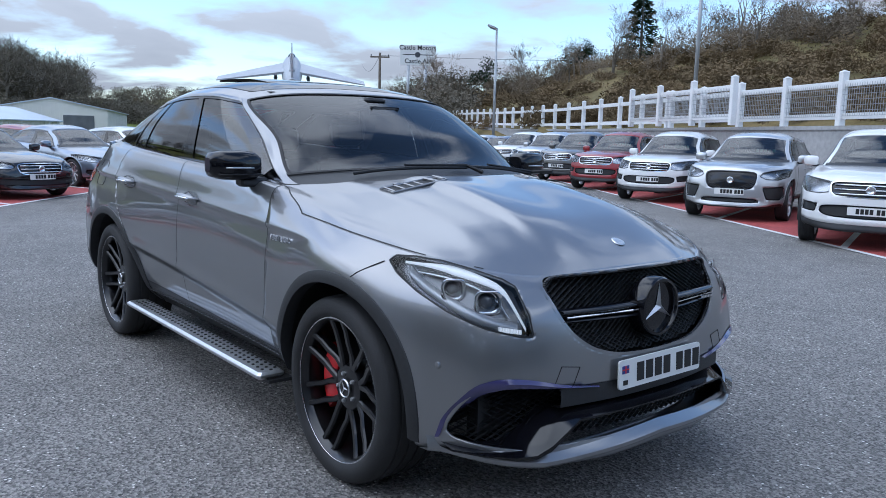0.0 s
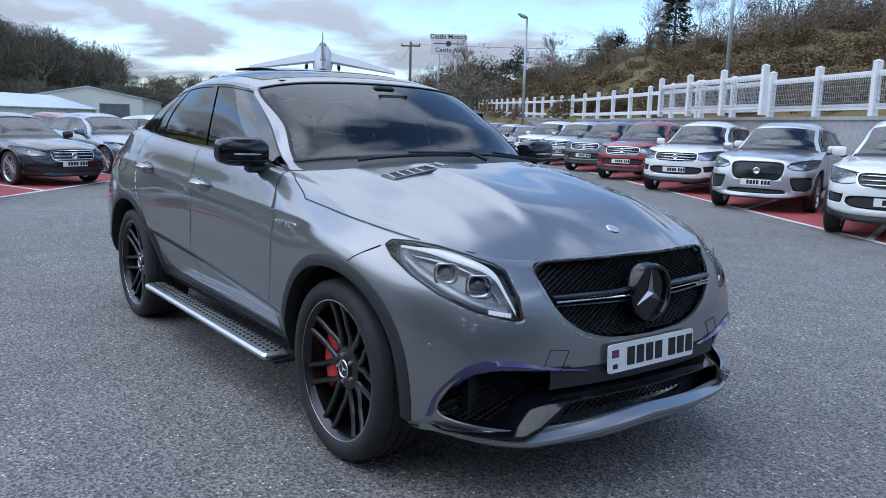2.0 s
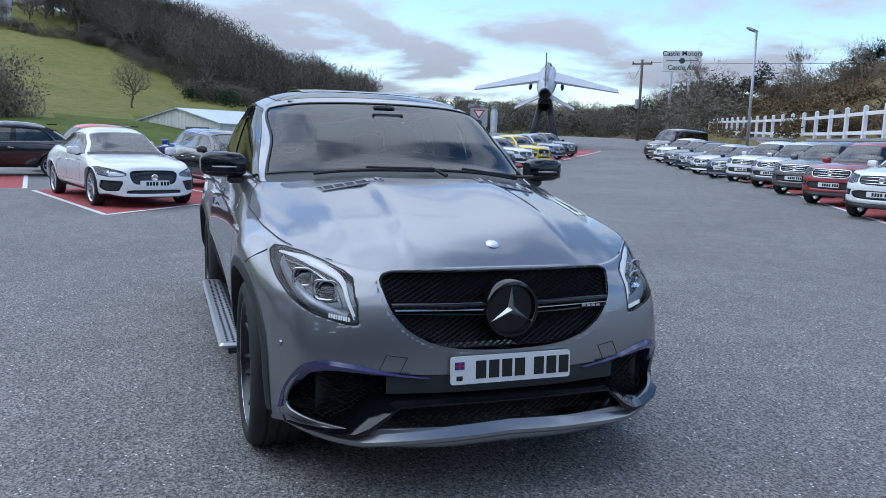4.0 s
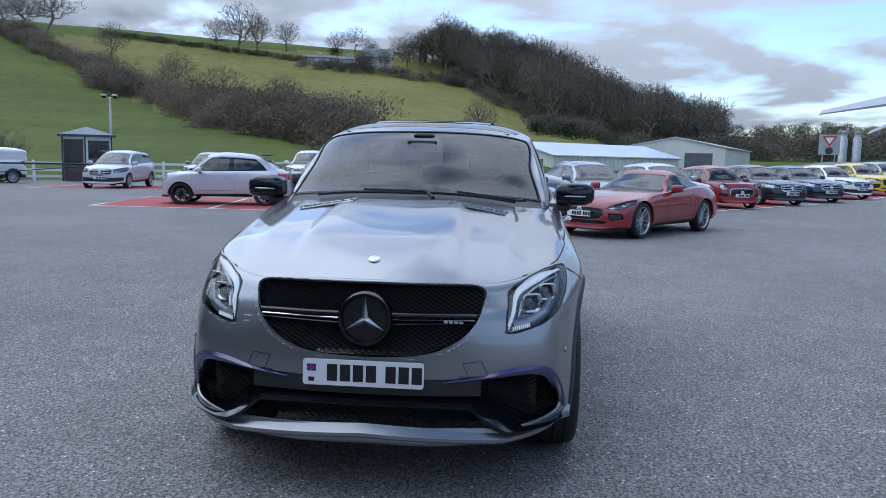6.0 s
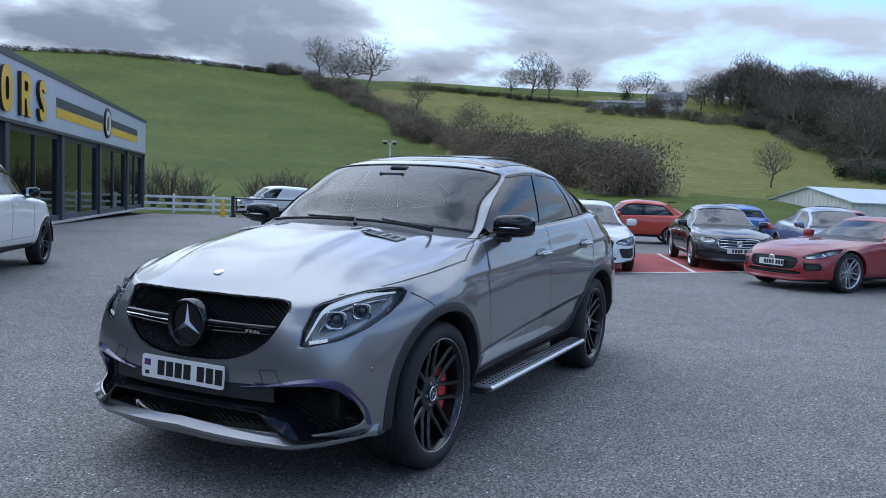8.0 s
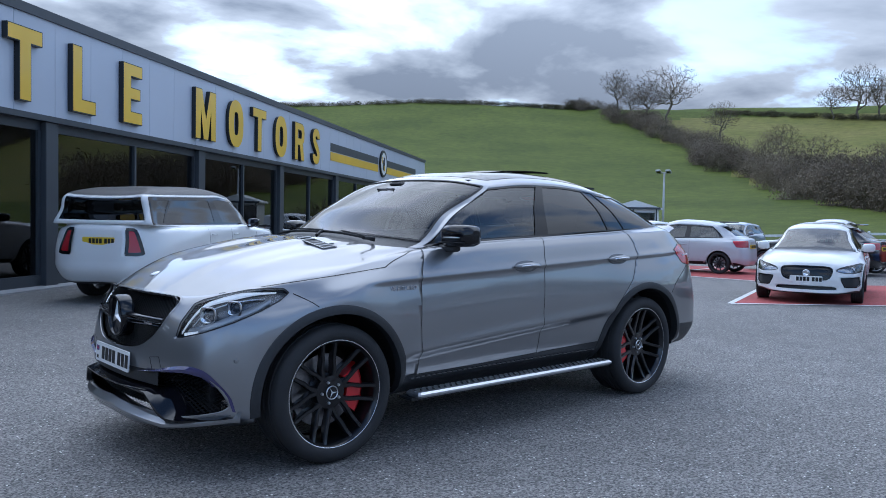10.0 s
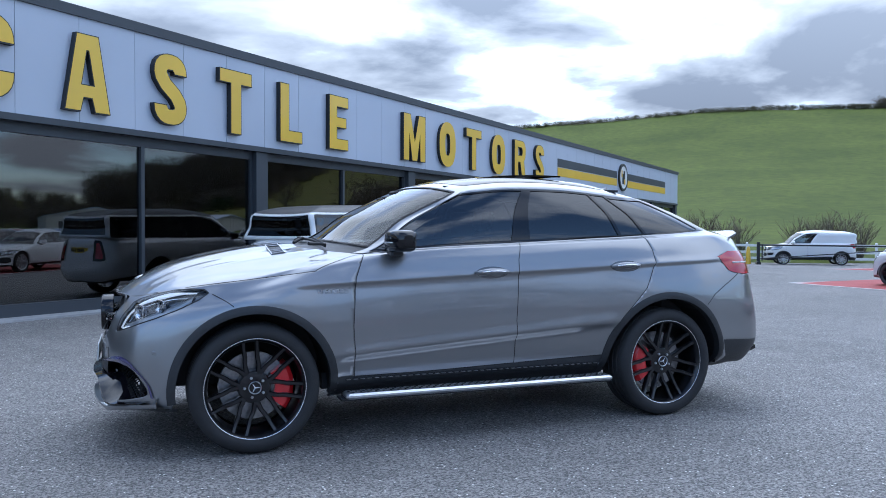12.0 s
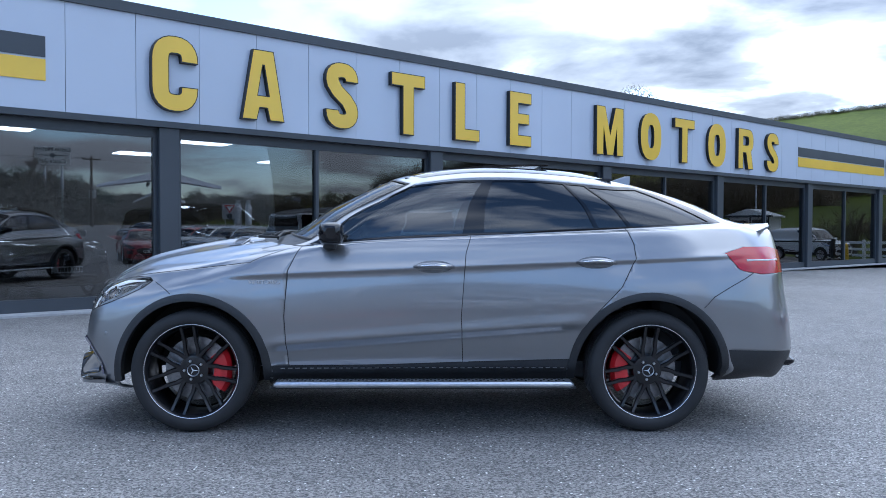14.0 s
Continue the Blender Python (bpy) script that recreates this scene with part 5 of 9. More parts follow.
        for k, (y, z) in enumerate(frame_pts):
            f_ = k / (len(frame_pts) - 1)
            x = x_at(min(y, .870), z)
            n0 = (y - .66, z - .42)
            ln = math.hypot(*n0)
            oy, oz = n0[0] / ln, n0[1] / ln
            wd = .004 + .054 * min(1, f_ * 1.7) * min(1, (1.06 - f_) * 5)
            rows += [(x + .003, side * (y + oy * .006), z + oz * .006), (x + .016, side * (y - oy * wd * .25), z - oz * wd * .25), (x + .010, side * (y - oy * wd * .7), z - oz * wd * .7), (x - .07, side * (y - oy * wd * 1.05), z - oz * wd * 1.05)]
        f = [(i * 4 + k, i * 4 + k + 1, (i + 1) * 4 + k + 1, (i + 1) * 4 + k) for i in range(len(frame_pts) - 1) for k in range(3)]
        if side > 0:
            f = [tuple(reversed(q_)) for q_ in f]
        b.add(rows, f)
        part("duct_surround", smooth_by_angle(b.mesh("duct_surround", M["purple_trim"]), 50), car, "blue-black gloss surround of the air intake")
        b = Bag()
        for x, z in ((2.02, .62),):
            yy = y_at(x, z)
            b.lathe([(0, .006), (.012, .004), (.014, -.004)], 12, "y", Matrix.Translation((x, side * yy, z)) @ (Matrix.Identity(4) if side > 0 else Matrix.Rotation(math.pi, 4, "Z")))
        part("parking_sensor", b.mesh("parking_sensor", paint), car)
        b = Bag()
        pts = [(.42, .605), (.50, .615), (.535, .54), (.455, .53)]
        for (y0, z0), (y1, z1) in zip(pts, pts[1:] + pts[:1]):
            b.tube([(x_at(y0, z0) + .001, side * y0, z0), (x_at(y1, z1) + .001, side * y1, z1)], .0018, 4)
        part("tow_cover_line", b.mesh("tow_cover_line", M["dark_gap"]), car)
        # joints of the bumpers with the wings, and the fuel flap
        for pts in ([(1.70, .952), (1.65, .925), (1.61, .900), (1.585, .880)], [(-1.79, .80), (-1.86, .87), (-1.98, .935), (-2.08, .985), (-2.14, 1.02)]):
            b = Bag().tube([(x, side * (y_at(x, z) + .0005), z) for x, z in pts], .0028, 5)
            part("bumper_joint", b.mesh("bumper_joint", M["dark_gap"]), car)
        if side < 0:
            flap = [(-1.70 + y, 1.115 + z) for y, z in rounded(.19, .17, .04)]
            b = Bag().tube([(x, side * (y_at(x, z) + .0005), z) for x, z in flap + flap[:1]], .0022, 5, cap=False)
            part("fuel_flap_joint", b.mesh("fuel_flap_joint", M["dark_gap"]), car)
        # exhaust
        b = Bag().box(-2.515, side * .62 - .10, .385, -2.42, side * .62 + .10, .445, bevel=.02)
        part("tailpipe", b.mesh("tailpipe", M["gloss_black"]), car)
    # front: grille, star, bars, lower mesh, blade
    b = Bag().box(2.06, -.50, .60, 2.10, .50, .93).box(2.04, -.74, .29, 2.10, .74, .56)
    part("front_cavity", b.mesh("front_cavity", M["dark_gap"]), car)
    gp = [(y, z) for y, z in grille if y > .02]
    gp = gp + [(-y, z) for y, z in reversed(gp)]
    gr = part("grille", lattice(gp, .032, .0028, lambda y, z: x_at(min(abs(y), .48), z) - .035).mesh("grille", M["dark_gap"]), car, "black diamond mesh grille")
    b = Bag()
    hoop = [(y, z) for y, z in gp]
    for (y0, z0), (y1, z1) in zip(hoop, hoop[1:] + hoop[:1]):
        b.tube([(x_at(min(abs(y0), .47), min(z0, .89)) - .016, y0 * .985, z0 - .004), (x_at(min(abs(y1), .47), min(z1, .89)) - .016, y1 * .985, z1 - .004)], .008, 6)
    part("grille_hoop", b.mesh("grille_hoop", M["gloss_black"], True), gr)
    for side in (1, -1):
        for dz, hh, mat in ((.018, .012, M["gloss_black"]), (-.022, .009, M["gloss_black"])):
            rows = []
            for k in range(7):
                y = .09 + .385 * k / 6
                x = x_at(y, .785) + .012 - .01 * k / 6
                z = .787 + dz * (1 - .25 * k / 6)
                rows += [(x - .03, side * y, z - hh), (x, side * y, z - hh * .6), (x + .004, side * y, z), (x, side * y, z + hh * .6), (x - .03, side * y, z + hh)]
            f = [(i * 5 + k, i * 5 + k + 1, (i + 1) * 5 + k + 1, (i + 1) * 5 + k) for i in range(6) for k in range(4)]
            if side < 0:
                f = [tuple(reversed(q_)) for q_ in f]
            part("grille_bar", smooth_by_angle(mesh_of("grille_bar", rows, f, mat), 60), gr, "gloss black grille bar")
        b = Bag().tube([(x_at(.1, .785) + .016, side * .10, .786), (x_at(.46, .785) + .008, side * .465, .786)], .0035, 5)
        part("bar_strip", b.mesh("bar_strip", M["chrome"]), gr)
    b = Bag()
    for k in range(4):
        b.box(x_at(.37, .781) + .012, .335 + k * .022, .776, x_at(.37, .781) + .020, .352 + k * .022, .786)
    part("grille_badge", b.mesh("grille_badge", M["chrome"]), gr)
    xs = x_at(0, .785) + .012
    b = Bag().lathe([(.118, -.05), (.118, .012), (.112, .022), (.102, .024), (.095, .012), (.095, .004), (0, .004)], 48, "x", Matrix.Translation((xs, 0, .785)))
    st = part("round_emblem", smooth_by_angle(b.mesh("round_emblem", M["gloss_black"]), 40), gr, "gloss black round emblem with three spokes")
    b = Bag()
    for k in range(3):
        a = math.pi / 2 + 2 * math.pi * k / 3
        c, s_ = math.cos(a), math.sin(a)
        tip, l, r = (.006, .098 * c, .098 * s_), (.006, -.016 * s_ - .006 * c, .016 * c - .006 * s_), (.006, .016 * s_ - .006 * c, -.016 * c - .006 * s_)
        b.add([(xs + q[0], q[1], .785 + q[2]) for q in (tip, l, (.022, 0, 0), r)], [(0, 1, 2), (0, 2, 3)])
    part("emblem_spokes", b.mesh("emblem_spokes", M["satin"]), st)
    dp = [(y, z) for y, z in duct if y > .02]
    dp = dp + [(-y, z) for y, z in reversed(dp)]
    part("lower_grille", lattice(dp, .036, .003, lambda y, z: x_at(min(abs(y), .86), z) - .07).mesh("lower_grille", M["dark_gap"]), car, "black mesh air intakes")
    # plinth behind the plate and the gloss black wing across the intakes
    rows = []
    ys = [-.50 + k * .05 for k in range(21)]
    for y in ys:
        x = x_at(abs(y), .50)
        rows += [(x - .05, y, .535), (x - .006, y, .533), (x - .002, y, .50), (x - .004, y, .462), (x - .05, y, .455)]
    f = [(i * 5 + k, (i + 1) * 5 + k, (i + 1) * 5 + k + 1, i * 5 + k + 1) for i in range(20) for k in range(4)]
    part("plate_plinth", smooth_by_angle(mesh_of("plate_plinth", rows, f, M["black_plastic"]), 40), car)
    way = [(-.862, .338, .014), (-.79, .330, .016), (-.69, .322, .022), (-.62, .336, .042), (-.565, .374, .060), (-.51, .413, .052), (-.455, .440, .026), (-.2, .445, .020), (0, .445, .020)]
    way = way + [(-y, z, h) for y, z, h in reversed(way[:-1])]
    rows = []
    for y, z, h in way:
        x = x_at(min(abs(y), .85), .40) + .012
        rows += [(x - .14, y, z + h), (x - .06, y, z + h * .62), (x + .030, y, z - h * .55), (x + .028, y, z - h * .9), (x - .02, y, z - h), (x - .09, y, z - h)]
    n = len(way)
    f = [(i * 6 + k, (i + 1) * 6 + k, (i + 1) * 6 + k + 1, i * 6 + k + 1) for i in range(n - 1) for k in range(5)]
    part("front_wing", smooth_by_angle(mesh_of("front_wing", rows, f, M["gloss_black"]), 45), car, "gloss black wing across the air intakes")
    # flared lip along the bumper's foot
    rows = []
    for k in range(41):
        y = -.90 + 1.80 * k / 40
        a = abs(y)
        z = .313 if a > .89 else (.262 + (a - .60) * .17 if a > .60 else .262 + (.60 - a) * .045)
        x = x_at(min(a, .865), .315)
        out = .026 * min(1, (.92 - a) / .18)
        rows += [(x - .006, y, z + .050), (x + out * .55, y, z + .026), (x + out, y, z + .016), (x + out, y, z + .002), (x + out * .7, y, z - .006), (x - .05, y, z - .010)]
    f = [(i * 6 + k, (i + 1) * 6 + k, (i + 1) * 6 + k + 1, i * 6 + k + 1) for i in range(40) for k in range(5)]
    part("front_lip", smooth_by_angle(mesh_of("front_lip", rows, f, paint), 35), car, "grey painted flared bumper lip")
    add_plate(car, Matrix.Translation((x_at(0, .555) + .012, 0, .555)) @ Matrix.Rotation(radians(-3), 4, "Y"), badge=True)
    b = Bag().lathe([(0, .004), (.020, .003), (.028, .001), (.030, -.003)], 24, "z", Matrix.Translation((2.10, 0, z_at(2.10, 0) + .002)) @ Matrix.Rotation(radians(22), 4, "Y"))
    part("bonnet_badge", b.mesh("bonnet_badge", M["satin"], True), car, "small round silver bonnet badge")
    for side in (1, -1):
        b = Bag().lathe([(0, .003), (.016, .002), (.018, -.002)], 14, "z", Matrix.Translation((1.18, side * .46, z_at(1.18, .46) + .003)))
        part("washer_jet", b.mesh("washer_jet", paint, True), car)
    # wipers
    for y0, y1 in ((.10, -.55), (.62, .02)):
        b = Bag()
        pts = []
        for k in range(8):
            y = y0 + (y1 - y0) * k / 7
            xx = 1.02 - .10 * abs(y) ** 1.5 - .02 * k / 7
            pts.append((xx, y, z_at(xx, abs(y)) + .018))
        b.tube(pts, .008, 6)
        b.tube([(1.09, y0 + .05, 1.245), (pts[0][0], pts[0][1], pts[0][2] + .012), (pts[4][0] - .01, pts[4][1], pts[4][2] + .016)], [.012, .009, .006], 6)
        part("wiper", b.mesh("wiper", M["dark_gap"]), car)
    # tilted sunroof panel and aerial fin
    rows = []
    for k in range(9):
        x = -.20 - .68 * k / 8
        for y in (-.42, -.28, -.14, 0, .14, .28, .42):
            rows.append((x, y, z_at(x, y) + .004 + .034 * (k / 8)))
    rows += [(x, y, z - .012) for x, y, z in rows]
    f = [(i * 7 + k, i * 7 + k + 1, (i + 1) * 7 + k + 1, (i + 1) * 7 + k) for i in range(8) for k in range(6)]
    f += [(56 + k, 57 + k, 120 + k, 119 + k) for k in range(6)] + [(i * 7, (i + 1) * 7, (i + 1) * 7 + 63, i * 7 + 63) for i in range(8)] + [(i * 7 + 6, (i + 1) * 7 + 6, (i + 1) * 7 + 69, i * 7 + 69) for i in range(8)]
    part("sunroof_panel", smooth_by_angle(mesh_of("sunroof_panel", rows, f, M["gloss_black"]), 40), car, "tilted open sunroof panel")
    b = Bag().add([(-1.40, -.03, 1.655), (-1.40, .03, 1.655), (-1.56, .022, 1.62), (-1.56, -.022, 1.62), (-1.53, 0, 1.70), (-1.57, 0, 1.70)], [(0, 1, 4), (1, 2, 5, 4), (2, 3, 5), (3, 0, 4, 5)])
    part("aerial_fin", b.mesh("aerial_fin", paint), car)
    # spoiler lip
    rows = []
    for k in range(25):
        y = -.66 + 1.32 * k / 24
        e_ = min(1, (.665 - abs(y)) / .06)
        x = -2.40 + .11 * (y / .66) ** 2
        rows += [(x + .12, y, z_at(x + .12, y) - .004), (x + .03, y, z_at(x + .03, y) + .010 * e_), (x - .055, y, 1.322 + .022 * e_), (x - .060, y, 1.312 + .014 * e_), (x + .02, y, z_at(x + .03, y) - .012)]
    f = [(i * 5 + k, i * 5 + (k + 1) % 5, (i + 1) * 5 + (k + 1) % 5, (i + 1) * 5 + k) for i in range(24) for k in range(5)] + [tuple(range(5)), tuple(range(124, 119, -1))]
    part("spoiler", smooth_by_angle(mesh_of("spoiler", rows, f, paint), 50), car, "grey tail spoiler")
    # cabin
    b = Bag().box(-1.9, -.74, .32, 1.02, .74, .42)
    part("cabin_floor", b.mesh("cabin_floor", M["interior"]), car)
    b = Bag().box(.62, -.70, .80, 1.0, .70, 1.13, bevel=.05)
    part("dashboard", b.mesh("dashboard", M["interior"]), car, "dark dashboard")
    b = Bag().box(-2.1, -.72, .42, -1.55, .72, 1.20, bevel=.04)
    part("load_cover", b.mesh("load_cover", M["interior"]), car)
    for y in (.38, -.38):
        seat(car, (-.15, y, .60))
    seat(car, (-1.05, .36, .62), .66, .60)
    seat(car, (-1.05, -.36, .62), .66, .60)
    b = Bag()
    ringp = [(.50 + .08 * math.sin(2 * math.pi * k / 24), -.38 + .185 * math.cos(2 * math.pi * k / 24), 1.02 + .168 * math.sin(2 * math.pi * k / 24)) for k in range(25)]
    b.tube(ringp, .015, 7, cap=False)
    b.tube([(.50, -.56, 1.02), (.53, -.38, 1.0), (.50, -.20, 1.02)], .018, 6)
    part("steering_wheel", b.mesh("steering_wheel", M["leather"], True), car)
    b = Bag().box(.40, -.10, 1.53, .42, .10, 1.58, bevel=.012)
    part("inner_mirror", b.mesh("inner_mirror", M["interior"]), car)
    b = Bag().box(.24, -.07, 1.60, .33, .07, 1.63, bevel=.012)
    part("sensor_pod", b.mesh("sensor_pod", M["interior"]), car)
    b = Bag().box(-1.3, -.56, 1.63, .12, .56, 1.645)
    part("headlining", b.mesh("headlining", M["interior"]), car)
    return car


build_hero()


# ---- the other cars ----
def shape(wb, length, w, h, kind, front=None):
    ax = wb / 2
    fo = front or (.88 if kind != "small" else .70)
    ro = length - wb - fo
    base = dict(ax=ax, xf=ax + fo, xr=-ax - ro, w=w / 2, h=h)
    if kind == "suv":
        base.update(box=1.0, level=.55, zs=.40, zh=.98, zc=h * .665, xc=ax - .50, xt=ax - 1.15, xrr=-ax - ro + .42, xb=-ax - ro + .22, yt=w * .315, wheel=.365, arch=.435)
    elif kind == "box":
        base.update(box=1.0, level=.95, zs=.42, zh=1.05, zc=h * .655, xc=ax - .45, xt=ax - 1.02, xrr=-ax - ro + .20, xb=-ax - ro + .10, yt=w * .345, wheel=.385, arch=.45)
    elif kind == "saloon":
        base.update(zs=.30, zh=.74, zc=h * .66, xc=ax - .52, xt=ax - 1.28, xrr=-ax + .10, xb=-ax - .52, yt=w * .30, wheel=.33, arch=.385)
    elif kind == "coupe":
        base.update(zs=.27, zh=.70, zc=h * .70, xc=ax - .80, xt=ax - 1.55, xrr=-ax + .35, xb=-ax - .45, yt=w * .285, wheel=.345, arch=.395)
    elif kind == "hatch":
        base.update(box=0.75, level=.4, zs=.31, zh=.80, zc=h * .655, xc=ax - .42, xt=ax - 1.15, xrr=-ax - ro + .50, xb=-ax - ro + .22, yt=w * .31, wheel=.325, arch=.38)
    elif kind == "small":
        base.update(box=0.45, level=.55, three=True, zs=.31, zh=.84, zc=h * .635, xc=ax - .12, xt=ax - .66, xrr=-ax - ro + .76, xb=-ax - ro + .20, yt=w * .31, wheel=.30, arch=.355)
    elif kind == "mpv":
        base.update(box=0.9, level=.4, zs=.34, zh=.88, zc=h * .64, xc=ax - .22, xt=ax - 1.10, xrr=-ax - ro + .40, xb=-ax - ro + .18, yt=w * .32, wheel=.335, arch=.39)
    elif kind == "van":
        base.update(box=1.0, level=.9, zs=.35, zh=.95, zc=h * .62, xc=ax - .05, xt=ax - .78, xrr=-ax - ro + .10, xb=-ax - ro + .05, yt=w * .40, wheel=.32, arch=.375)
    return base


def paint(name, color, metal=0.4, rough=0.3):
    return material(name, color, rough, metal=metal, coat=1.0)


PAINTS = dict(white=paint("white car paint", (.74, .74, .73), 0, .35), silver=paint("silver car paint", (.50, .51, .52), .75), grey=paint("grey car paint", (.12, .115, .11), .6),
              black=paint("black car paint", (.012, .012, .014), .2, .2), red=paint("red car paint", (.24, .006, .012), 0, .38), blue=paint("dark blue car paint", (.018, .035, .09), .5),
              brightblue=paint("blue car paint", (.03, .10, .35), .4), yellow=paint("yellow car paint", (.70, .50, .01), 0), orange=paint("orange-red car paint", (.52, .05, .022), 0, .35),
              palegrey=paint("pale grey car paint", (.52, .53, .55), 0, .4), navy=paint("navy car paint", (.012, .018, .04), .4), steel=paint("steel blue car paint", (.22, .26, .32), .7))


def front_outlines(style, p):
    """Outlines (across, up) of the grille, intakes and lamps of a front, for a body shape p."""
    w, h = p["w"], p["zh"]
    tall = h > .9
    if style == "mouth":
        g = [(-.2, .90), (.40, .90), (.455, .83), (.43, .67), (.36, .575), (-.2, .57)] if not tall else [(-.2, .93), (.42, .93), (.47, .86), (.44, .68), (.36, .60), (-.2, .595)]
        d = [[(-.2, .43), (.52, .43), (.56, .36), (-.2, .36)], [(.58, .64), (.90, .66), (.92, .50), (.86, .43), (.66, .43)]]
        l = [(.50, .80), (.60, .765), (.80, .75), (.93, .79), (.965, .95), (.90, .975), (.70, .92), (.55, .86)] if not tall else [(.52, .84), (.62, .80), (.82, .79), (.95, .84), (.97, .97), (.90, .985), (.70, .95), (.55, .91)]
    elif style == "low":
        g = [(-.2, .83), (.44, .83), (.52, .76), (.48, .60), (.40, .54), (-.2, .53)]
        d = [[(.62, .70), (.84, .70), (.86, .56), (.66, .52)], [(-.2, .49), (.58, .49), (.60, .42), (-.2, .42)]]
        l = [(.58, .83), (.68, .80), (.82, .84), (.92, .96), (.93, 1.06), (.86, 1.06), (.72, .96), (.60, .88)]
    elif style == "hex":
        g = [(-.2, .80), (.44, .80), (.50, .72), (.50, .58), (.40, .50), (-.2, .495)]
        d = [[(.60, .58), (.84, .60), (.84, .50), (.62, .49)]]
        l = None
    elif style == "small":
        g = None
        d = [[(-.2, .56), (.70, .58), (.78, .52), (.70, .42), (-.2, .40)]]
        l = None
    elif tall:
        g = [(-.2, .955), (.46, .955), (.52, .91), (.50, .79), (.44, .74), (-.2, .735)]
        d = [[(-.2, .62), (.60, .62), (.66, .55), (.56, .46), (-.2, .45)], [(.68, .63), (.90, .65), (.90, .54), (.70, .52)]]
        l = [(.53, .80), (.66, .775), (.86, .79), (.96, .85), (.975, .99), (.90, 1.0), (.72, .975), (.53, .945)]
    else:
        g = [(-.2, .94), (.44, .94), (.49, .87), (.46, .72), (.38, .66), (-.2, .65)]
        d = [[(-.2, .52), (.74, .54), (.90, .58), (.90, .44), (.74, .38), (-.2, .37)]]
        l = [(.52, .86), (.60, .80), (.82, .80), (.95, .87), (.97, 1.03), (.90, 1.045), (.72, .99), (.55, .94)]
    out = []
    if g:
        out.append(("grille", [(a * w, c * h) for a, c in round_off(g, 3)]))
    out += [("duct" if q[0][0] < 0 else "side_duct", [(a * w, c * h) for a, c in (round_off(q, 3) if q[0][0] < 0 else q)]) for q in d]
    if l:
        out.append(("headlamp", [(a * w, c * h) for a, c in l]))
    else:
        r = .105
        out.append(("headlamp", [(.70 * w + r * math.cos(2 * math.pi * k / 20), .86 * h + r * math.sin(2 * math.pi * k / 20)) for k in range(20)]))
    return out


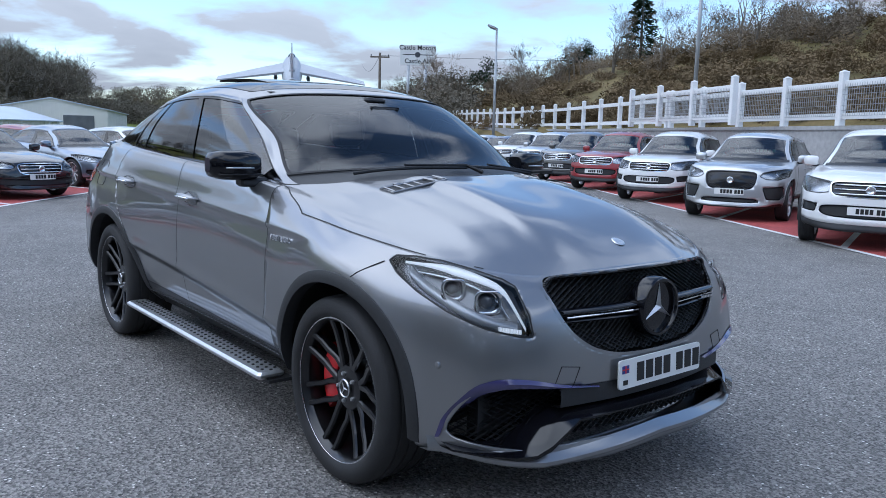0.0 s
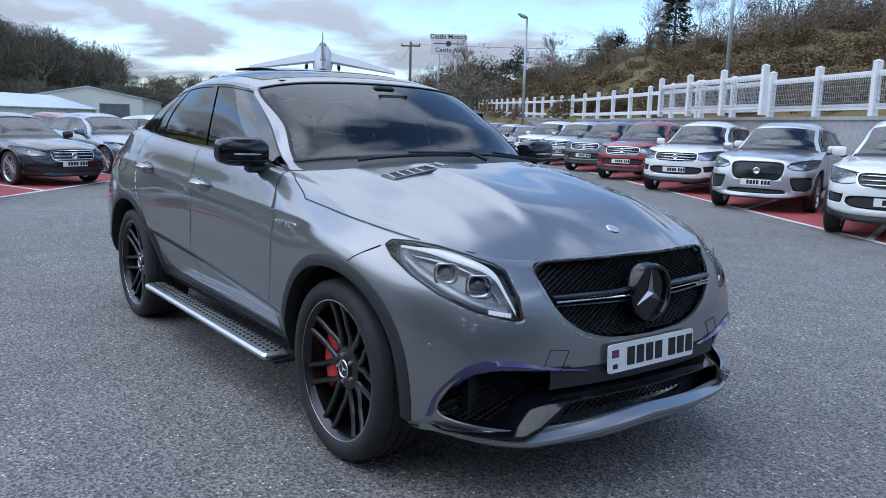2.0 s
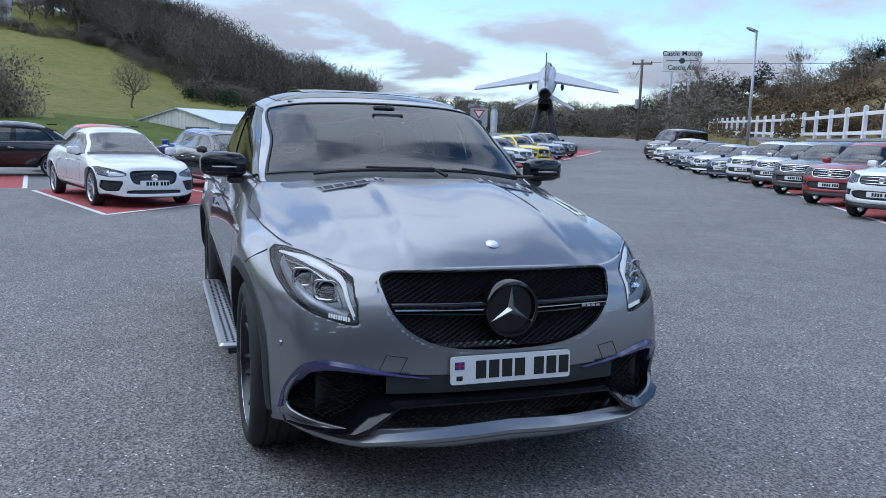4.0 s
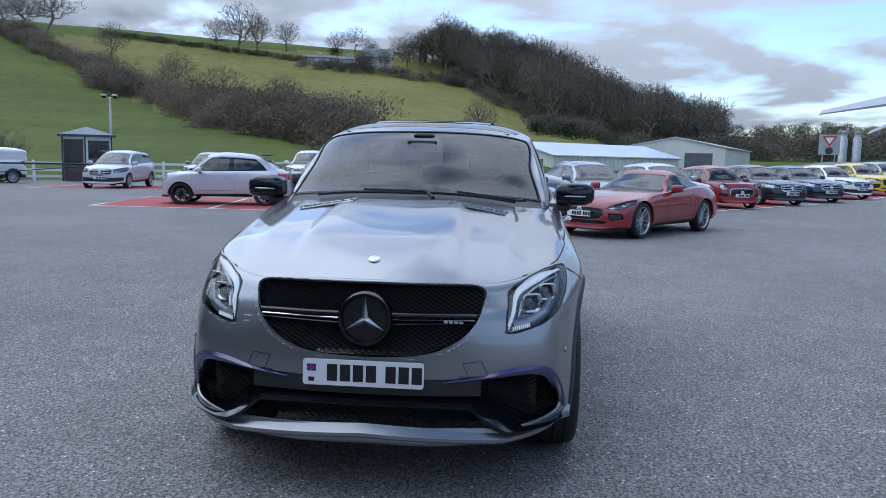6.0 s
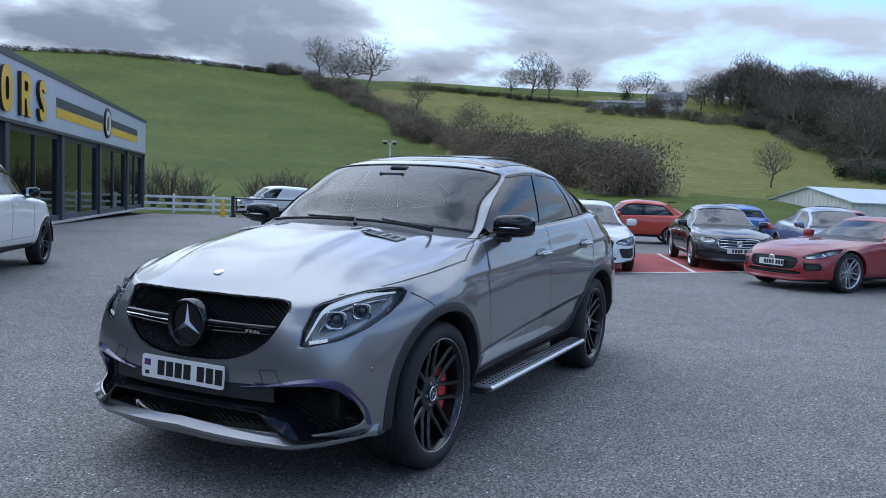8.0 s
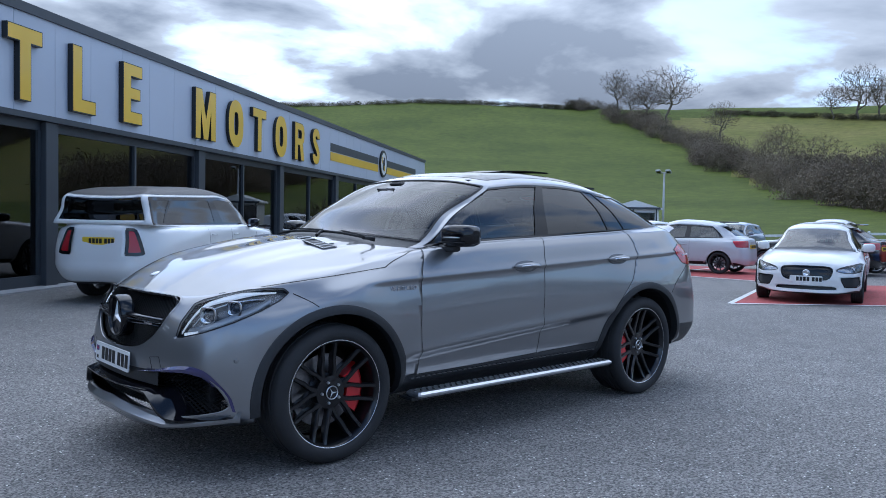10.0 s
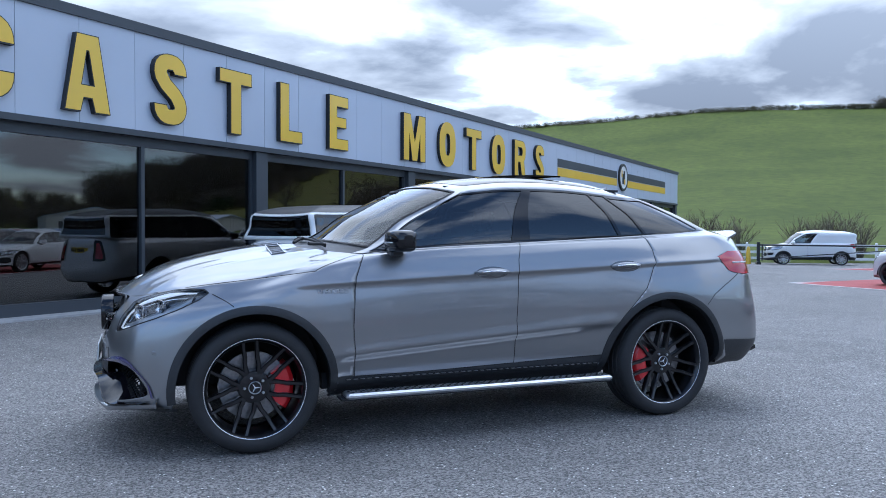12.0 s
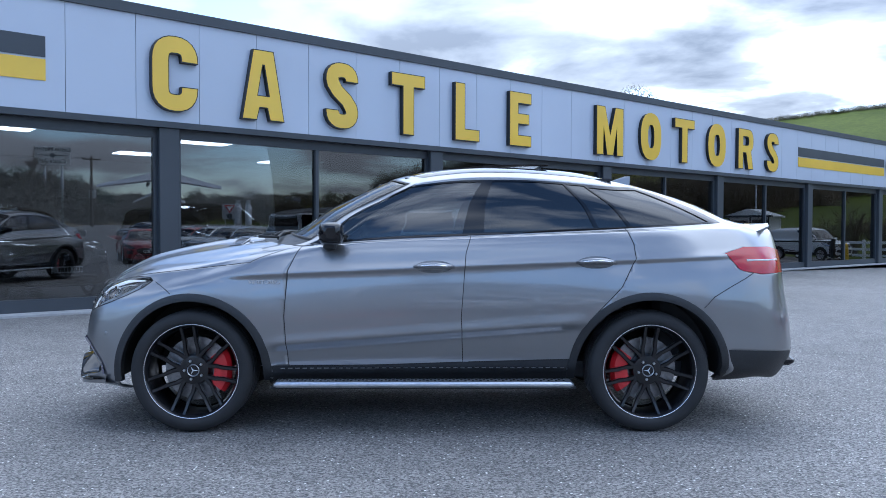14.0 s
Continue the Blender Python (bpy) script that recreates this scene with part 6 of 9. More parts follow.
def build_car(name, label, p, colour, x, y, heading, wheel_style="ten", rims="silver", doors=4, grille="bar", cladding=False, panel_van=False, group="", wing=False, sticker=False, roof=None, plate=True, rear_plate=False, fine=1):
    s = Shell(p, 6 * fine, 5)
    tree = probe(s)
    mat = PAINTS[colour]

    def x_at(yy, z, tail=False):
        h = tree.ray_cast(Vector((-5 if tail else 5, abs(yy) + 1e-3, z)), Vector((1 if tail else -1, 0, 0)))
        return h[0].x if h[0] else (p["xr"] if tail else p["xf"])

    def y_at(xx, z):
        h = tree.ray_cast(Vector((xx, 3, z)), Vector((0, -1, 0)))
        return h[0].y if h[0] else p["w"] * .95

    s.band("screen", 0, 3.8, 9.15, 10.9)
    if not panel_van:
        s.band("rear_screen", 13.4, 15, 9.3, 10.8)
    if panel_van:
        s.band("dlo", 5.6, 8.6, 9.0, 10.8)
        s.band("win_f", 6.0, 8.3, 9.2, 10.6, ["dlo"])
    else:
        s.band("dlo", 5.8, 12.9, 9.0, 10.9)
        s.band("win_f", 6.3, 8.85, 9.2, 10.7, ["dlo"])
        s.band("win_r", 9.15, 11.1, 9.2, 10.7, ["dlo"])
        s.band("win_q", 11.3, 12.6, 9.2, 10.7, ["dlo"])
    if p.get("three"):
        s.band("body", 11.9, 12.95, 8.9, 11.0, ["dlo", "win_q"])
        s.band("win_f", 6.2, 9.3, 9.2, 10.7, ["dlo", "win_f", "win_r"])
        s.band("win_r", 9.6, 11.6, 9.2, 10.7, ["dlo", "win_f", "win_r", "win_q"])
        s.band("dlo", 9.3, 9.6, 9.2, 10.7, ["win_f", "win_r"])
        s.band("dlo", 11.6, 11.9, 9.2, 10.7, ["win_r", "win_q"])
    s.band("cowl", 0, 4.6, 8.7, 9.15, ["body"])
    if roof:
        s.band("roof", 0, 15, 10.9, 13, ["body"])
    R = p["arch"]
    for ax, u0, u1 in ((p["ax"], 4.0, 8.4), (-p["ax"], 9.4, 13.4)):
        s.outline("hole", [(-ax + R * math.cos(2 * math.pi * k / 32), p["wheel"] + R * math.sin(2 * math.pi * k / 32)) for k in range(32)], 90, (u0, u1, -1, 6.4))
    zh, zs = p["zh"], p["zs"]
    side_glass = M["tint_glass" if roof else "car_glass"]
    for nm, poly in front_outlines(grille, p):
        u1, v0, v1 = {"grille": (4.2, 2.0, 6.6), "duct": (5.0, .9, 5.0), "side_duct": (5.0, .9, 5.0), "headlamp": (5.9, 2.6, 7.2)}[nm]
        s.outline(nm, poly, 0, (-1 if nm != "headlamp" else .8, u1, v0, v1))
    a_, zc_ = -p["xr"], p["zc"]
    tall_lamp = p.get("level", 0) > .9
    zt, zb = (zc_ - .08, zc_ - .44) if tall_lamp else (zc_ * .97, zc_ * .78)
    s.outline("tail", [(a_ - (.11 if tall_lamp else .36), zt), (a_ + .3, zt), (a_ + .3, zb), (a_ - (.10 if tall_lamp else .24), zb)], 90, (12.2, 14.1, 2.5, 8.9))
    if cladding:
        s.band("clad", 0, 15, 0, 2.0, ["body"])
    else:
        s.band("clad", 0, 15, 0, 1.0, ["body"])
    car = thing(name, label, "van" if panel_van else "car", pose(x, y, lot_z(x, y), 0, 0, heading), group)
    part("body", s.mesh("body", "body", mat, thick=.01), car)
    if roof:
        part("roof", s.mesh("roof", "roof", M["black_plastic"], push=.002), car)
    part("lower_trim", s.mesh("lower_trim", "clad", M["black_plastic"]), car)
    part("cowl", s.mesh("cowl", "cowl", M["black_plastic"], push=-.004), car)
    part("windscreen", s.mesh("windscreen", "screen", M["car_glass"], push=-.003), car)
    if not panel_van:
        part("rear_window", s.mesh("rear_window", "rear_screen", side_glass, push=-.003), car)
    for nm, pn, mt in (("grille", "grille", M["gloss_black"]), ("lower_intake", "duct", M["black_plastic"])):
        me = s.mesh(pn, pn if pn == "grille" else "duct", mt, push=-.018)
        if me:
            part(nm, me, car)
            rs = s.rim_strip(nm + "_edge", pn, M["chrome"] if pn == "grille" and grille in ("bar", "hex") else M["gloss_black"], .016, .003)
            if rs:
                part(nm + "_edge", rs, car)
    gl = [q for nm, q in front_outlines(grille, p) if nm == "grille"]
    if gl:
        ys, zs_ = [q[0] for q in gl[0]], [q[1] for q in gl[0]]
        z0, z1, yw = min(zs_), max(zs_), max(ys)
        zm = (z0 + z1) / 2
        if grille in ("mouth", "low", "hex"):
            loop = [q for q in gl[0] if q[0] > .01]
            loop = loop + [(-y_, z_) for y_, z_ in reversed(loop)]
            b = lattice(loop, .060, .0055, lambda y_, z_: x_at(min(abs(y_), yw * .9), z_) - .012, .008)
            part("grille_mesh", b.mesh("grille_mesh", M["black_plastic"]), car)
        else:
            for k in range(3 if grille == "bar" else 2):
                z = z0 + (z1 - z0) * (k + .75) / (3.5 if grille == "bar" else 2.6)
                wd = yw * .90
                pts = [(x_at(abs(yy), z) + .004, yy, z) for yy in (-wd, -wd / 2, .001, wd / 2, wd)]
                part("grille_bar", Bag().tube(pts, .012, 5).mesh("grille_bar", M["chrome"], True), car)
        ex = x_at(0, zm if grille != "low" else z1 - .05)
        b = Bag().lathe([(.062, -.02), (.062, .012), (.045, .018), (.040, .010), (0, .012)], 20, "x", Matrix.Translation((ex + .006, 0, zm if grille != "low" else z1 - .05)))
        part("round_emblem", b.mesh("round_emblem", M["chrome"], True), car)
    for side in (1, -1):
        sd = s.mesh("side_intake", "side_duct", M["black_plastic"], side, push=-.018)
        if sd:
            part("side_intake", sd, car)
            part("side_intake_edge", s.rim_strip("side_intake_edge", "side_duct", M["gloss_black"], .016, .003, side), car)
        part("window_trim", s.mesh("window_trim", "dlo", M["gloss_black"], side, push=.001), car)
        part("front_window", s.mesh("front_window", "win_f", side_glass, side, push=-.003), car)
        if not panel_van:
            part("rear_side_window", s.mesh("rear_side_window", "win_r", side_glass, side, push=-.003), car)
            part("quarter_window", s.mesh("quarter_window", "win_q", M["tint_glass"], side, push=-.003), car)
        hl = part("headlamp", s.mesh("headlamp", "headlamp", M["lamp_glass"], side, push=.001), car)
        part("lamp_back", s.mesh("lamp_back", "headlamp", M["lamp_chrome"], side, push=-.025), hl)
        part("lamp_edge", s.rim_strip("lamp_edge", "headlamp", M["dark_gap"], .012, .002, side), hl)
        b = Bag()
        cells = s.faces("headlamp")
        if len(cells):
            c = np.mean([s.P[i, j] - .008 * s.N[i, j] for i, j in cells], 0)
            n = np.mean([s.N[i, j] for i, j in cells], 0)
            n = n / np.linalg.norm(n)
            m = Matrix.Translation((c[0], side * c[1], c[2])) @ Vector((n[0], side * n[1], n[2])).to_track_quat("X", "Z").to_matrix().to_4x4()
            b.lathe([(.055, -.01), (.05, .0), (.03, .012), (0, .014)], 14, "x", m)
            part("projector", b.mesh("projector", M["chrome"], True), hl)
        tl = part("tail_lamp", s.mesh("tail_lamp", "tail", M["tail_red"], side, push=.003), car)
        if tall_lamp:
            part("lamp_surround", s.rim_strip("lamp_surround", "tail", M["gloss_black"], .05, .005, side), tl)
        mirror_parts(car, side, (p["xc"] - .42, side * (y_at(p["xc"] - .42, p["zc"] - .06) - .01), p["zc"] + .03), M["gloss_black"] if roof else mat, .85)
        # shut lines and handles
        xs = [p["xc"] - .18, p["xc"] - 1.20] + ([-p["ax"] + .42] if doors == 4 else [])
        if doors == 2:
            xs[1] = p["xc"] - 1.35
        if panel_van:
            xs = [p["xc"] - .10, p["xc"] - 1.10]
        b = Bag()
        for xx in xs:
            pts = []
            for k in range(12):
                z = zs + .08 + (p["zc"] - zs - .10) * k / 11
                if math.hypot(xx + p["ax"], z - p["wheel"]) < R + .01:
                    continue
                pts.append((xx, side * (y_at(xx, z) + .0005), z))
            if len(pts) > 1:
                part("shut_line", Bag().tube(pts, .003, 4).mesh("shut_line", M["dark_gap"]), car)
        zz = zs + .10
        pts = [(xx, side * (y_at(xx, zz) + .0005), zz) for xx in np.linspace(xs[0], xs[-1], 8)]
        b.tube(pts, .003, 4)
        part("shut_line", b.mesh("shut_line", M["dark_gap"]), car)
        for xx in xs[1:]:
            z = p["zc"] - .17
            hx = xx + .16
            yy = y_at(hx, z)
            b = Bag().tube([(hx - .09, side * yy, z), (hx - .06, side * (yy + .03), z + .004), (hx + .06, side * (yy + .03), z + .004), (hx + .09, side * yy, z)], .011, 6)
            part("door_handle", b.mesh("door_handle", M["chrome"] if colour in ("black", "navy") else mat, True), car)
        for ax in (p["ax"], -p["ax"]):
            sc = p["wheel"] / .388
            part("wheel_well", well(ax, p["wheel"], R - .005, side * p["w"] * .5, side * p["w"] * .97), car)
            if cladding:
                part("wheel_arch_trim", arch_trim(p, side, ax, p["wheel"], R - .02, R + .035, y_at, n=20), car)
            else:
                part("wheel_arch_lip", arch_trim(p, side, ax, p["wheel"], R - .012, R + .012, y_at, n=20, mat=mat, name="wheel_arch_lip", proud=.004), car)
            add_wheel(car, (ax, side * (p["w"] * .965 - .145 * sc * .8), p["wheel"]), sc, side < 0, wheel_style, M["rim_black" if rims == "black" else "rim_silver"], width=.8)
    if plate:
        zp = zs + .14 if grille != "low" else zs + .2
        add_plate(car, Matrix.Translation((x_at(0, zp) + .004, 0, zp)))
        zp = p["zh"] * .9
        if rear_plate:
            add_plate(car, Matrix.Translation((x_at(0, zp, True) - .004, 0, zp)) @ Matrix.Rotation(math.pi, 4, "Z"), yellow=True)
    # cabin
    b = Bag().box(-p["ax"] - .3, -p["w"] * .78, zs, p["xc"] - .1, p["w"] * .78, zs + .08)
    part("cabin_floor", b.mesh("cabin_floor", M["interior"]), car)
    b = Bag().box(p["xc"] - .50, -p["w"] * .74, zs + .35, p["xc"] - .16, p["w"] * .74, p["zc"] - .06, bevel=.04)
    part("dashboard", b.mesh("dashboard", M["interior"]), car)
    for yy in (.36, -.36):
        seat(car, (p["xc"] - 1.15, yy * p["w"] / .95, zs + .18), .50, p["h"] - zs - .62)
    if not panel_van:
        seat(car, (-p["ax"] + .35, 0, zs + .20), p["w"] * 1.35, p["h"] - zs - .66)
    else:
        b = Bag().box(p["xr"] + .3, -p["w"] * .6, zs + .1, p["xc"] - 1.6, p["w"] * .6, p["h"] - .3)
        part("bulkhead", b.mesh("bulkhead", M["interior"]), car)
    if wing:
        b = Bag().box(p["xrr"] - .22, -p["yt"] * .9, p["h"] - .085, p["xrr"] + .06, p["yt"] * .9, p["h"] - .05, bevel=.015)
        part("roof_spoiler", b.mesh("roof_spoiler", M["gloss_black"]), car)
    if sticker:
        b = Bag()
        zc, xc, xt, h = p["zc"], p["xc"], p["xt"], p["h"]
        f = .40
        bx, bz = xc + (xt - xc) * f - .02, zc + (h - .09 - zc) * f + .01
        for k in range(5):
            b.box(-.045, .10 + k * .075, -.004, .045, .15 + k * .075, .004, Matrix.Translation((bx - .06, 0, bz - .02)) @ Matrix.Rotation(math.atan2(h - zc, xc - xt), 4, "Y"))
        part("price_bars", b.mesh("price_bars", M["price"]), car, "pale green price bars on the windscreen")
    return car


M["price"] = material("pale green lettering", (.45, .75, .55), .5)
S = {
    "suv": shape(2.87, 4.73, 1.92, 1.66, "suv"), "suv_big": shape(2.90, 4.80, 1.94, 1.72, "suv"), "suv_mid": shape(2.68, 4.45, 1.87, 1.68, "suv"),
    "rover": shape(2.92, 5.0, 1.99, 1.83, "box"), "saloon": shape(2.84, 4.68, 1.83, 1.42, "saloon"), "saloon_l": shape(2.91, 4.96, 1.88, 1.46, "saloon"),
    "coupe": shape(2.62, 4.48, 1.92, 1.31, "coupe"), "city": shape(2.30, 3.66, 1.63, 1.49, "small", .66), "mini": shape(2.50, 3.85, 1.73, 1.41, "small", .70),
    "hatch": shape(2.63, 4.30, 1.80, 1.46, "hatch"), "hatch_s": shape(2.54, 3.97, 1.71, 1.47, "hatch", .80), "mpv": shape(2.85, 4.80, 1.92, 1.65, "mpv"),
    "van": shape(2.73, 4.38, 1.81, 1.80, "van"), "bus": shape(3.0, 4.90, 1.90, 1.97, "van"),
}


def hd(deg):
    return math.cos(radians(deg)), math.sin(radians(deg))


def from_front_axle(shape_name, fx, fy, deg):
    """Middle of a car whose front axle's middle is at (fx, fy)."""
    c, s_ = hd(deg)
    a = S[shape_name]["ax"]
    return fx - a * c, fy - a * s_


# the row in front of the white fence, all nose out
ROW_A = [("white_suv", "white SUV with chrome grille bars in a marked bay", "suv_big", "white", "bar", True), ("silver_suv", "silver SUV with black mesh grille in a marked bay", "suv", "silver", "mouth", False),
         ("white_suv", "white compact SUV with dark roof in a marked bay", "suv_mid", "white", "bar", True), ("red_suv", "dark red compact SUV in a marked bay", "suv_mid", "red", "bar", True),
         ("grey_suv", "dark grey SUV in a marked bay", "suv_mid", "grey", "bar", True), ("silver_suv", "silver compact SUV in a marked bay", "suv_mid", "silver", "bar", True),
         ("white_suv", "white compact SUV in a marked bay", "suv_mid", "white", "bar", True), ("blue_hatchback", "dark blue hatchback in a marked bay", "hatch", "blue", "bar", False),
         ("silver_hatchback", "silver hatchback in a marked bay", "hatch", "silver", "bar", False), ("blue_saloon", "dark blue saloon in a marked bay", "saloon", "blue", "bar", False), ("navy_saloon", "navy saloon in a marked bay", "saloon", "navy", "bar", False),
         ("white_hatchback", "white hatchback in a marked bay", "hatch", "white", "bar", False), ("black_minibus", "black passenger van in a marked bay", "bus", "black", "bar", False)]
for i, (nm, lb, sh, col, gr, cl) in enumerate(ROW_A):
    f = i if i < 5 else i
    fx, fy = -.75 - 3.28 * f, 9.35 + 1.98 * f
    if i >= 5:
        fx, fy = -.75 - 3.28 * 5 - 2.9 * (f - 5), 9.35 + 1.98 * 5 + 1.30 * (f - 5)
    cx_, cy_ = from_front_axle(sh, fx, fy, -71)
    build_car(nm, lb, S[sh], col, cx_, cy_, -71, "ten" if i % 2 else "five", "silver", grille=gr, cladding=cl, group="cars along the fence", sticker=1 <= i <= 3)

# the row that faces the walk
XE = (-10.75, -1.72)
ROW_B = [("white_saloon", "white sports saloon with black mesh grille in a red bay", "saloon", "white", "mouth", 0, "ten"), ("black_saloon", "black saloon with chrome grille in a red bay", "saloon", "black", "bar", 1, "five"),
         ("silver_saloon", "pale steel-blue large saloon in a red bay", "saloon_l", "steel", "bar", 2, "ten"), ("silver_hatchback", "silver hatchback parked among the saloons", "hatch", "silver", "bar", 3, "ten"),
         ("red_hatchback", "red hatchback with chrome-edged grille and round lamps", "mini", "red", "hex", 4, "ten"), ("black_hatchback", "black hatchback parked in the long row", "hatch", "navy", "bar", 5, "ten"),
         ("blue_hatchback", "dark blue hatchback parked in the long row", "hatch", "blue", "bar", 6, "ten"), ("white_hatchback", "white small hatchback parked in the long row", "hatch_s", "white", "bar", 7, "ten"),
         ("yellow_hatchback", "bright yellow small hatchback in the long row", "hatch_s", "yellow", "mouth", 8, "ten"), ("grey_hatchback", "grey-blue small hatchback in the long row", "hatch_s", "steel", "bar", 9, "ten"),
         ("black_hatchback", "black small hatchback at the row's end", "hatch_s", "black", "bar", 10, "ten")]
for nm, lb, sh, col, gr, i, ws in ROW_B:
    if i < 4:
        fx, fy = XE[0] - 2.78 * i, XE[1] + 2.45 * i
    else:
        fx, fy = -21.6 - 3.05 * (i - 4), 7.75 + 2.50 * (i - 4)
    cx_, cy_ = from_front_axle(sh, fx, fy, 19)
    build_car(nm, lb, S[sh], col, cx_, cy_, 19, ws, "silver", grille=gr, group="cars facing the yard", sticker=i < 2, doors=2 if sh == "mini" else 4)

# red sports coupe that stands out of its row
c_, s_ = hd(-38)
build_car("red_sports_coupe", "dark red two-door sports coupe with silver wheels", S["coupe"], "red", -10.45 - 1.31 * c_, 2.35 - 1.31 * s_, -38, "five", "silver", doors=2, grille="low", fine=2)
# small cars nearer the showroom
build_car("pale_grey_city_car", "pale grey three-door city car with black wheels", S["city"], "palegrey", -16.6, -7.75, -79, "ten", "black", doors=2, grille="small", wing=True, rear_plate=True)
build_car("black_city_car", "black three-door city car with silver wheels", S["city"], "black", -19.6, -5.4, -84, "ten", "silver", doors=2, grille="small", wing=True, rear_plate=True)
build_car("orange_city_car", "orange-red three-door city car with pale wheels", S["city"], "orange", -22.2, -3.4, -72, "ten", "silver", doors=2, grille="small", wing=True)
build_car("silver_people_carrier", "pale silver people carrier parked near the booth", S["mpv"], "palegrey", -28.0, -17.0, 8, "ten", "silver", grille="bar")
build_car("silver_crossover", "steel-blue crossover with black trim and roof rails", S["suv_mid"], "steel", -31.4, -14.2, 8, "ten", "silver", grille="bar", cladding=True)
build_car("white_suv", "white SUV beside the black city car", S["suv_mid"], "white", -27.5, -8.2, 10, "ten", "silver", grille="bar")
build_car("blue_hatchback", "bright blue hatchback behind the black saloon", S["hatch"], "brightblue", -21.5, -.2, 199, "ten", "silver", grille="bar")
build_car("red_hatchback", "red hatchback behind the saloons", S["hatch"], "red", -24.5, 2.6, 199, "ten", "silver", grille="bar")
build_car("white_panel_van", "white panel van beside the black barrier", S["van"], "white", -30.5, -25.6, -37, "ten", "silver", grille="bar", panel_van=True, cladding=True)
build_car("white_luxury_suv", "white full-size SUV with black roof and wheels beside the showroom", S["rover"], "white", -2.07, -9.07, 218, "five", "black", grille="bar", roof="black", rear_plate=True)


# ---- marked bays ----
def strip(name, pts, w, mat, z=.006, closed=False):
    b = Bag()
    pts = [Vector(p) for p in pts]
    if closed:
        pts = pts + [pts[0]]
    for a, c in zip(pts, pts[1:]):
        n = int(max(1, (c - a).length // 4))
        d = (c - a).normalized()
        o = Vector((-d.y, d.x)) * w / 2
        for k in range(n):
            p, q = a + (c - a) * (k / n), a + (c - a) * ((k + 1) / n)
            b.add([(v.x, v.y, lot_z(v.x, v.y) + z) for v in (p - o, q - o, q + o, p + o)], [(0, 1, 2, 3)])
    return b.mesh(name, mat)


def sheet(name, corners, mat, z=.004, n=14):
    a, b_, c, d = [Vector(p) for p in corners]
    v = []
    for i in range(n + 1):
        for j in range(4):
            p = (a + (b_ - a) * i / n).lerp(d + (c - d) * i / n, j / 3)
            v.append((p.x, p.y, lot_z(p.x, p.y) + z))
    f = [(i * 4 + j, (i + 1) * 4 + j, (i + 1) * 4 + j + 1, i * 4 + j + 1) for i in range(n) for j in range(3)]
    me = mesh_of(name, v, f, mat)
    if me.polygons[0].normal.z < 0:
        me.flip_normals()
    return me


def bays(corner, step, count, deep, deg, label):
    """A row of red bays: its front corner, the step from bay to bay, and the way the cars face."""
    c, s_ = hd(deg + 180)
    a = Vector(corner)
    e = a + Vector(step) * count
    back_ = Vector((c, s_)) * deep
    tagged(new("bay_surface", sheet("bay_surface", (a, e, e + back_, a + back_), M["red_paint"])), "red bay surfacing with white lines", "parking bay", kind="structure")
    ln = strip("bay_line", [a, e], .11, M["line"], .010)
    tagged(new("bay_line", ln), label, "road marking", kind="structure")
    for k in range(count + 1):
        p = a + Vector(step) * k
        tagged(new("bay_line", strip("bay_line", [p, p + back_], .10, M["line"], .009)), label, "road marking", kind="structure")


bays((2.45, 6.55), (-3.24, 2.06), 6, 5.2, -71, "white painted bay line")
bays((-16.99, 18.91), (-2.9, 1.30), 8, 5.2, -71, "white painted bay line")
bays((-8.75, -2.2), (-2.95, 2.46), 13, 5.4, 19, "white painted bay line")
bays((-14.2, -10.6), (-.10, 3.2), 2, 5.0, 8, "white painted bay line")
bays((-25.0, -19.4), (-.6, 3.0), 3, 5.0, 8, "white painted bay line")


# ---- showroom ----
FD, FN = Vector((-.783, -.622, 0)).normalized(), Vector((-.622, .783, 0)).normalized()
FO = FN * -8.25
# s along the front, w outwards from it, z up
FM = Matrix(((FD.x, FN.x, 0, FO.x), (FD.y, FN.y, 0, FO.y), (0, 0, 1, 0), (0, 0, 0, 1)))
S0, S1, DEEP = -22.0, 41.2, 15.0


def front_box(bag, s0, w0, z0, s1, w1, z1, bevel=0.0):
    """A box in the front's own axes (which are left-handed, so its faces are turned)."""
    k = len(bag.f)
    bag.box(s0, w0, z0, s1, w1, z1, FM, bevel=bevel)
    bag.f[k:] = [tuple(reversed(f)) for f in bag.f[k:]]
    return bag


def front_part(name, boxes, mat, parent, label="", bevel=0.0):
    b = Bag()
    for q in boxes:
        front_box(b, *q, bevel=bevel)
    return part(name, b.mesh(name, mat), parent, label)


def band(path, w, closed=False):
    """The outlines (one, or two when closed) of a stroke of width w along a path."""
    n, left, right = len(path), [], []
    for k in range(n):
        a, c = (path[k - 1], path[(k + 1) % n]) if closed else (path[max(k - 1, 0)], path[min(k + 1, n - 1)])
        d = Vector((c[0] - a[0], c[1] - a[1])).normalized() * w / 2
        left.append((path[k][0] - d.y, path[k][1] + d.x))
        right.append((path[k][0] + d.y, path[k][1] - d.x))
    return [left, right] if closed else [left + right[::-1]]


def bow(cx_, cz_, rx, rz, a0, a1, n=12, power=.8):
    """Part of a squarish ellipse, from a0 to a1 degrees."""
    out = []
    for k in range(n + 1):
        a = radians(a0 + (a1 - a0) * k / n)
        c, s_ = math.cos(a), math.sin(a)
        out.append((cx_ + rx * math.copysign(abs(c) ** power, c), cz_ + rz * math.copysign(abs(s_) ** power, s_)))
    return out


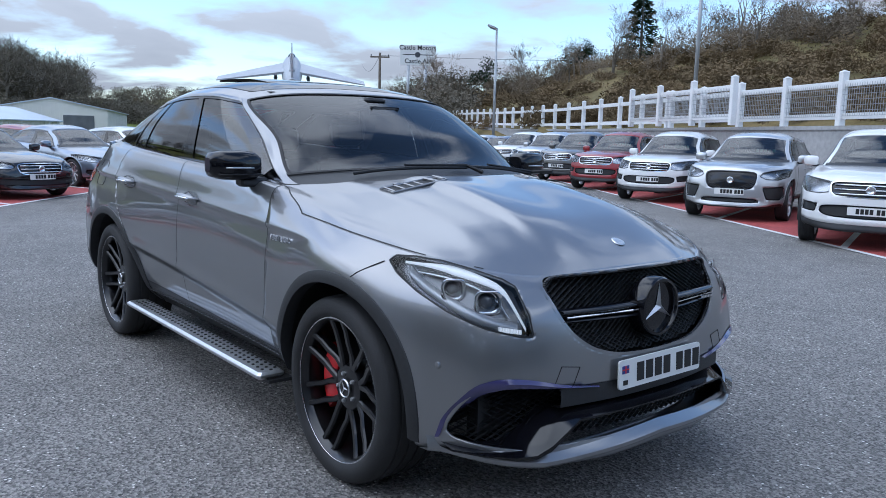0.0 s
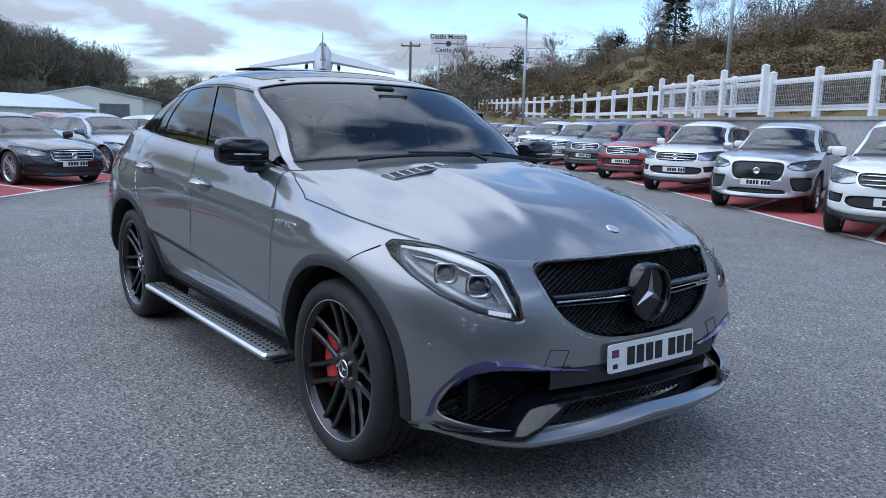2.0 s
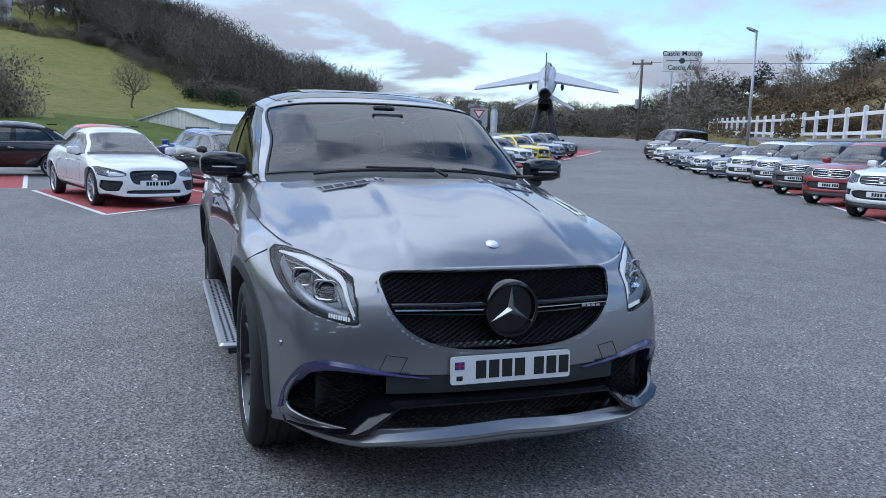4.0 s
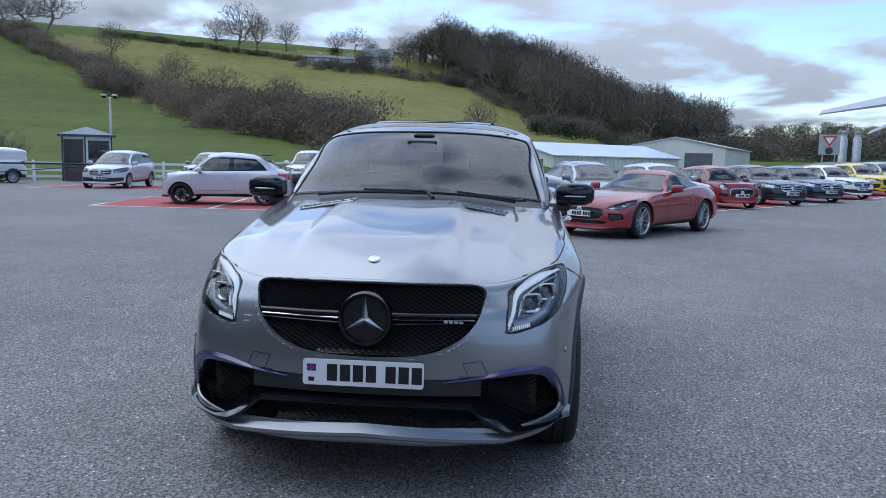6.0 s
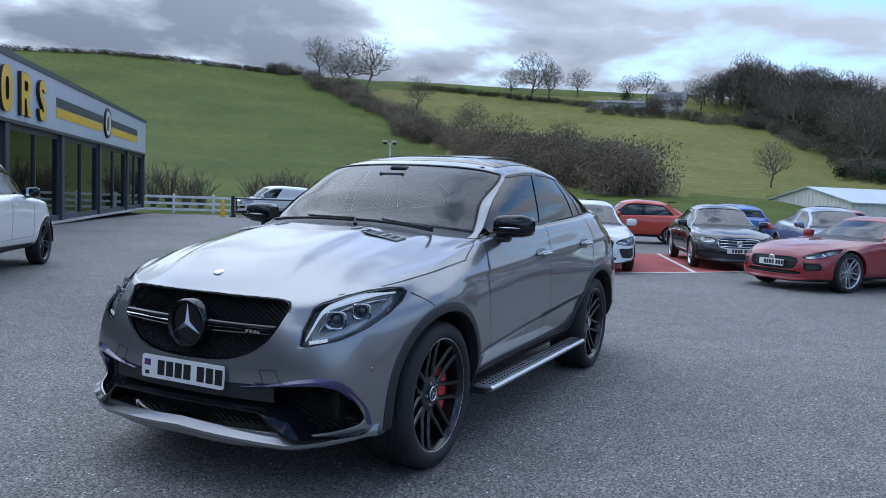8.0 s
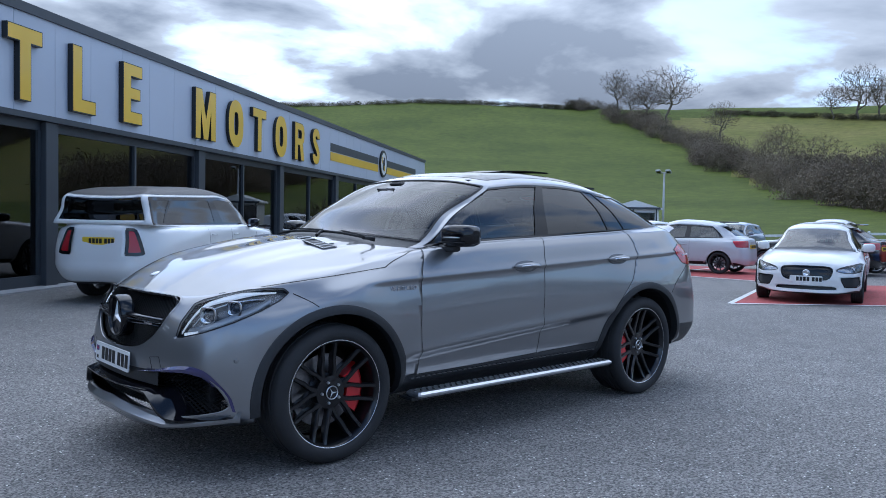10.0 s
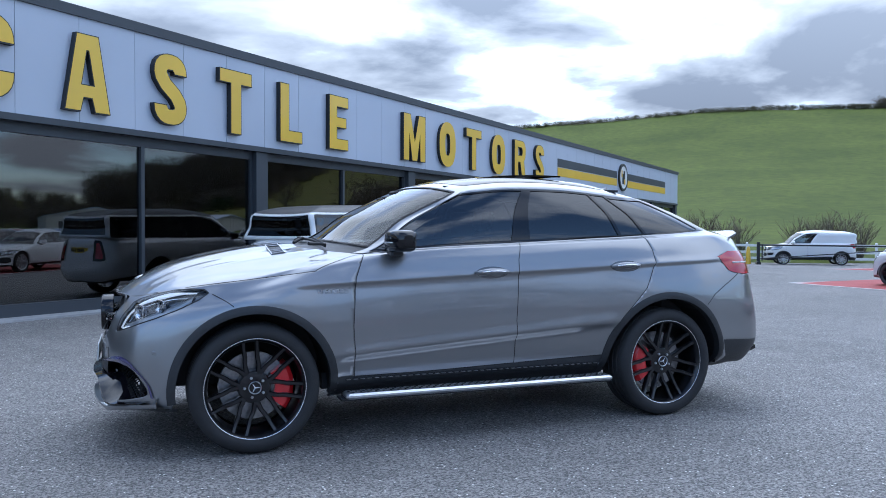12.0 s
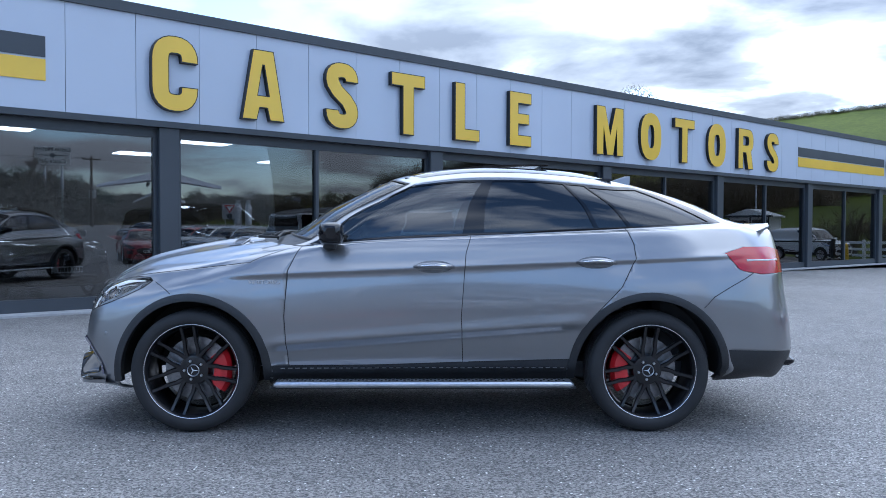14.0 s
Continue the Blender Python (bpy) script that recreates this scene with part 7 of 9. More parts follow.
def letter_loops(ch, w, h):
    """A bold narrow capital as closed outlines; a second outline is its hole."""
    t = .29
    if ch == "T":
        return [[(0, h), (0, h - t * .92), (w / 2 - t / 2, h - t * .92), (w / 2 - t / 2, 0), (w / 2 + t / 2, 0), (w / 2 + t / 2, h - t * .92), (w, h - t * .92), (w, h)]]
    if ch == "L":
        return [[(0, h), (0, 0), (w, 0), (w, t * .9), (t, t * .9), (t, h)]]
    if ch == "E":
        return [[(0, h), (0, 0), (w, 0), (w, t * .9), (t, t * .9), (t, h * .41), (w * .9, h * .41), (w * .9, h * .61), (t, h * .61), (t, h - t * .9), (w, h - t * .9), (w, h)]]
    if ch == "A":
        return [[(0, 0), (t, 0), (t + .055, .22), (w - t - .055, .22), (w - t, 0), (w, 0), (w / 2 + .20, h), (w / 2 - .20, h)], [(w / 2 - .105, .44), (w / 2 + .105, .44), (w / 2 + .012, h - .27), (w / 2 - .012, h - .27)]]
    if ch == "M":
        return [[(0, 0), (t * .95, 0), (t * .95, h * .60), (w / 2 - .13, 0), (w / 2 + .13, 0), (w - t * .95, h * .60), (w - t * .95, 0), (w, 0), (w, h), (w - .34, h), (w / 2, h * .42), (.34, h), (0, h)]]
    if ch == "O":
        return band(bow(w / 2, h / 2, w / 2 - t / 2, h / 2 - t / 2, 0, 345, 23), t, True)
    if ch == "R":
        bowl = bow(w - .33, h - .355, .33, .355, 90, -60, 9)
        hole = [(t, h - .24), (t, h - .50)] + bow(w - .38, h - .37, .10, .13, -90, 90, 6)
        return [[(0, 0), (0, h), (.2, h)] + bowl + [(w, 0), (w - t - .02, 0), (w - t - .16, .50), (t, .50), (t, 0)], hole]
    if ch == "C":
        return band([(w - t / 2, h * .66)] + bow(w / 2, h - .40, w / 2 - t / 2, .40 - t / 2, 0, 180, 12) + bow(w / 2, .40, w / 2 - t / 2, .40 - t / 2, 180, 360, 12) + [(w - t / 2, h * .34)], t)
    q = h / 4 + .01
    return band([(w - t / 2, h - q - .03)] + bow(w / 2, h - q, w / 2 - t / 2, q - t / 2 + .01, 0, 200, 12) + [(w * .36, h * .565), (w * .64, h * .435)] + bow(w / 2, q, w / 2 - t / 2, q - t / 2 + .01, 20, -180, 12) + [(t / 2, q + .03)], t)


def letter_mesh(ch, width, height, depth):
    """A built-up letter: a black box with a yellow face set into its front."""
    bm = bmesh.new()
    for shrink, z, mi in ((0.0, depth, 1), (.016, depth + .004, 0)):
        edges, rings = [], []
        for nr, loop in enumerate(letter_loops(ch, width, height)):
            area = sum(a[0] * b[1] - b[0] * a[1] for a, b in zip(loop, loop[1:] + loop[:1]))
            turn = (1 if area > 0 else -1) * (1 if nr == 0 else -1)
            pts, n = [], len(loop)
            for k in range(n):
                d0 = (Vector(loop[k]) - Vector(loop[k - 1])).normalized()
                d1 = (Vector(loop[(k + 1) % n]) - Vector(loop[k])).normalized()
                n0, n1 = Vector((-d0.y, d0.x)) * turn, Vector((-d1.y, d1.x)) * turn
                o = (n0 + n1) / max(.6, 1 + n0.dot(n1))
                pts.append(Vector(loop[k]) + o * shrink)
            vs = [bm.verts.new((p.x, p.y, z)) for p in pts]
            rings.append(vs)
            edges += [bm.edges.new((vs[k], vs[(k + 1) % n])) for k in range(n)]
        made = bmesh.ops.triangle_fill(bm, edges=edges, use_beauty=True)["geom"]
        for f in made:
            if isinstance(f, bmesh.types.BMFace):
                f.material_index = mi
                f.normal_update()
                if f.normal.z < 0:
                    f.normal_flip()
        if mi:
            for vs in rings:
                low = [bm.verts.new((v.co.x, v.co.y, 0)) for v in vs]
                for k in range(len(vs)):
                    j = (k + 1) % len(vs)
                    bm.faces.new((vs[k], vs[j], low[j], low[k])).material_index = 1
    me = bpy.data.meshes.new("letter")
    bm.to_mesh(me)
    bm.free()
    me.materials.append(M["sign_yellow"])
    me.materials.append(M["sign_black"])
    return me


def build_showroom():
    b = thing("showroom", "single-storey car showroom with grey fascia, yellow letters and glazed front", "building")
    # shell
    front_part("rear_wall", [(S0, -DEEP, 0, S1, -DEEP + .25, 4.7)], M["cladding"], b)
    front_part("side_wall", [(S0, -DEEP + .25, 0, S0 + .25, -.2, 4.7)], M["cladding"], b)
    front_part("side_wall", [(S1 - .25, -DEEP + .25, 0, S1, -5.0, 4.7)], M["cladding"], b, "grey clad side wall")
    front_part("roof", [(S0, -DEEP, 4.70, S1, -.05, 4.82)], M["slate"], b)
    front_part("showroom_floor", [(S0 + .25, -DEEP + .25, .02, S1 - .25, -.25, .06)], M["floor_tile"], b)
    front_part("showroom_ceiling", [(S0 + .25, -DEEP + .25, 3.02, S1 - .25, -.30, 3.10)], M["ceiling_grey"], b)
    front_part("inner_wall", [(S0 + .3, -8.2, .06, 14.0, -8.0, 3.02)], M["ceiling_grey"], b)
    # fascia of panels
    joints = [.63 + 1.052 * k for k in range(-22, 39)]
    joints = [S0] + [j for j in joints if S0 + .4 < j < S1 - .4] + [S1]
    fas = front_part("fascia", [(S0, -.30, 3.02, S1, -.02, 4.80)], M["anthracite"], b, "grey fascia of flat panels")
    for a, c in zip(joints, joints[1:]):
        front_part("panel", [(a + .004, -.02, 3.06, c - .004, .02, 4.80)], M["cladding"], fas)
    front_part("fascia_cap", [(S0 - .05, -.35, 4.735, S1 + .05, .06, 4.90)], M["anthracite"], fas, "dark fascia capping")
    front_part("fascia_base", [(S0 - .02, -.35, 2.96, S1 + .02, .05, 3.06)], M["anthracite"], fas)
    front_part("fascia_end", [(S1 - .02, -5.0, 3.0, S1 + .04, -.02, 4.80)], M["cladding"], fas)
    # glazing
    cols = [-21.6, -16.1, -10.3, -4.55, 1.18, 6.9, 12.6, 18.0, 23.8, 29.8, 36.1, 41.0]
    for c in cols:
        front_part("column", [(c - .17, -.30, 0, c + .17, .0, 2.96)], M["anthracite"], b, "anthracite steel column", bevel=.01)
    for a, c in zip(cols, cols[1:]):
        m_ = (a + c) / 2
        f = front_part("window_frame", [(a + .17, -.22, 2.80, c - .17, -.12, 2.96), (a + .17, -.22, .03, c - .17, -.10, .22), (m_ - .035, -.22, .22, m_ + .035, -.10, 2.80),
                                        (a + .17, -.22, .22, a + .23, -.11, 2.80), (c - .23, -.22, .22, c - .17, -.11, 2.80)], M["anthracite"], b)
        front_part("pane", [(a + .23, -.175, .22, m_ - .035, -.163, 2.80)], M["shop_glass"], f)
        front_part("pane", [(m_ + .035, -.175, .22, c - .23, -.163, 2.80)], M["shop_glass"], f)
    front_part("kerb", [(S0, -.30, .0, S1 + .1, .30, .03)], M["concrete"], b)
    f = front_part("window_frame", [(S1 - .10, -5.0, 2.8, S1 - .02, -.3, 2.96), (S1 - .10, -5.0, .03, S1 - .02, -.3, .22), (S1 - .10, -2.7, .22, S1 - .02, -2.6, 2.8)], M["anthracite"], b)
    front_part("pane", [(S1 - .065, -2.6, .22, S1 - .055, -.3, 2.8)], M["shop_glass"], f)
    front_part("pane", [(S1 - .065, -5.0, .22, S1 - .055, -2.7, 2.8)], M["shop_glass"], f)
    # letters
    sign = part("sign_lettering", front_box(Bag(), .8, .02, 3.20, .84, .03, 3.21).mesh("sign_lettering", M["cladding"]), b, "raised yellow sign letters with black edges")
    for ch, a, c in (("C", .84, 1.62), ("A", 2.40, 3.23), ("S", 4.09, 4.82), ("T", 5.61, 6.47), ("L", 7.29, 8.0), ("E", 8.92, 9.63),
                     ("M", 11.99, 13.08), ("O", 13.84, 14.73), ("T", 15.39, 16.37), ("O", 17.10, 18.02), ("R", 18.76, 19.66), ("S", 20.50, 21.26)):
        # letters read along +s, which runs to the right for one who faces the front
        me = letter_mesh(ch, c - a, 1.24, .10)
        rot = Matrix(((FD.x, 0, FN.x, 0), (FD.y, 0, FN.y, 0), (0, 1, 0, 0), (0, 0, 0, 1)))
        me.transform(Matrix.Translation(FM @ Vector((a, .024, 3.22))) @ rot)
        if rot.to_3x3().determinant() < 0:
            me.flip_normals()
        part("letter", me, sign)
    for s0, s1 in ((22.8, 29.95), (31.55, 38.4), (-15.8, -9.0), (-7.4, -.70)):
        st = front_part("stripe", [(s0, .022, 3.85, s1, .034, 4.16)], M["anthracite"], b, "dark sign stripe")
        front_part("stripe", [(s0, .022, 3.50, s1, .034, 3.82)], M["sign_yellow"], b, "yellow sign stripe")
    for s0 in (30.75, -8.2):
        disc = Bag().lathe([(.64, 0), (.64, .05), (.60, .07), (.52, .07), (.50, .055), (0, .055)], 40, "z")
        me = disc.mesh("round_sign", M["white_panel"])
        me.transform(FM @ Matrix.Translation((s0, .03, 3.93)) @ Matrix.Rotation(radians(-90), 4, "X"))
        rs = part("round_sign", me, b, "round white sign with dark rim")
        rim_ = Bag().lathe([(.52, .071), (.64, .058), (.645, .0), (.63, .073), (.52, .075)], 40, "z")
        me = rim_.mesh("sign_rim", M["sign_black"])
        me.transform(FM @ Matrix.Translation((s0, .03, 3.93)) @ Matrix.Rotation(radians(-90), 4, "X"))
        part("sign_rim", me, rs)
        front_part("sign_figure", [(s0 - .16, .086, 3.62, s0 + .10, .094, 4.10), (s0 + .02, .086, 3.85, s0 + .22, .094, 4.24)], M["sign_black"], rs)
        front_part("sign_flash", [(s0 - .30, .086, 3.95, s0 - .16, .094, 4.25), (s0 + .10, .086, 3.60, s0 + .28, .094, 3.84)], M["sign_yellow"], rs)
    # lights inside
    for s_ in np.arange(-19, 41, 3.6):
        for w in (-2.2, -5.4):
            front_part("ceiling_light", [(s_ - .6, w - .3, 3.0, s_ + .6, w + .3, 3.02)], M["lit"], b, "white ceiling light panel")
    for s_ in np.arange(7.6, 12.4, .8):
        front_part("downlight", [(s_ - .03, -.9, 2.99, s_ + .03, -.84, 3.015)], M["lit"], b)


build_showroom()


def in_showroom(name, label, sh, col, s_, w, turn, gr):
    p = FM @ Vector((s_, w, 0))
    car = build_car(name, label, S[sh], col, p.x, p.y, 128.5 + turn, "five", "silver", grille=gr, group="cars in the showroom")
    car.location.z = .06


in_showroom("black_suv", "black SUV with chrome grille inside the showroom", "suv", "black", -.4, -3.6, 8, "mouth")
in_showroom("black_suv", "black full-size SUV inside the showroom", "rover", "black", 3.6, -3.8, 12, "bar")
in_showroom("silver_saloon", "silver saloon inside the showroom", "saloon", "silver", 9.6, -4.2, 10, "bar")
in_showroom("white_suv", "white SUV inside the showroom", "suv_mid", "white", 27.0, -4.0, 60, "bar")
in_showroom("silver_hatchback", "silver hatchback inside the showroom", "hatch", "silver", 33.0, -4.0, 60, "bar")


# ---- wall and fence along the bank ----
def wall_at(s_, z=0.0, off=0.0):
    n = Vector((WALL_D.y, -WALL_D.x))
    p = WALL_P + WALL_D * s_ - n * off
    return Vector((p.x, p.y, z))


def turned(p, d):
    return Matrix.Translation(p) @ Matrix.Rotation(math.atan2(d.y, d.x), 4, "Z")


def build_wall():
    b = Bag()
    n = 24
    for k in range(n):
        a, c = -40 + 130 * k / n, -40 + 130 * (k + 1) / n
        p, q = wall_at(a), wall_at(c)
        za, zc = max(0, lot_z(p.x, p.y)), max(0, lot_z(q.x, q.y))
        L = (q - p).length
        b.box(0, 0, -.3, L, .35, WALL_TOP + za * .5, turned(p, WALL_D))
        b.box(0, -.04, WALL_TOP + za * .5, L, .39, WALL_TOP + .09 + za * .5, turned(p, WALL_D))
    tagged(new("retaining_wall", b.mesh("retaining_wall", M["concrete"])), "pale grey concrete retaining wall with coping", "wall", kind="structure")


build_wall()


def rail_fence(name, label, start, end, post_h, rails, gap, z0, mesh=False, post_w=.13):
    """Square capped posts with flat rails; wire netting behind where it has any."""
    a, c = Vector(start), Vector(end)
    d = (c - a)
    n = max(1, round(d.length / gap))
    f = thing(name, label, "fence")
    pm = Bag().box(-post_w / 2, -post_w / 2, 0, post_w / 2, post_w / 2, post_h, bevel=.008)
    pm.add([(-post_w * .56, -post_w * .56, post_h), (post_w * .56, -post_w * .56, post_h), (post_w * .56, post_w * .56, post_h), (-post_w * .56, post_w * .56, post_h), (0, 0, post_h + .05)], [(0, 1, 4), (1, 2, 4), (2, 3, 4), (3, 0, 4), (3, 2, 1, 0)])
    pm = pm.mesh("post", M["fence_white"])
    L = d.length / n
    rm_ = [Bag().box(post_w / 2, -.025, z - .07, L - post_w / 2, .025, z + .07, bevel=.006).mesh("rail", M["fence_white"]) for z in rails]
    wire = None
    if mesh:
        w = Bag()
        zz0, zz1 = rails[0], rails[-1]
        for k in range(int(L / .08)):
            w.box(.06 + k * .08, .045, zz0, .072 + k * .08, .049, zz1)
        for k in range(int((zz1 - zz0) / .12)):
            w.box(.05, .045, zz0 + k * .12, L - .05, .049, zz0 + .010 + k * .12)
        wire = w.mesh("wire_mesh", M["galv"])
    for k in range(n + 1):
        p = a + d * k / n
        m = turned(Vector((p.x, p.y, z0(p.x, p.y))), d)
        part("post", pm, f, "", m)
        if k < n:
            q = a + d * (k + 1) / n
            tilt = math.atan2(z0(q.x, q.y) - z0(p.x, p.y), L)
            for r in rm_:
                part("rail", r, f, "", m @ Matrix.Rotation(-tilt, 4, "Y"))
            if wire:
                part("wire_mesh", wire, f, "grey wire netting", m)
    return f


def wall_z(x, y):
    return WALL_TOP + .09 + max(0, lot_z(x, y)) * .5


rail_fence("white_fence", "white post-and-rail fence with wire netting on the wall", wall_at(-30, 0, .17), wall_at(7.6, 0, .17), 1.22, (.22, .95), 2.15, wall_z, True, .16)
rail_fence("white_fence", "white post-and-rail fence on the wall", wall_at(7.9, 0, .17), wall_at(84, 0, .17), 1.22, (.22, .95), 2.15, wall_z, False, .15)
rail_fence("white_fence", "short white fence round the steps behind the wall", wall_at(1.0, 0, 1.6), wall_at(7.6, 0, 1.6), 1.22, (.22, .95), 2.2, wall_z, True, .15)
rail_fence("white_fence", "white three-rail fence at the foot of the pasture", (-18.0, -44.5, 0), (-27.1, -33.0, 0), 1.12, (.25, .60, .98), 2.4, lambda x, y: lot_z(x, y))
rail_fence("white_fence", "white three-rail fence at the foot of the pasture", (-27.1, -33.0, 0), (-36.0, -26.2, 0), 1.12, (.25, .60, .98), 2.4, lambda x, y: lot_z(x, y))
rail_fence("white_fence", "white three-rail fence at the foot of the pasture", (-36.0, -26.2, 0), (-48.5, -12.0, 0), 1.12, (.25, .60, .98), 2.4, lambda x, y: lot_z(x, y))


# ---- poles, signs, booth, barrier ----
def pole_lamp(label, p, h, heads=2, face=200):
    t = thing("street_lamp", label, "lamp post", Matrix.Translation(p))
    part("pole", Bag().tube([(0, 0, 0), (0, 0, h * .5), (0, 0, h)], [.09, .075, .055], 10).mesh("pole", M["galv"], True), t)
    part("base_plate", Bag().box(-.2, -.2, -.3, .2, .2, .04).mesh("base_plate", M["concrete"]), t)
    for k in range(heads):
        m = Matrix.Translation((0, 0, h)) @ Matrix.Rotation(radians(face), 4, "Z") @ Matrix.Translation((.25, (-.32, .32)[k % 2], .05)) @ Matrix.Rotation(radians(-20), 4, "Y")
        hdm = part("lamp_head", Bag().box(-.22, -.16, -.06, .22, .16, .06, bevel=.02).mesh("lamp_head", M["galv"]), t, "", m)
        part("lamp_lens", Bag().box(-.18, -.12, -.068, .18, .12, -.061).mesh("lamp_lens", M["lamp_glass"]), hdm)
    part("cross_arm", Bag().tube([(0, -.4, h - .02), (0, .4, h - .02)], .03, 8).mesh("cross_arm", M["galv"]), t, "", Matrix.Rotation(radians(face), 4, "Z"))
    return t


P0 = Vector((4.27, -2.5))


def seen_from(az, r, z=None, at=P0):
    x, y = at.x + r * math.cos(radians(az)), at.y + r * math.sin(radians(az))
    a2, r2 = math.degrees(math.atan2(y - CY, x - CX)) % 360, math.hypot(x - CX, y - CY)
    return Vector((x, y, terrain(a2, r2) if z is None else z))


pl_ = seen_from(137.7, 46)
pole_lamp("tall galvanised lamp post with twin floodlights beside the bank", pl_, EYE_Z + 46 * math.tan(radians(7.5)) - pl_.z, face=220)
pl_ = seen_from(124.0, 33)
pole_lamp("tall galvanised lamp post behind the white fence", pl_, 9.5 - pl_.z, face=220)
pl_ = Vector((-41.7, -24.7, -.3))
pole_lamp("lamp post with twin floodlights by the booth", pl_, 5.0, face=20)


def build_tall_sign():
    r = 88.0
    a, c = seen_from(144.35, r), seen_from(142.0, r)
    mid = (a + c) / 2
    w = (a - c).length
    z1, z0 = EYE_Z + r * math.tan(radians(6.25)), EYE_Z + r * math.tan(radians(4.85))
    t = thing("roadside_sign", "white double-post sign board with dark lettering", "sign", turned(Vector((mid.x, mid.y, mid.z)), (c - a)))
    zb = mid.z
    part("board", Bag().box(-w / 2, -.08, z0 - zb, w / 2, .08, z1 - zb, bevel=.02).mesh("board", M["white_panel"]), t)
    h = z1 - z0
    for body, zc in (("Castle Motors", .78), ("Castle Air", .12)):
        cu = bpy.data.curves.new("sign_text", "FONT")
        cu.body, cu.size, cu.align_x, cu.extrude, cu.offset = body, h * .32, "CENTER", .004, .01
        ob = bpy.data.objects.new("sign_text", cu)
        scene.collection.objects.link(ob)
        dg = bpy.context.evaluated_depsgraph_get()
        dg.update()
        me = bpy.data.meshes.new_from_object(ob.evaluated_get(dg))
        bpy.data.objects.remove(ob)
        me.materials.clear()
        me.materials.append(M["sign_black"])
        part("sign_text", me, t, "dark lettering", Matrix.Translation((0, -.088, z0 - zb + h * (zc - .02))) @ Matrix.Rotation(radians(90), 4, "X"))
    part("sign_rule", Bag().box(-w * .42, -.09, z0 - zb + h * .50, w * .42, -.082, z0 - zb + h * .54).mesh("sign_rule", M["sign_black"]), t)
    part("sign_disc", Bag().lathe([(.0, -.1), (.28, -.1), (.30, -.08)], 20, "y", Matrix.Translation((0, 0, z0 - zb + h * .52))).mesh("sign_disc", M["anthracite"]), t)
    for x in (-w * .26, w * .22):
        part("post", Bag().tube([(x, .1, -.5), (x, .1, z1 - zb - .1)], .16, 10).mesh("post", M["galv"], True), t)


build_tall_sign()


def build_power_pole():
    r = 92.0
    p = seen_from(145.85, r)
    h = EYE_Z + r * math.tan(radians(5.65)) - p.z
    t = thing("utility_pole", "weathered timber power pole with cross-arm", "utility pole", Matrix.Translation(p))
    part("pole", Bag().tube([(0, 0, -.5), (0, 0, h)], [.20, .13], 10).mesh("pole", M["timber_pole"], True), t)
    part("cross_arm", Bag().box(-1.1, -.08, h - .55, 1.1, .08, h - .40, Matrix.Rotation(radians(50), 4, "Z")).mesh("cross_arm", M["timber_pole"]), t)
    for x in (-1.0, 0, 1.0):
        part("insulator", Bag().lathe([(.05, h - .40), (.07, h - .28), (.05, h - .18), (0, h - .16)], 8, "z", Matrix.Rotation(radians(50), 4, "Z") @ Matrix.Translation((x, 0, 0))).mesh("insulator", M["anthracite"]), t)
    part("transformer", Bag().box(-.45, -.35, h * .40, .1, .35, h * .52, bevel=.05).mesh("transformer", M["galv"]), t)
    for k, (dx, dy, dz) in enumerate(((60, 40, 2), (-50, 30, 4))):
        pts = [(dx * q / 10, dy * q / 10, h - .3 + dz * q / 10 - 1.6 * math.sin(math.pi * q / 10)) for q in range(11)]
        part("cable", Bag().tube(pts, .022, 4).mesh("cable", M["dark_gap"]), t)


build_power_pole()


def build_booth():
    p = Vector((-37.5, -23.9, -.35))
    t = thing("booth", "small white cabin with dark trim and a pitched roof", "booth", Matrix.Translation(p) @ Matrix.Rotation(radians(30), 4, "Z"))
    w, d, h = 1.30, 1.05, 2.62
    part("wall", Bag().box(-d, -w, -.4, d, w, h).mesh("wall", M["white_panel"]), t)
    part("roof", Bag().add([(-d - .2, -w - .2, h), (d + .2, -w - .2, h), (d + .2, w + .2, h), (-d - .2, w + .2, h), (-d - .2, 0, h + .45), (d + .2, 0, h + .45),
                            (-d - .2, -w - .2, h - .1), (d + .2, -w - .2, h - .1), (d + .2, w + .2, h - .1), (-d - .2, w + .2, h - .1)],
                           [(0, 1, 5, 4), (2, 3, 4, 5), (1, 2, 5), (3, 0, 4), (6, 7, 1, 0), (7, 8, 2, 1), (8, 9, 3, 2), (9, 6, 0, 3), (9, 8, 7, 6)]).mesh("roof", M["white_panel"]), t)
    for y0 in (-w, -.15, w - .08):
        part("trim", Bag().box(d, y0, -.3, d + .03, y0 + .08, h).mesh("trim", M["anthracite"]), t)
    part("trim", Bag().box(d, -w - .2, h - .1, d + .24, w + .2, h + .02).mesh("trim", M["anthracite"]), t)
    part("door", Bag().box(d, -w + .10, -.2, d + .02, -.2, h - .25).mesh("door", M["shop_glass"]), t)
    part("window", Bag().box(d, .05, .75, d + .02, w - .15, h - .3).mesh("window", M["shop_glass"]), t)


build_booth()


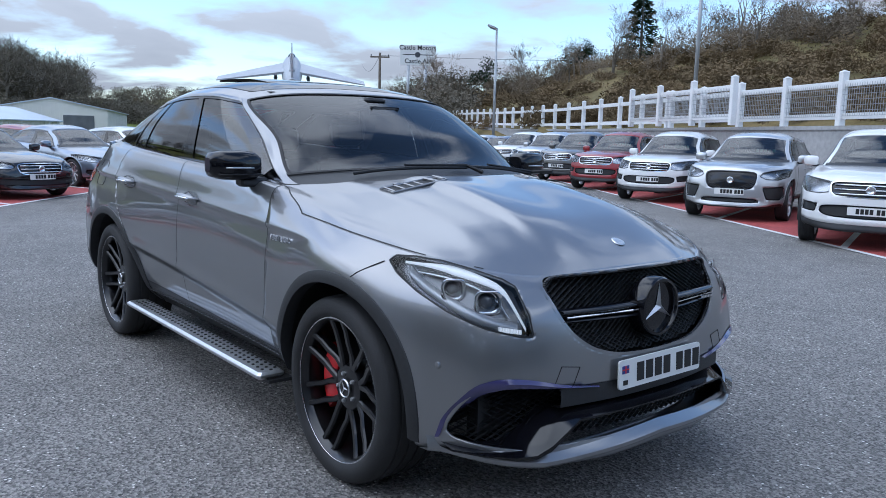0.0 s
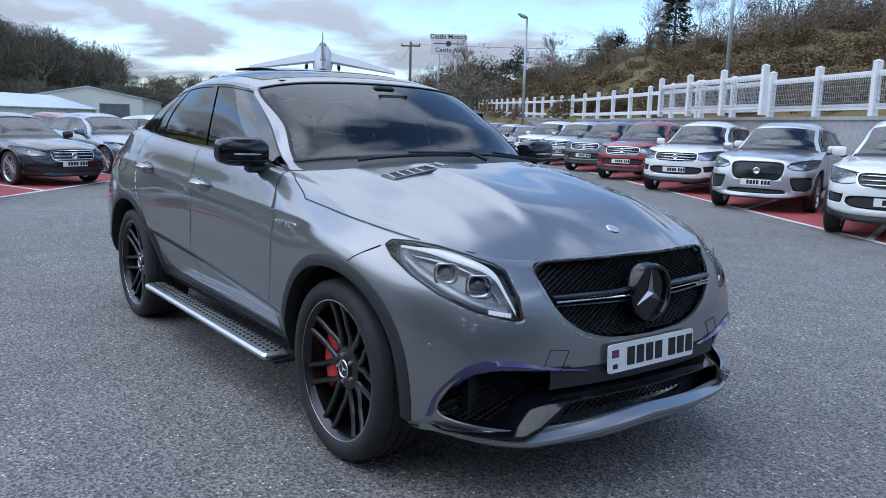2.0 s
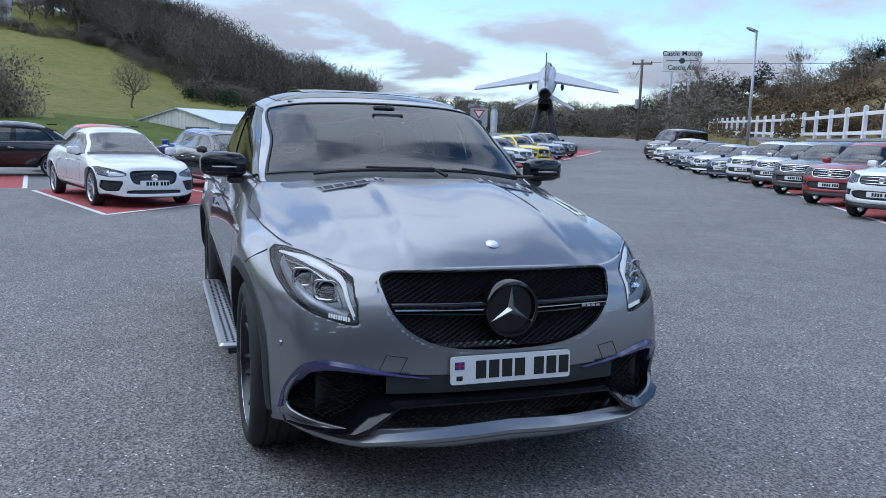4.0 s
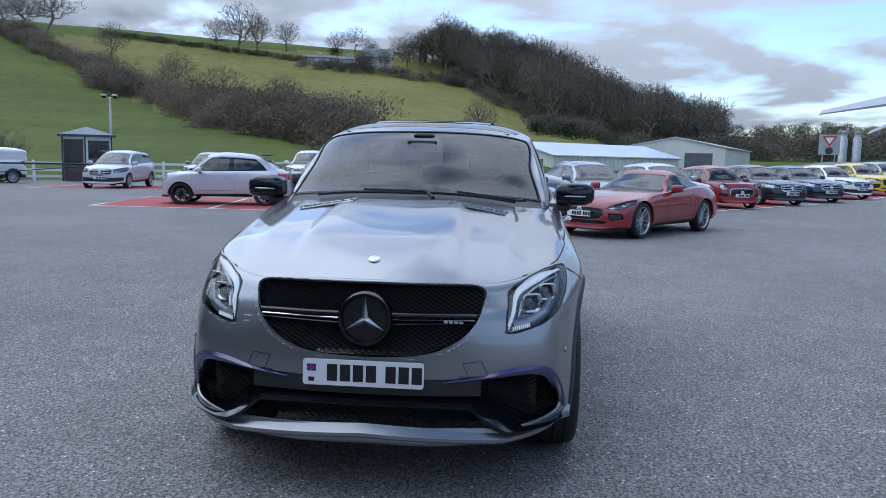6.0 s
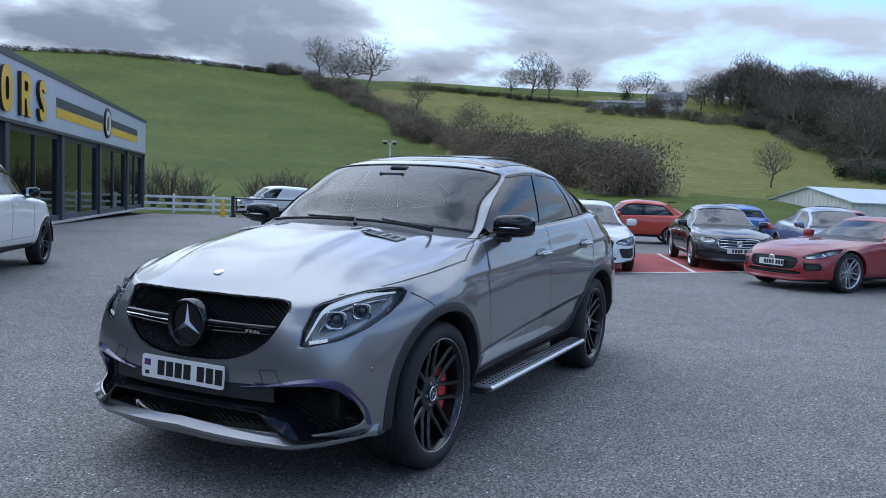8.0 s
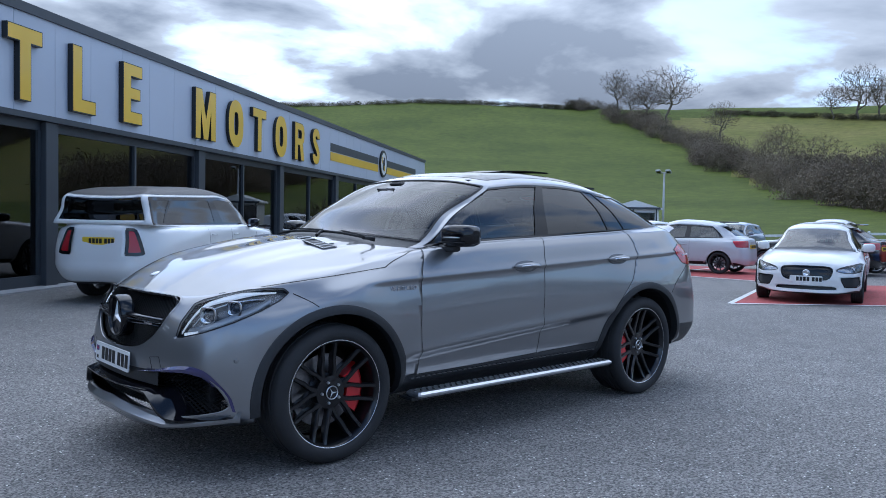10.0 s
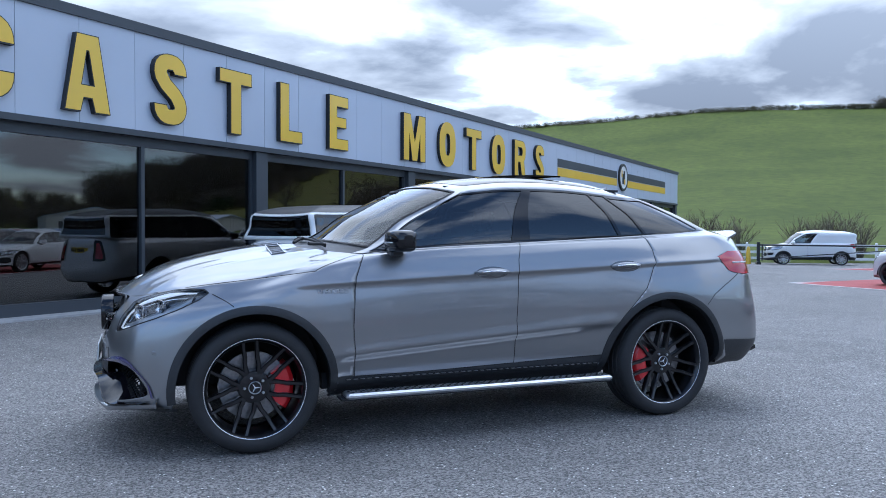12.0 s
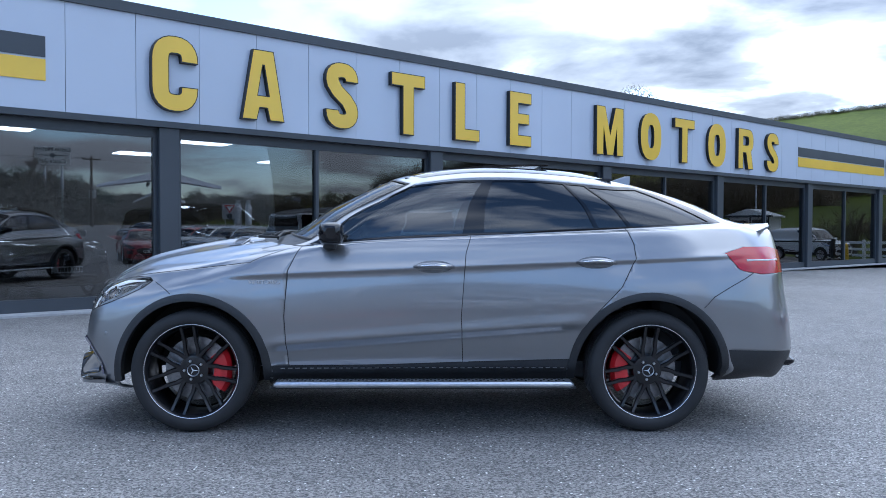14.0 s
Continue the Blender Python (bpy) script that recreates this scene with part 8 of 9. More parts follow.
def build_barrier():
    t = thing("black_barrier", "black metal swing barrier across the yard's end", "barrier", turned(Vector((-27.5, -26.0, lot_z(-27.5, -26.0))), Vector((-.79, .61))))
    part("post", Bag().box(-.08, -.08, 0, .08, .08, 1.15, bevel=.01).mesh("post", M["sign_black"]), t)
    part("frame_end", Bag().box(.15, -.03, .2, .21, .03, 1.05).mesh("frame_end", M["sign_black"]), t)
    part("bar", Bag().tube([(0, 0, 1.0), (8.0, 0, .95)], .045, 8).mesh("bar", M["sign_black"]), t)
    part("bar", Bag().tube([(0, 0, .3), (8.0, 0, .9)], .025, 8).mesh("bar", M["sign_black"]), t)
    part("foot", Bag().tube([(0, -.3, .05), (0, .3, .05)], .12, 10).mesh("foot", M["sign_black"]), t)
    t = thing("yellow_bollard", "short yellow painted steel bollard", "bollard", Matrix.Translation((-27.4, -26.6, lot_z(-27.4, -26.6))))
    part("post", Bag().lathe([(.14, 0), (.12, .3), (.09, .8), (.05, .9), (0, .92)], 14, "z").mesh("post", M["sign_yellow"], True), t)


build_barrier()


def build_road_sign():
    p = seen_from(158.7, 78, None, Vector((5.44, -.4)))
    t = thing("road_sign", "white sign panel with a red-edged triangle on two posts", "road sign", turned(p, Vector((math.cos(radians(68)), math.sin(radians(68))))))
    z1, z0 = EYE_Z + 78 * math.tan(radians(2.05)) - p.z, EYE_Z + 78 * math.tan(radians(.75)) - p.z
    part("panel", Bag().box(-.85, -.03, z0, .85, .03, z1).mesh("panel", M["galv"]), t)
    tri = Bag().add([(-.6, -.04, z1 - .15), (.6, -.04, z1 - .15), (0, -.04, z1 - 1.05)], [(0, 2, 1)])
    part("triangle", tri.mesh("triangle", M["red_mark"]), t)
    tri = Bag().add([(-.38, -.05, z1 - .27), (.38, -.05, z1 - .27), (0, -.05, z1 - .84)], [(0, 2, 1)])
    part("triangle_middle", tri.mesh("triangle_middle", M["white_panel"]), t)
    part("round_mark", Bag().lathe([(0, -.05), (.3, -.05), (.32, -.03)], 16, "y", Matrix.Translation((0, 0, z0 + .35))).mesh("round_mark", M["anthracite"]), t)
    for x in (-.5, .5):
        part("post", Bag().tube([(x, .05, -.3), (x, .05, z1)], .05, 8).mesh("post", M["galv"]), t)


build_road_sign()


# ---- aircraft on its stand ----
def build_jet():
    r = 62.0
    c = seen_from(154.25, r, None, Vector((5.44, -.4)))
    ground = lot_z(c.x, c.y)
    zc = EYE_Z + r * math.tan(radians(3.1)) + .1
    # nose points away from the yard and up; x along the hull
    t = thing("jet_aircraft", "pale grey swept-wing jet mounted on dark struts", "aircraft", Matrix.Translation((c.x, c.y, zc)) @ Matrix.Rotation(radians(152), 4, "Z") @ Matrix.Rotation(radians(-14), 4, "Y"))
    hull = Bag().lathe([(.38, -.2), (.52, .2), (.62, 1.5), (.78, 3.5), (.85, 5.5), (.82, 8.0), (.66, 10.2), (.40, 11.6), (.12, 12.6), (0, 12.8)], 24, "x")
    part("hull", hull.mesh("hull", M["jet_grey"], True), t)
    part("jet_pipe", Bag().lathe([(.46, -.22), (.44, .4), (0, .5)], 24, "x").mesh("jet_pipe", M["dark_gap"]), t, "black jet pipe")
    part("lower_pipe", Bag().lathe([(.44, -.1), (.45, .1), (.42, 1.0), (0, 1.6)], 20, "x", Matrix.Translation((.1, 0, -.92))).mesh("lower_pipe", M["dark_gap"]), t)
    cn = Bag().lathe([(0, 8.2), (.22, 8.4), (.34, 9.0), (.32, 9.7), (.18, 10.3), (0, 10.6)], 16, "x", Matrix.Translation((0, 0, .62)))
    part("canopy", cn.mesh("canopy", M["tint_glass"], True), t)
    part("spine", Bag().box(2.0, -.22, .45, 8.6, .22, .98, bevel=.18).mesh("spine", M["jet_grey"]), t)

    def vane(name, root0, root1, tip0, tip1, th):
        b = Bag()
        v = []
        for (x, y, z), tt in ((root0, th), (root1, th), (tip1, th * .4), (tip0, th * .4)):
            v += [(x, y, z + tt), (x, y, z - tt)]
        b.add(v, [(0, 2, 4, 6), (7, 5, 3, 1), (0, 1, 3, 2), (2, 3, 5, 4), (4, 5, 7, 6), (6, 7, 1, 0)])
        return part(name, b.mesh(name, M["jet_grey"]), t)
    for sg in (1, -1):
        vane("wing", (3.2, sg * .6, .35), (7.6, sg * .6, .35), (1.8, sg * 5.7, -.15), (3.2, sg * 5.7, -.15), .10)
        vane("tailplane", (.3, sg * .3, -.35), (1.9, sg * .3, -.35), (-.4, sg * 2.3, -1.15), (.5, sg * 2.3, -1.15), .05)
        b = Bag().lathe([(0, 3.0), (.10, 3.3), (.16, 4.2), (.12, 5.2), (0, 5.6)], 10, "x", Matrix.Translation((0, sg * 1.3, -.25)))
        part("pylon_tank", b.mesh("pylon_tank", M["anthracite"]), t)
    b = Bag().add([(.2, .06, .5), (3.4, .06, .8), (1.0, .03, 3.0), (-.3, .03, 3.15), (.2, -.06, .5), (3.4, -.06, .8), (1.0, -.03, 3.0), (-.3, -.03, 3.15)], [(0, 1, 2, 3), (7, 6, 5, 4), (0, 4, 5, 1), (1, 5, 6, 2), (2, 6, 7, 3), (3, 7, 4, 0)])
    part("tail_fin", b.mesh("tail_fin", M["jet_grey"]), t)
    st = thing("jet_stand", "dark steel A-frame stand under the aircraft", "stand", turned(Vector((c.x - 1.2, c.y + .65, ground)), Vector((math.cos(radians(152)), math.sin(radians(152))))))
    top = zc - ground - .6
    for sg in (1, -1):
        part("leg", Bag().tube([(.6, sg * 1.15, -.4), (.2, sg * .22, top + .4)], [.30, .26], 8).mesh("leg", M["anthracite"], True), st)
    part("cross_beam", Bag().box(-.3, -.5, top - .1, .9, .5, top + .45).mesh("cross_beam", M["anthracite"]), st)


build_jet()


# ---- sheds and the far house ----
def shed(name, label, corner, along, w, length, eave, ridge, base=-.2, ribs=True):
    """A gabled sheet-metal shed: corner at the gable's foot, along its long side; the gable spans w to the left of it."""
    d = Vector((math.cos(radians(along)), math.sin(radians(along)), 0))
    t = thing(name, label, "shed", Matrix.Translation(corner) @ Matrix.Rotation(radians(along), 4, "Z"))
    p = [(0, 0, base), (length, 0, base), (length, w, base), (0, w, base), (0, 0, eave), (length, 0, eave), (length, w, eave), (0, w, eave), (0, w / 2, ridge), (length, w / 2, ridge)]
    part("wall", Bag().add(p, [(0, 1, 5, 4), (2, 3, 7, 6), (3, 0, 4, 8, 7), (1, 2, 6, 9, 5)]).mesh("wall", M["shed"]), t)
    th = .12
    for sg in (0, 1):
        y0, y1 = (-.35, w / 2) if sg == 0 else (w + .35, w / 2)
        drop = (ridge - eave) * .35 / (w / 2)
        q = [(-.3, y0, eave - drop), (length + .3, y0, eave - drop), (length + .3, y1, ridge), (-.3, y1, ridge)]
        v = q + [(a, b, c + th) for a, b, c in q]
        part("roof", Bag().add(v, [(0, 1, 2, 3), (7, 6, 5, 4), (0, 4, 5, 1), (1, 5, 6, 2), (2, 6, 7, 3), (3, 7, 4, 0)]).mesh("roof", M["shed_roof"]), t)
    if ribs:
        b = Bag()
        n = int(w / .5)
        for k in range(n):
            y = (k + .25) * w / n
            top = eave + (ridge - eave) * (1 - abs(y - w / 2) / (w / 2))
            b.box(-.05, y, base, 0, y + w / n * .45, top - .06)
        n = int(length / .8)
        for k in range(n):
            x = (k + .25) * length / n
            b.box(x, -.05, base, x + length / n * .45, 0, eave - .06)
        part("ribs", b.mesh("ribs", M["shed"]), t)
    part("roller_door", Bag().box(-.07, w * .12, base, -.02, w * .40, eave * .78).mesh("roller_door", M["slate"]), t)
    return t


r_ = 112.0
cA = seen_from(166.1, r_, 0.0, Vector((5.6, 1.2)))
cB = seen_from(172.5, r_ + 3, 0.0, Vector((5.6, 1.2)))
wid = (cB - cA).length
al = math.degrees(math.atan2((cB - cA).y, (cB - cA).x)) - 90
shed("shed", "long pale metal shed with a pitched roof", cA, al + 3, wid, 34, EYE_Z + r_ * math.tan(radians(1.1)), EYE_Z + r_ * math.tan(radians(1.75)))
r_ = 88.0
cA = seen_from(177.9, r_, 0.0, Vector((5.6, 1.2)))
cB = seen_from(185.2, r_ + 3, 0.0, Vector((5.6, 1.2)))
wid = (cB - cA).length
al = math.degrees(math.atan2((cB - cA).y, (cB - cA).x)) - 90
shed("shed", "low metal workshop with a blue-grey roof", cA, al - 32, wid, 24, EYE_Z + r_ * math.tan(radians(.35)), EYE_Z + r_ * math.tan(radians(1.3)))
for az in (158.9, 158.1):
    p = seen_from(az, 120, 0.0, Vector((5.6, 1.2)))
    t = thing("metal_chimney", "round galvanised chimney beside the shed", "chimney", Matrix.Translation(p))
    part("flue", Bag().lathe([(.55, 0), (.55, 5.2), (.42, 5.3), (.42, 6.0), (.5, 6.1), (0, 6.2)], 14, "z").mesh("flue", M["galv"], True), t)


def house(p, turn, w, d, h, ridge, label):
    t = thing("house", label, "house", Matrix.Translation(p) @ Matrix.Rotation(radians(turn), 4, "Z"))
    part("wall", Bag().add([(-w / 2, -d / 2, -1), (w / 2, -d / 2, -1), (w / 2, d / 2, -1), (-w / 2, d / 2, -1), (-w / 2, -d / 2, h), (w / 2, -d / 2, h), (w / 2, d / 2, h), (-w / 2, d / 2, h), (-w / 2, 0, ridge), (w / 2, 0, ridge)],
                           [(0, 1, 5, 4), (2, 3, 7, 6), (3, 0, 4, 8, 7), (1, 2, 6, 9, 5)]).mesh("wall", M["render_cream"]), t)
    for sg in (-1, 1):
        part("roof", Bag().add([(-w / 2 - .3, sg * (d / 2 + .4), h - .2), (w / 2 + .3, sg * (d / 2 + .4), h - .2), (w / 2 + .3, 0, ridge + .1), (-w / 2 - .3, 0, ridge + .1), (-w / 2 - .3, sg * (d / 2 + .4), h), (w / 2 + .3, sg * (d / 2 + .4), h), (w / 2 + .3, 0, ridge + .3), (-w / 2 - .3, 0, ridge + .3)],
                               [(0, 1, 2, 3), (7, 6, 5, 4), (0, 4, 5, 1), (1, 5, 6, 2), (2, 6, 7, 3), (3, 7, 4, 0)]).mesh("roof", M["slate"]), t)
    for x in (-w * .3, w * .1, w * .35):
        part("window", Bag().box(x - .5, -d / 2 - .03, 1.0, x + .5, -d / 2 + .02, 2.1).mesh("window", M["shop_glass"]), t)
    part("chimney", Bag().box(-w * .1, -.4, ridge - .3, w * .02, .4, ridge + 1.2).mesh("chimney", M["render_cream"]), t)


house(on_slope(190.6, 6.3), 100, 9.5, 7, 2.8, 5.6, "pale rendered farmhouse with a grey slate roof on the hill")
house(on_slope(194.6, 6.35), 104, 9, 4, 2.0, 2.6, "low farm outbuilding on the hill")
house(on_slope(192.6, 6.3), 104, 7, 4, 2.0, 2.8, "low farm outbuilding on the hill")
house(on_slope(158.5, 1.6), 60, 10, 7, 4.5, 7.0, "far white cottage on the hillside")


# ---- trees and scrub ----
def tree_mesh(name, seed, h, spread, levels, twig_mat, droop=0.0, dense=1.0, trunk=.022, thin=.012, low=.34):
    """A bare tree: a tapered trunk that forks again and again down to fine twigs."""
    rng = random.Random(seed)
    wood, fine = Bag(), Bag()

    def limb(p, d, length, r, level):
        pts, radii = [p], [r]
        q, dd = p.copy(), d.copy()
        n = 3 if level < levels - 1 else 2
        for k in range(n):
            dd = (dd + Vector((rng.uniform(-1, 1), rng.uniform(-1, 1), rng.uniform(-.4, .7))) * .18).normalized()
            q = q + dd * length / n
            pts.append(q.copy())
            radii.append(r * (1 - .55 * (k + 1) / n))
        if level < 3:
            wood.tube(pts, radii, 6 if level < 2 else 4, cap=False)
        else:
            # thin twigs are slivers
            side = dd.orthogonal().normalized() * max(r, thin)
            for a, b_ in zip(pts, pts[1:]):
                fine.add([a - side, a + side, b_ + side * .4, b_ - side * .4], [(0, 1, 2, 3)])
        if level >= levels:
            return
        kids = rng.randint(3, 4) if level == 0 else rng.randint(2, 4)
        kids = max(2, round(kids * dense))
        for k in range(kids):
            f = rng.uniform(.45, 1.0) if k else 1.0
            i = min(n - 1, int(f * n))
            at = pts[i].lerp(pts[i + 1], f * n - i) if f < 1 else pts[-1]
            az = rng.uniform(0, 2 * math.pi)
            tilt = rng.uniform(.35, .95) * spread
            side = dd.orthogonal().normalized()
            side = Matrix.Rotation(az, 3, dd) @ side
            nd = (dd * math.cos(tilt) + side * math.sin(tilt) + Vector((0, 0, .16 - droop * level))).normalized()
            limb(at, nd, length * rng.uniform(.58, .82), max(radii[min(i + 1, n)] * .72, .01), level + 1)
    limb(Vector((0, 0, -.4)), Vector((0, 0, 1)), h * low, h * trunk, 0)
    return wood.mesh("trunk", M["bark"]), fine.mesh("crown", twig_mat)


TREES = [tree_mesh("tree", 11 + k, h, sp, 6, M["twig"], dense=dn) for k, (h, sp, dn) in enumerate(((10, .95, 1.0), (11, .8, 1.0), (9, 1.05, 1.0), (12, .7, 1.0)))]


def oak_mesh(seed, h, rad, n, base=.14, thin=.045, twigs=4, twig_mat=None, stems=1):
    """A broad bare tree: twigs that fill a lumpy dome, each joined to the nearest wood below it."""
    rng = np.random.default_rng(seed)
    nodes, parent, path = [], [], []
    tops = []
    for s_ in range(stems):
        a = 2 * math.pi * s_ / stems
        o = np.array((math.cos(a), math.sin(a), 0)) * (rad * .30 if stems > 1 else 0)
        for k in range(4):
            parent.append(len(nodes) - 1 if k else -1)
            nodes.append(o * (1 + .3 * k) + np.array((rng.normal() * .02 * h * k / 3, rng.normal() * .02 * h * k / 3, -.4 + (h * (base + .10) + .4) * k / 3)))
            path.append(0.0 if not k else path[-1] + h * base / 3)
        tops.append(len(nodes) - 1)
    d = rng.normal(size=(n, 3))
    d /= np.linalg.norm(d, axis=1, keepdims=True)
    lump = np.ones(n)
    for c in rng.normal(size=(9, 3)):
        c = c / np.linalg.norm(c)
        lump += .20 * np.exp(-(1 - d @ c) * 9) - .02
    r = rng.random(n) ** .42 * lump
    mid, half = h * (base + 1) / 2 + .06 * h, h * (1 - base) / 2
    pts = d * r[:, None] * (rad, rad, half)
    pts[:, 2] = np.where(pts[:, 2] < 0, pts[:, 2] * .75, pts[:, 2]) + mid
    pts = pts[np.argsort(np.linalg.norm(pts - nodes[tops[0]], axis=1))]
    P = np.zeros((len(nodes) + n, 3))
    P[:len(nodes)] = nodes
    L = np.zeros(len(P))
    L[:len(nodes)] = path
    m = len(nodes)
    for q in pts:
        ds = np.linalg.norm(P[:m] - q, axis=1)
        low = P[:m, 2] > q[2] + .1 * h
        k = int(np.argmin(ds + .30 * L[:m] + low * h))
        parent.append(k)
        P[m] = q
        L[m] = L[k] + ds[k]
        m += 1
    count = np.ones(m)
    for k in range(m - 1, -1, -1):
        if parent[k] >= 0:
            count[parent[k]] += count[k]
    wood, fine = Bag(), Bag()
    for k in range(m):
        if parent[k] < 0:
            continue
        a, c = Vector(P[parent[k]]), Vector(P[k])
        ra, rc = thin * count[parent[k]] ** .40 * .55, thin * count[k] ** .40 * .55
        ra, rc = float(min(ra, rc * 1.6)), float(rc)
        if count[k] > 7:
            wood.tube([a, c], [ra, rc], 5, cap=False)
        else:
            s_ = (c - a).cross(Vector(rng.normal(size=3))).normalized()
            fine.add([a - s_ * ra, a + s_ * ra, c + s_ * rc, c - s_ * rc], [(0, 1, 2, 3)])
        if count[k] < 4:
            for _ in range(twigs):
                dd = ((c - a).normalized() + Vector(rng.normal(size=3)) * .6 + Vector((0, 0, .15))).normalized() * float(h * rng.uniform(.03, .085))
                s_ = dd.cross(Vector(rng.normal(size=3))).normalized() * thin * .55
                st = a.lerp(c, float(rng.uniform(.3, 1)))
                fine.add([st - s_, st + s_, st + dd + s_ * .3, st + dd - s_ * .3], [(0, 1, 2, 3)])
    return wood.mesh("trunk", M["bark"]), fine.mesh("crown", twig_mat or M["twig"])


FAR = [oak_mesh(71 + k, h, rad, 900, bs, .036, 5) for k, (h, rad, bs) in enumerate(((14, 8.4, .08), (14, 7.0, .10), (14, 7.8, .06), (14, 6.0, .14)))]
WOOD = [oak_mesh(81 + k, 14, rad, 620, .08, .05, 4, M["wood_mass"]) for k, rad in enumerate((6.5, 7.5, 5.5))]


def shrub_mesh(seed, h, rad, stems):
    """A bare shrub: many thin stems that fan up from one stool, with short twigs."""
    rng = random.Random(seed)
    wood, fine = Bag(), Bag()
    for k in range(stems):
        a, o = rng.uniform(0, 2 * math.pi), rng.random() ** .6
        d = Vector((math.cos(a), math.sin(a), 0))
        top = h * rng.uniform(.6, 1.05) * (1 - .35 * o * o)
        pts = [d * rad * (.10 * o), d * rad * (.30 * o) + Vector((0, 0, top * .35)), d * rad * .62 * o + Vector((rng.gauss(0, .05), rng.gauss(0, .05), top * .7)), d * rad * o + Vector((rng.gauss(0, .08), rng.gauss(0, .08), top))]
        wood.tube(pts, [.022, .017, .012, .004], 4, cap=False)
        for t in range(26):
            i = rng.choice((0, 1, 1, 2, 2, 2))
            p = pts[i].lerp(pts[i + 1], rng.random())
            q = (Vector((rng.gauss(0, .6), rng.gauss(0, .6), 1.0)).normalized() + d * .35) * rng.uniform(.18, .5)
            s_ = q.cross(Vector((rng.gauss(0, 1), rng.gauss(0, 1), .1))).normalized() * .008
            fine.add([p - s_, p + s_, p + q + s_ * .3, p + q - s_ * .3], [(0, 1, 2, 3)])
    return wood.mesh("trunk", M["bark"]), fine.mesh("crown", M["hedge_twig"])


SHRUB = [shrub_mesh(91 + k, 2.5, 1.3, 34) for k in range(2)]
rv = random.Random(5)


def plant(tr, p, scale, label, group="", name="bare_tree"):
    t = thing(name, label, "tree", Matrix.Translation(p) @ Matrix.Rotation(rv.uniform(0, 6.28), 4, "Z") @ Matrix.Diagonal((scale, scale, scale, 1)), group)
    part("trunk", tr[0], t)
    part("crown", tr[1], t)
    return t


def clump_mesh(seed, n, size, leaf, mat, flat=.8, up=0.3):
    """A mound of many small slivers and leaves with an uneven outline."""
    rng = random.Random(seed)
    b = Bag()
    lumps = [(rng.uniform(-.5, .5), rng.uniform(-.5, .5), rng.uniform(.1, .6), rng.uniform(.3, .55)) for _ in range(7)]
    for k in range(n):
        lx, ly, lz, lr = rng.choice(lumps)
        d = Vector((rng.gauss(0, 1), rng.gauss(0, 1), rng.gauss(0, 1))).normalized() * lr * rng.uniform(.55, 1.05)
        c = Vector(((lx + d.x) * size, (ly + d.y) * size, max(0, lz + d.z * flat) * size))
        a = Vector((rng.gauss(0, 1), rng.gauss(0, 1), rng.gauss(0, 1) + up)).normalized()
        s_ = a.orthogonal().normalized()
        l, w = leaf * rng.uniform(.6, 1.5), leaf * rng.uniform(.18, .5)
        b.add([c - a * l - s_ * w * .4, c - s_ * w, c + a * l, c + s_ * w], [(0, 1, 2, 3)])
    return b, mat


def stuff(name, label, category, clumps, spots):
    """Many clumps as one object of uncountable stuff."""
    arr = []
    for b, _ in clumps:
        arr.append((np.array([tuple(v) for v in b.v]), np.array(b.f)))
    V, F, off = [], [], 0
    for p, sc, sz in spots:
        v, f = arr[rv.randrange(len(arr))]
        a = rv.uniform(0, 6.28)
        c, s_ = math.cos(a), math.sin(a)
        q = np.stack([v[:, 0] * c - v[:, 1] * s_, v[:, 0] * s_ + v[:, 1] * c, v[:, 2] * sz], 1) * sc + np.array(p)
        V.append(q)
        F.append(f + off)
        off += len(q)
    V, F = np.concatenate(V), np.concatenate(F)
    me = bpy.data.meshes.new(name)
    me.vertices.add(len(V))
    me.vertices.foreach_set("co", V.astype(np.float32).ravel())
    me.loops.add(F.size)
    me.loops.foreach_set("vertex_index", F.astype(np.int32).ravel())
    me.polygons.add(len(F))
    me.polygons.foreach_set("loop_start", np.arange(0, F.size, 4, dtype=np.int32))
    me.materials.append(clumps[0][1])
    me.update(calc_edges=True)
    tagged(new(name, me), label, category, kind="stuff")


def along_slope(path, n, jitter=.25):
    """Points along a line given by (azimuth, height angle) pairs on the slope."""
    out = []
    for k in range(n):
        f = k / max(1, n - 1) * (len(path) - 1)
        i = min(len(path) - 2, int(f))
        a = [p + (q - p) * (f - i) for p, q in zip(path[i], path[i + 1])]
        out.append(on_slope(a[0] + rv.uniform(-jitter, jitter), a[1] + rv.uniform(-jitter, jitter) * .4))
    return out


CL_HEDGE = [clump_mesh(30 + k, 1300, 1.0, .038, M["hedge_twig"], up=.8) for k in range(3)]
CL_WOOD = [clump_mesh(35 + k, 1000, 1.0, .044, M["wood_mass"], up=.8) for k in range(3)]
CL_DARK = [clump_mesh(40 + k, 640, 1.0, .055, M["hedge"]) for k in range(3)]
CL_BRAMBLE = [clump_mesh(50 + k, 420, 1.0, .09, M["bramble"], up=.9) for k in range(3)]
CL_GREEN = [clump_mesh(60 + k, 600, 1.0, .07, M["evergreen"]) for k in range(2)]

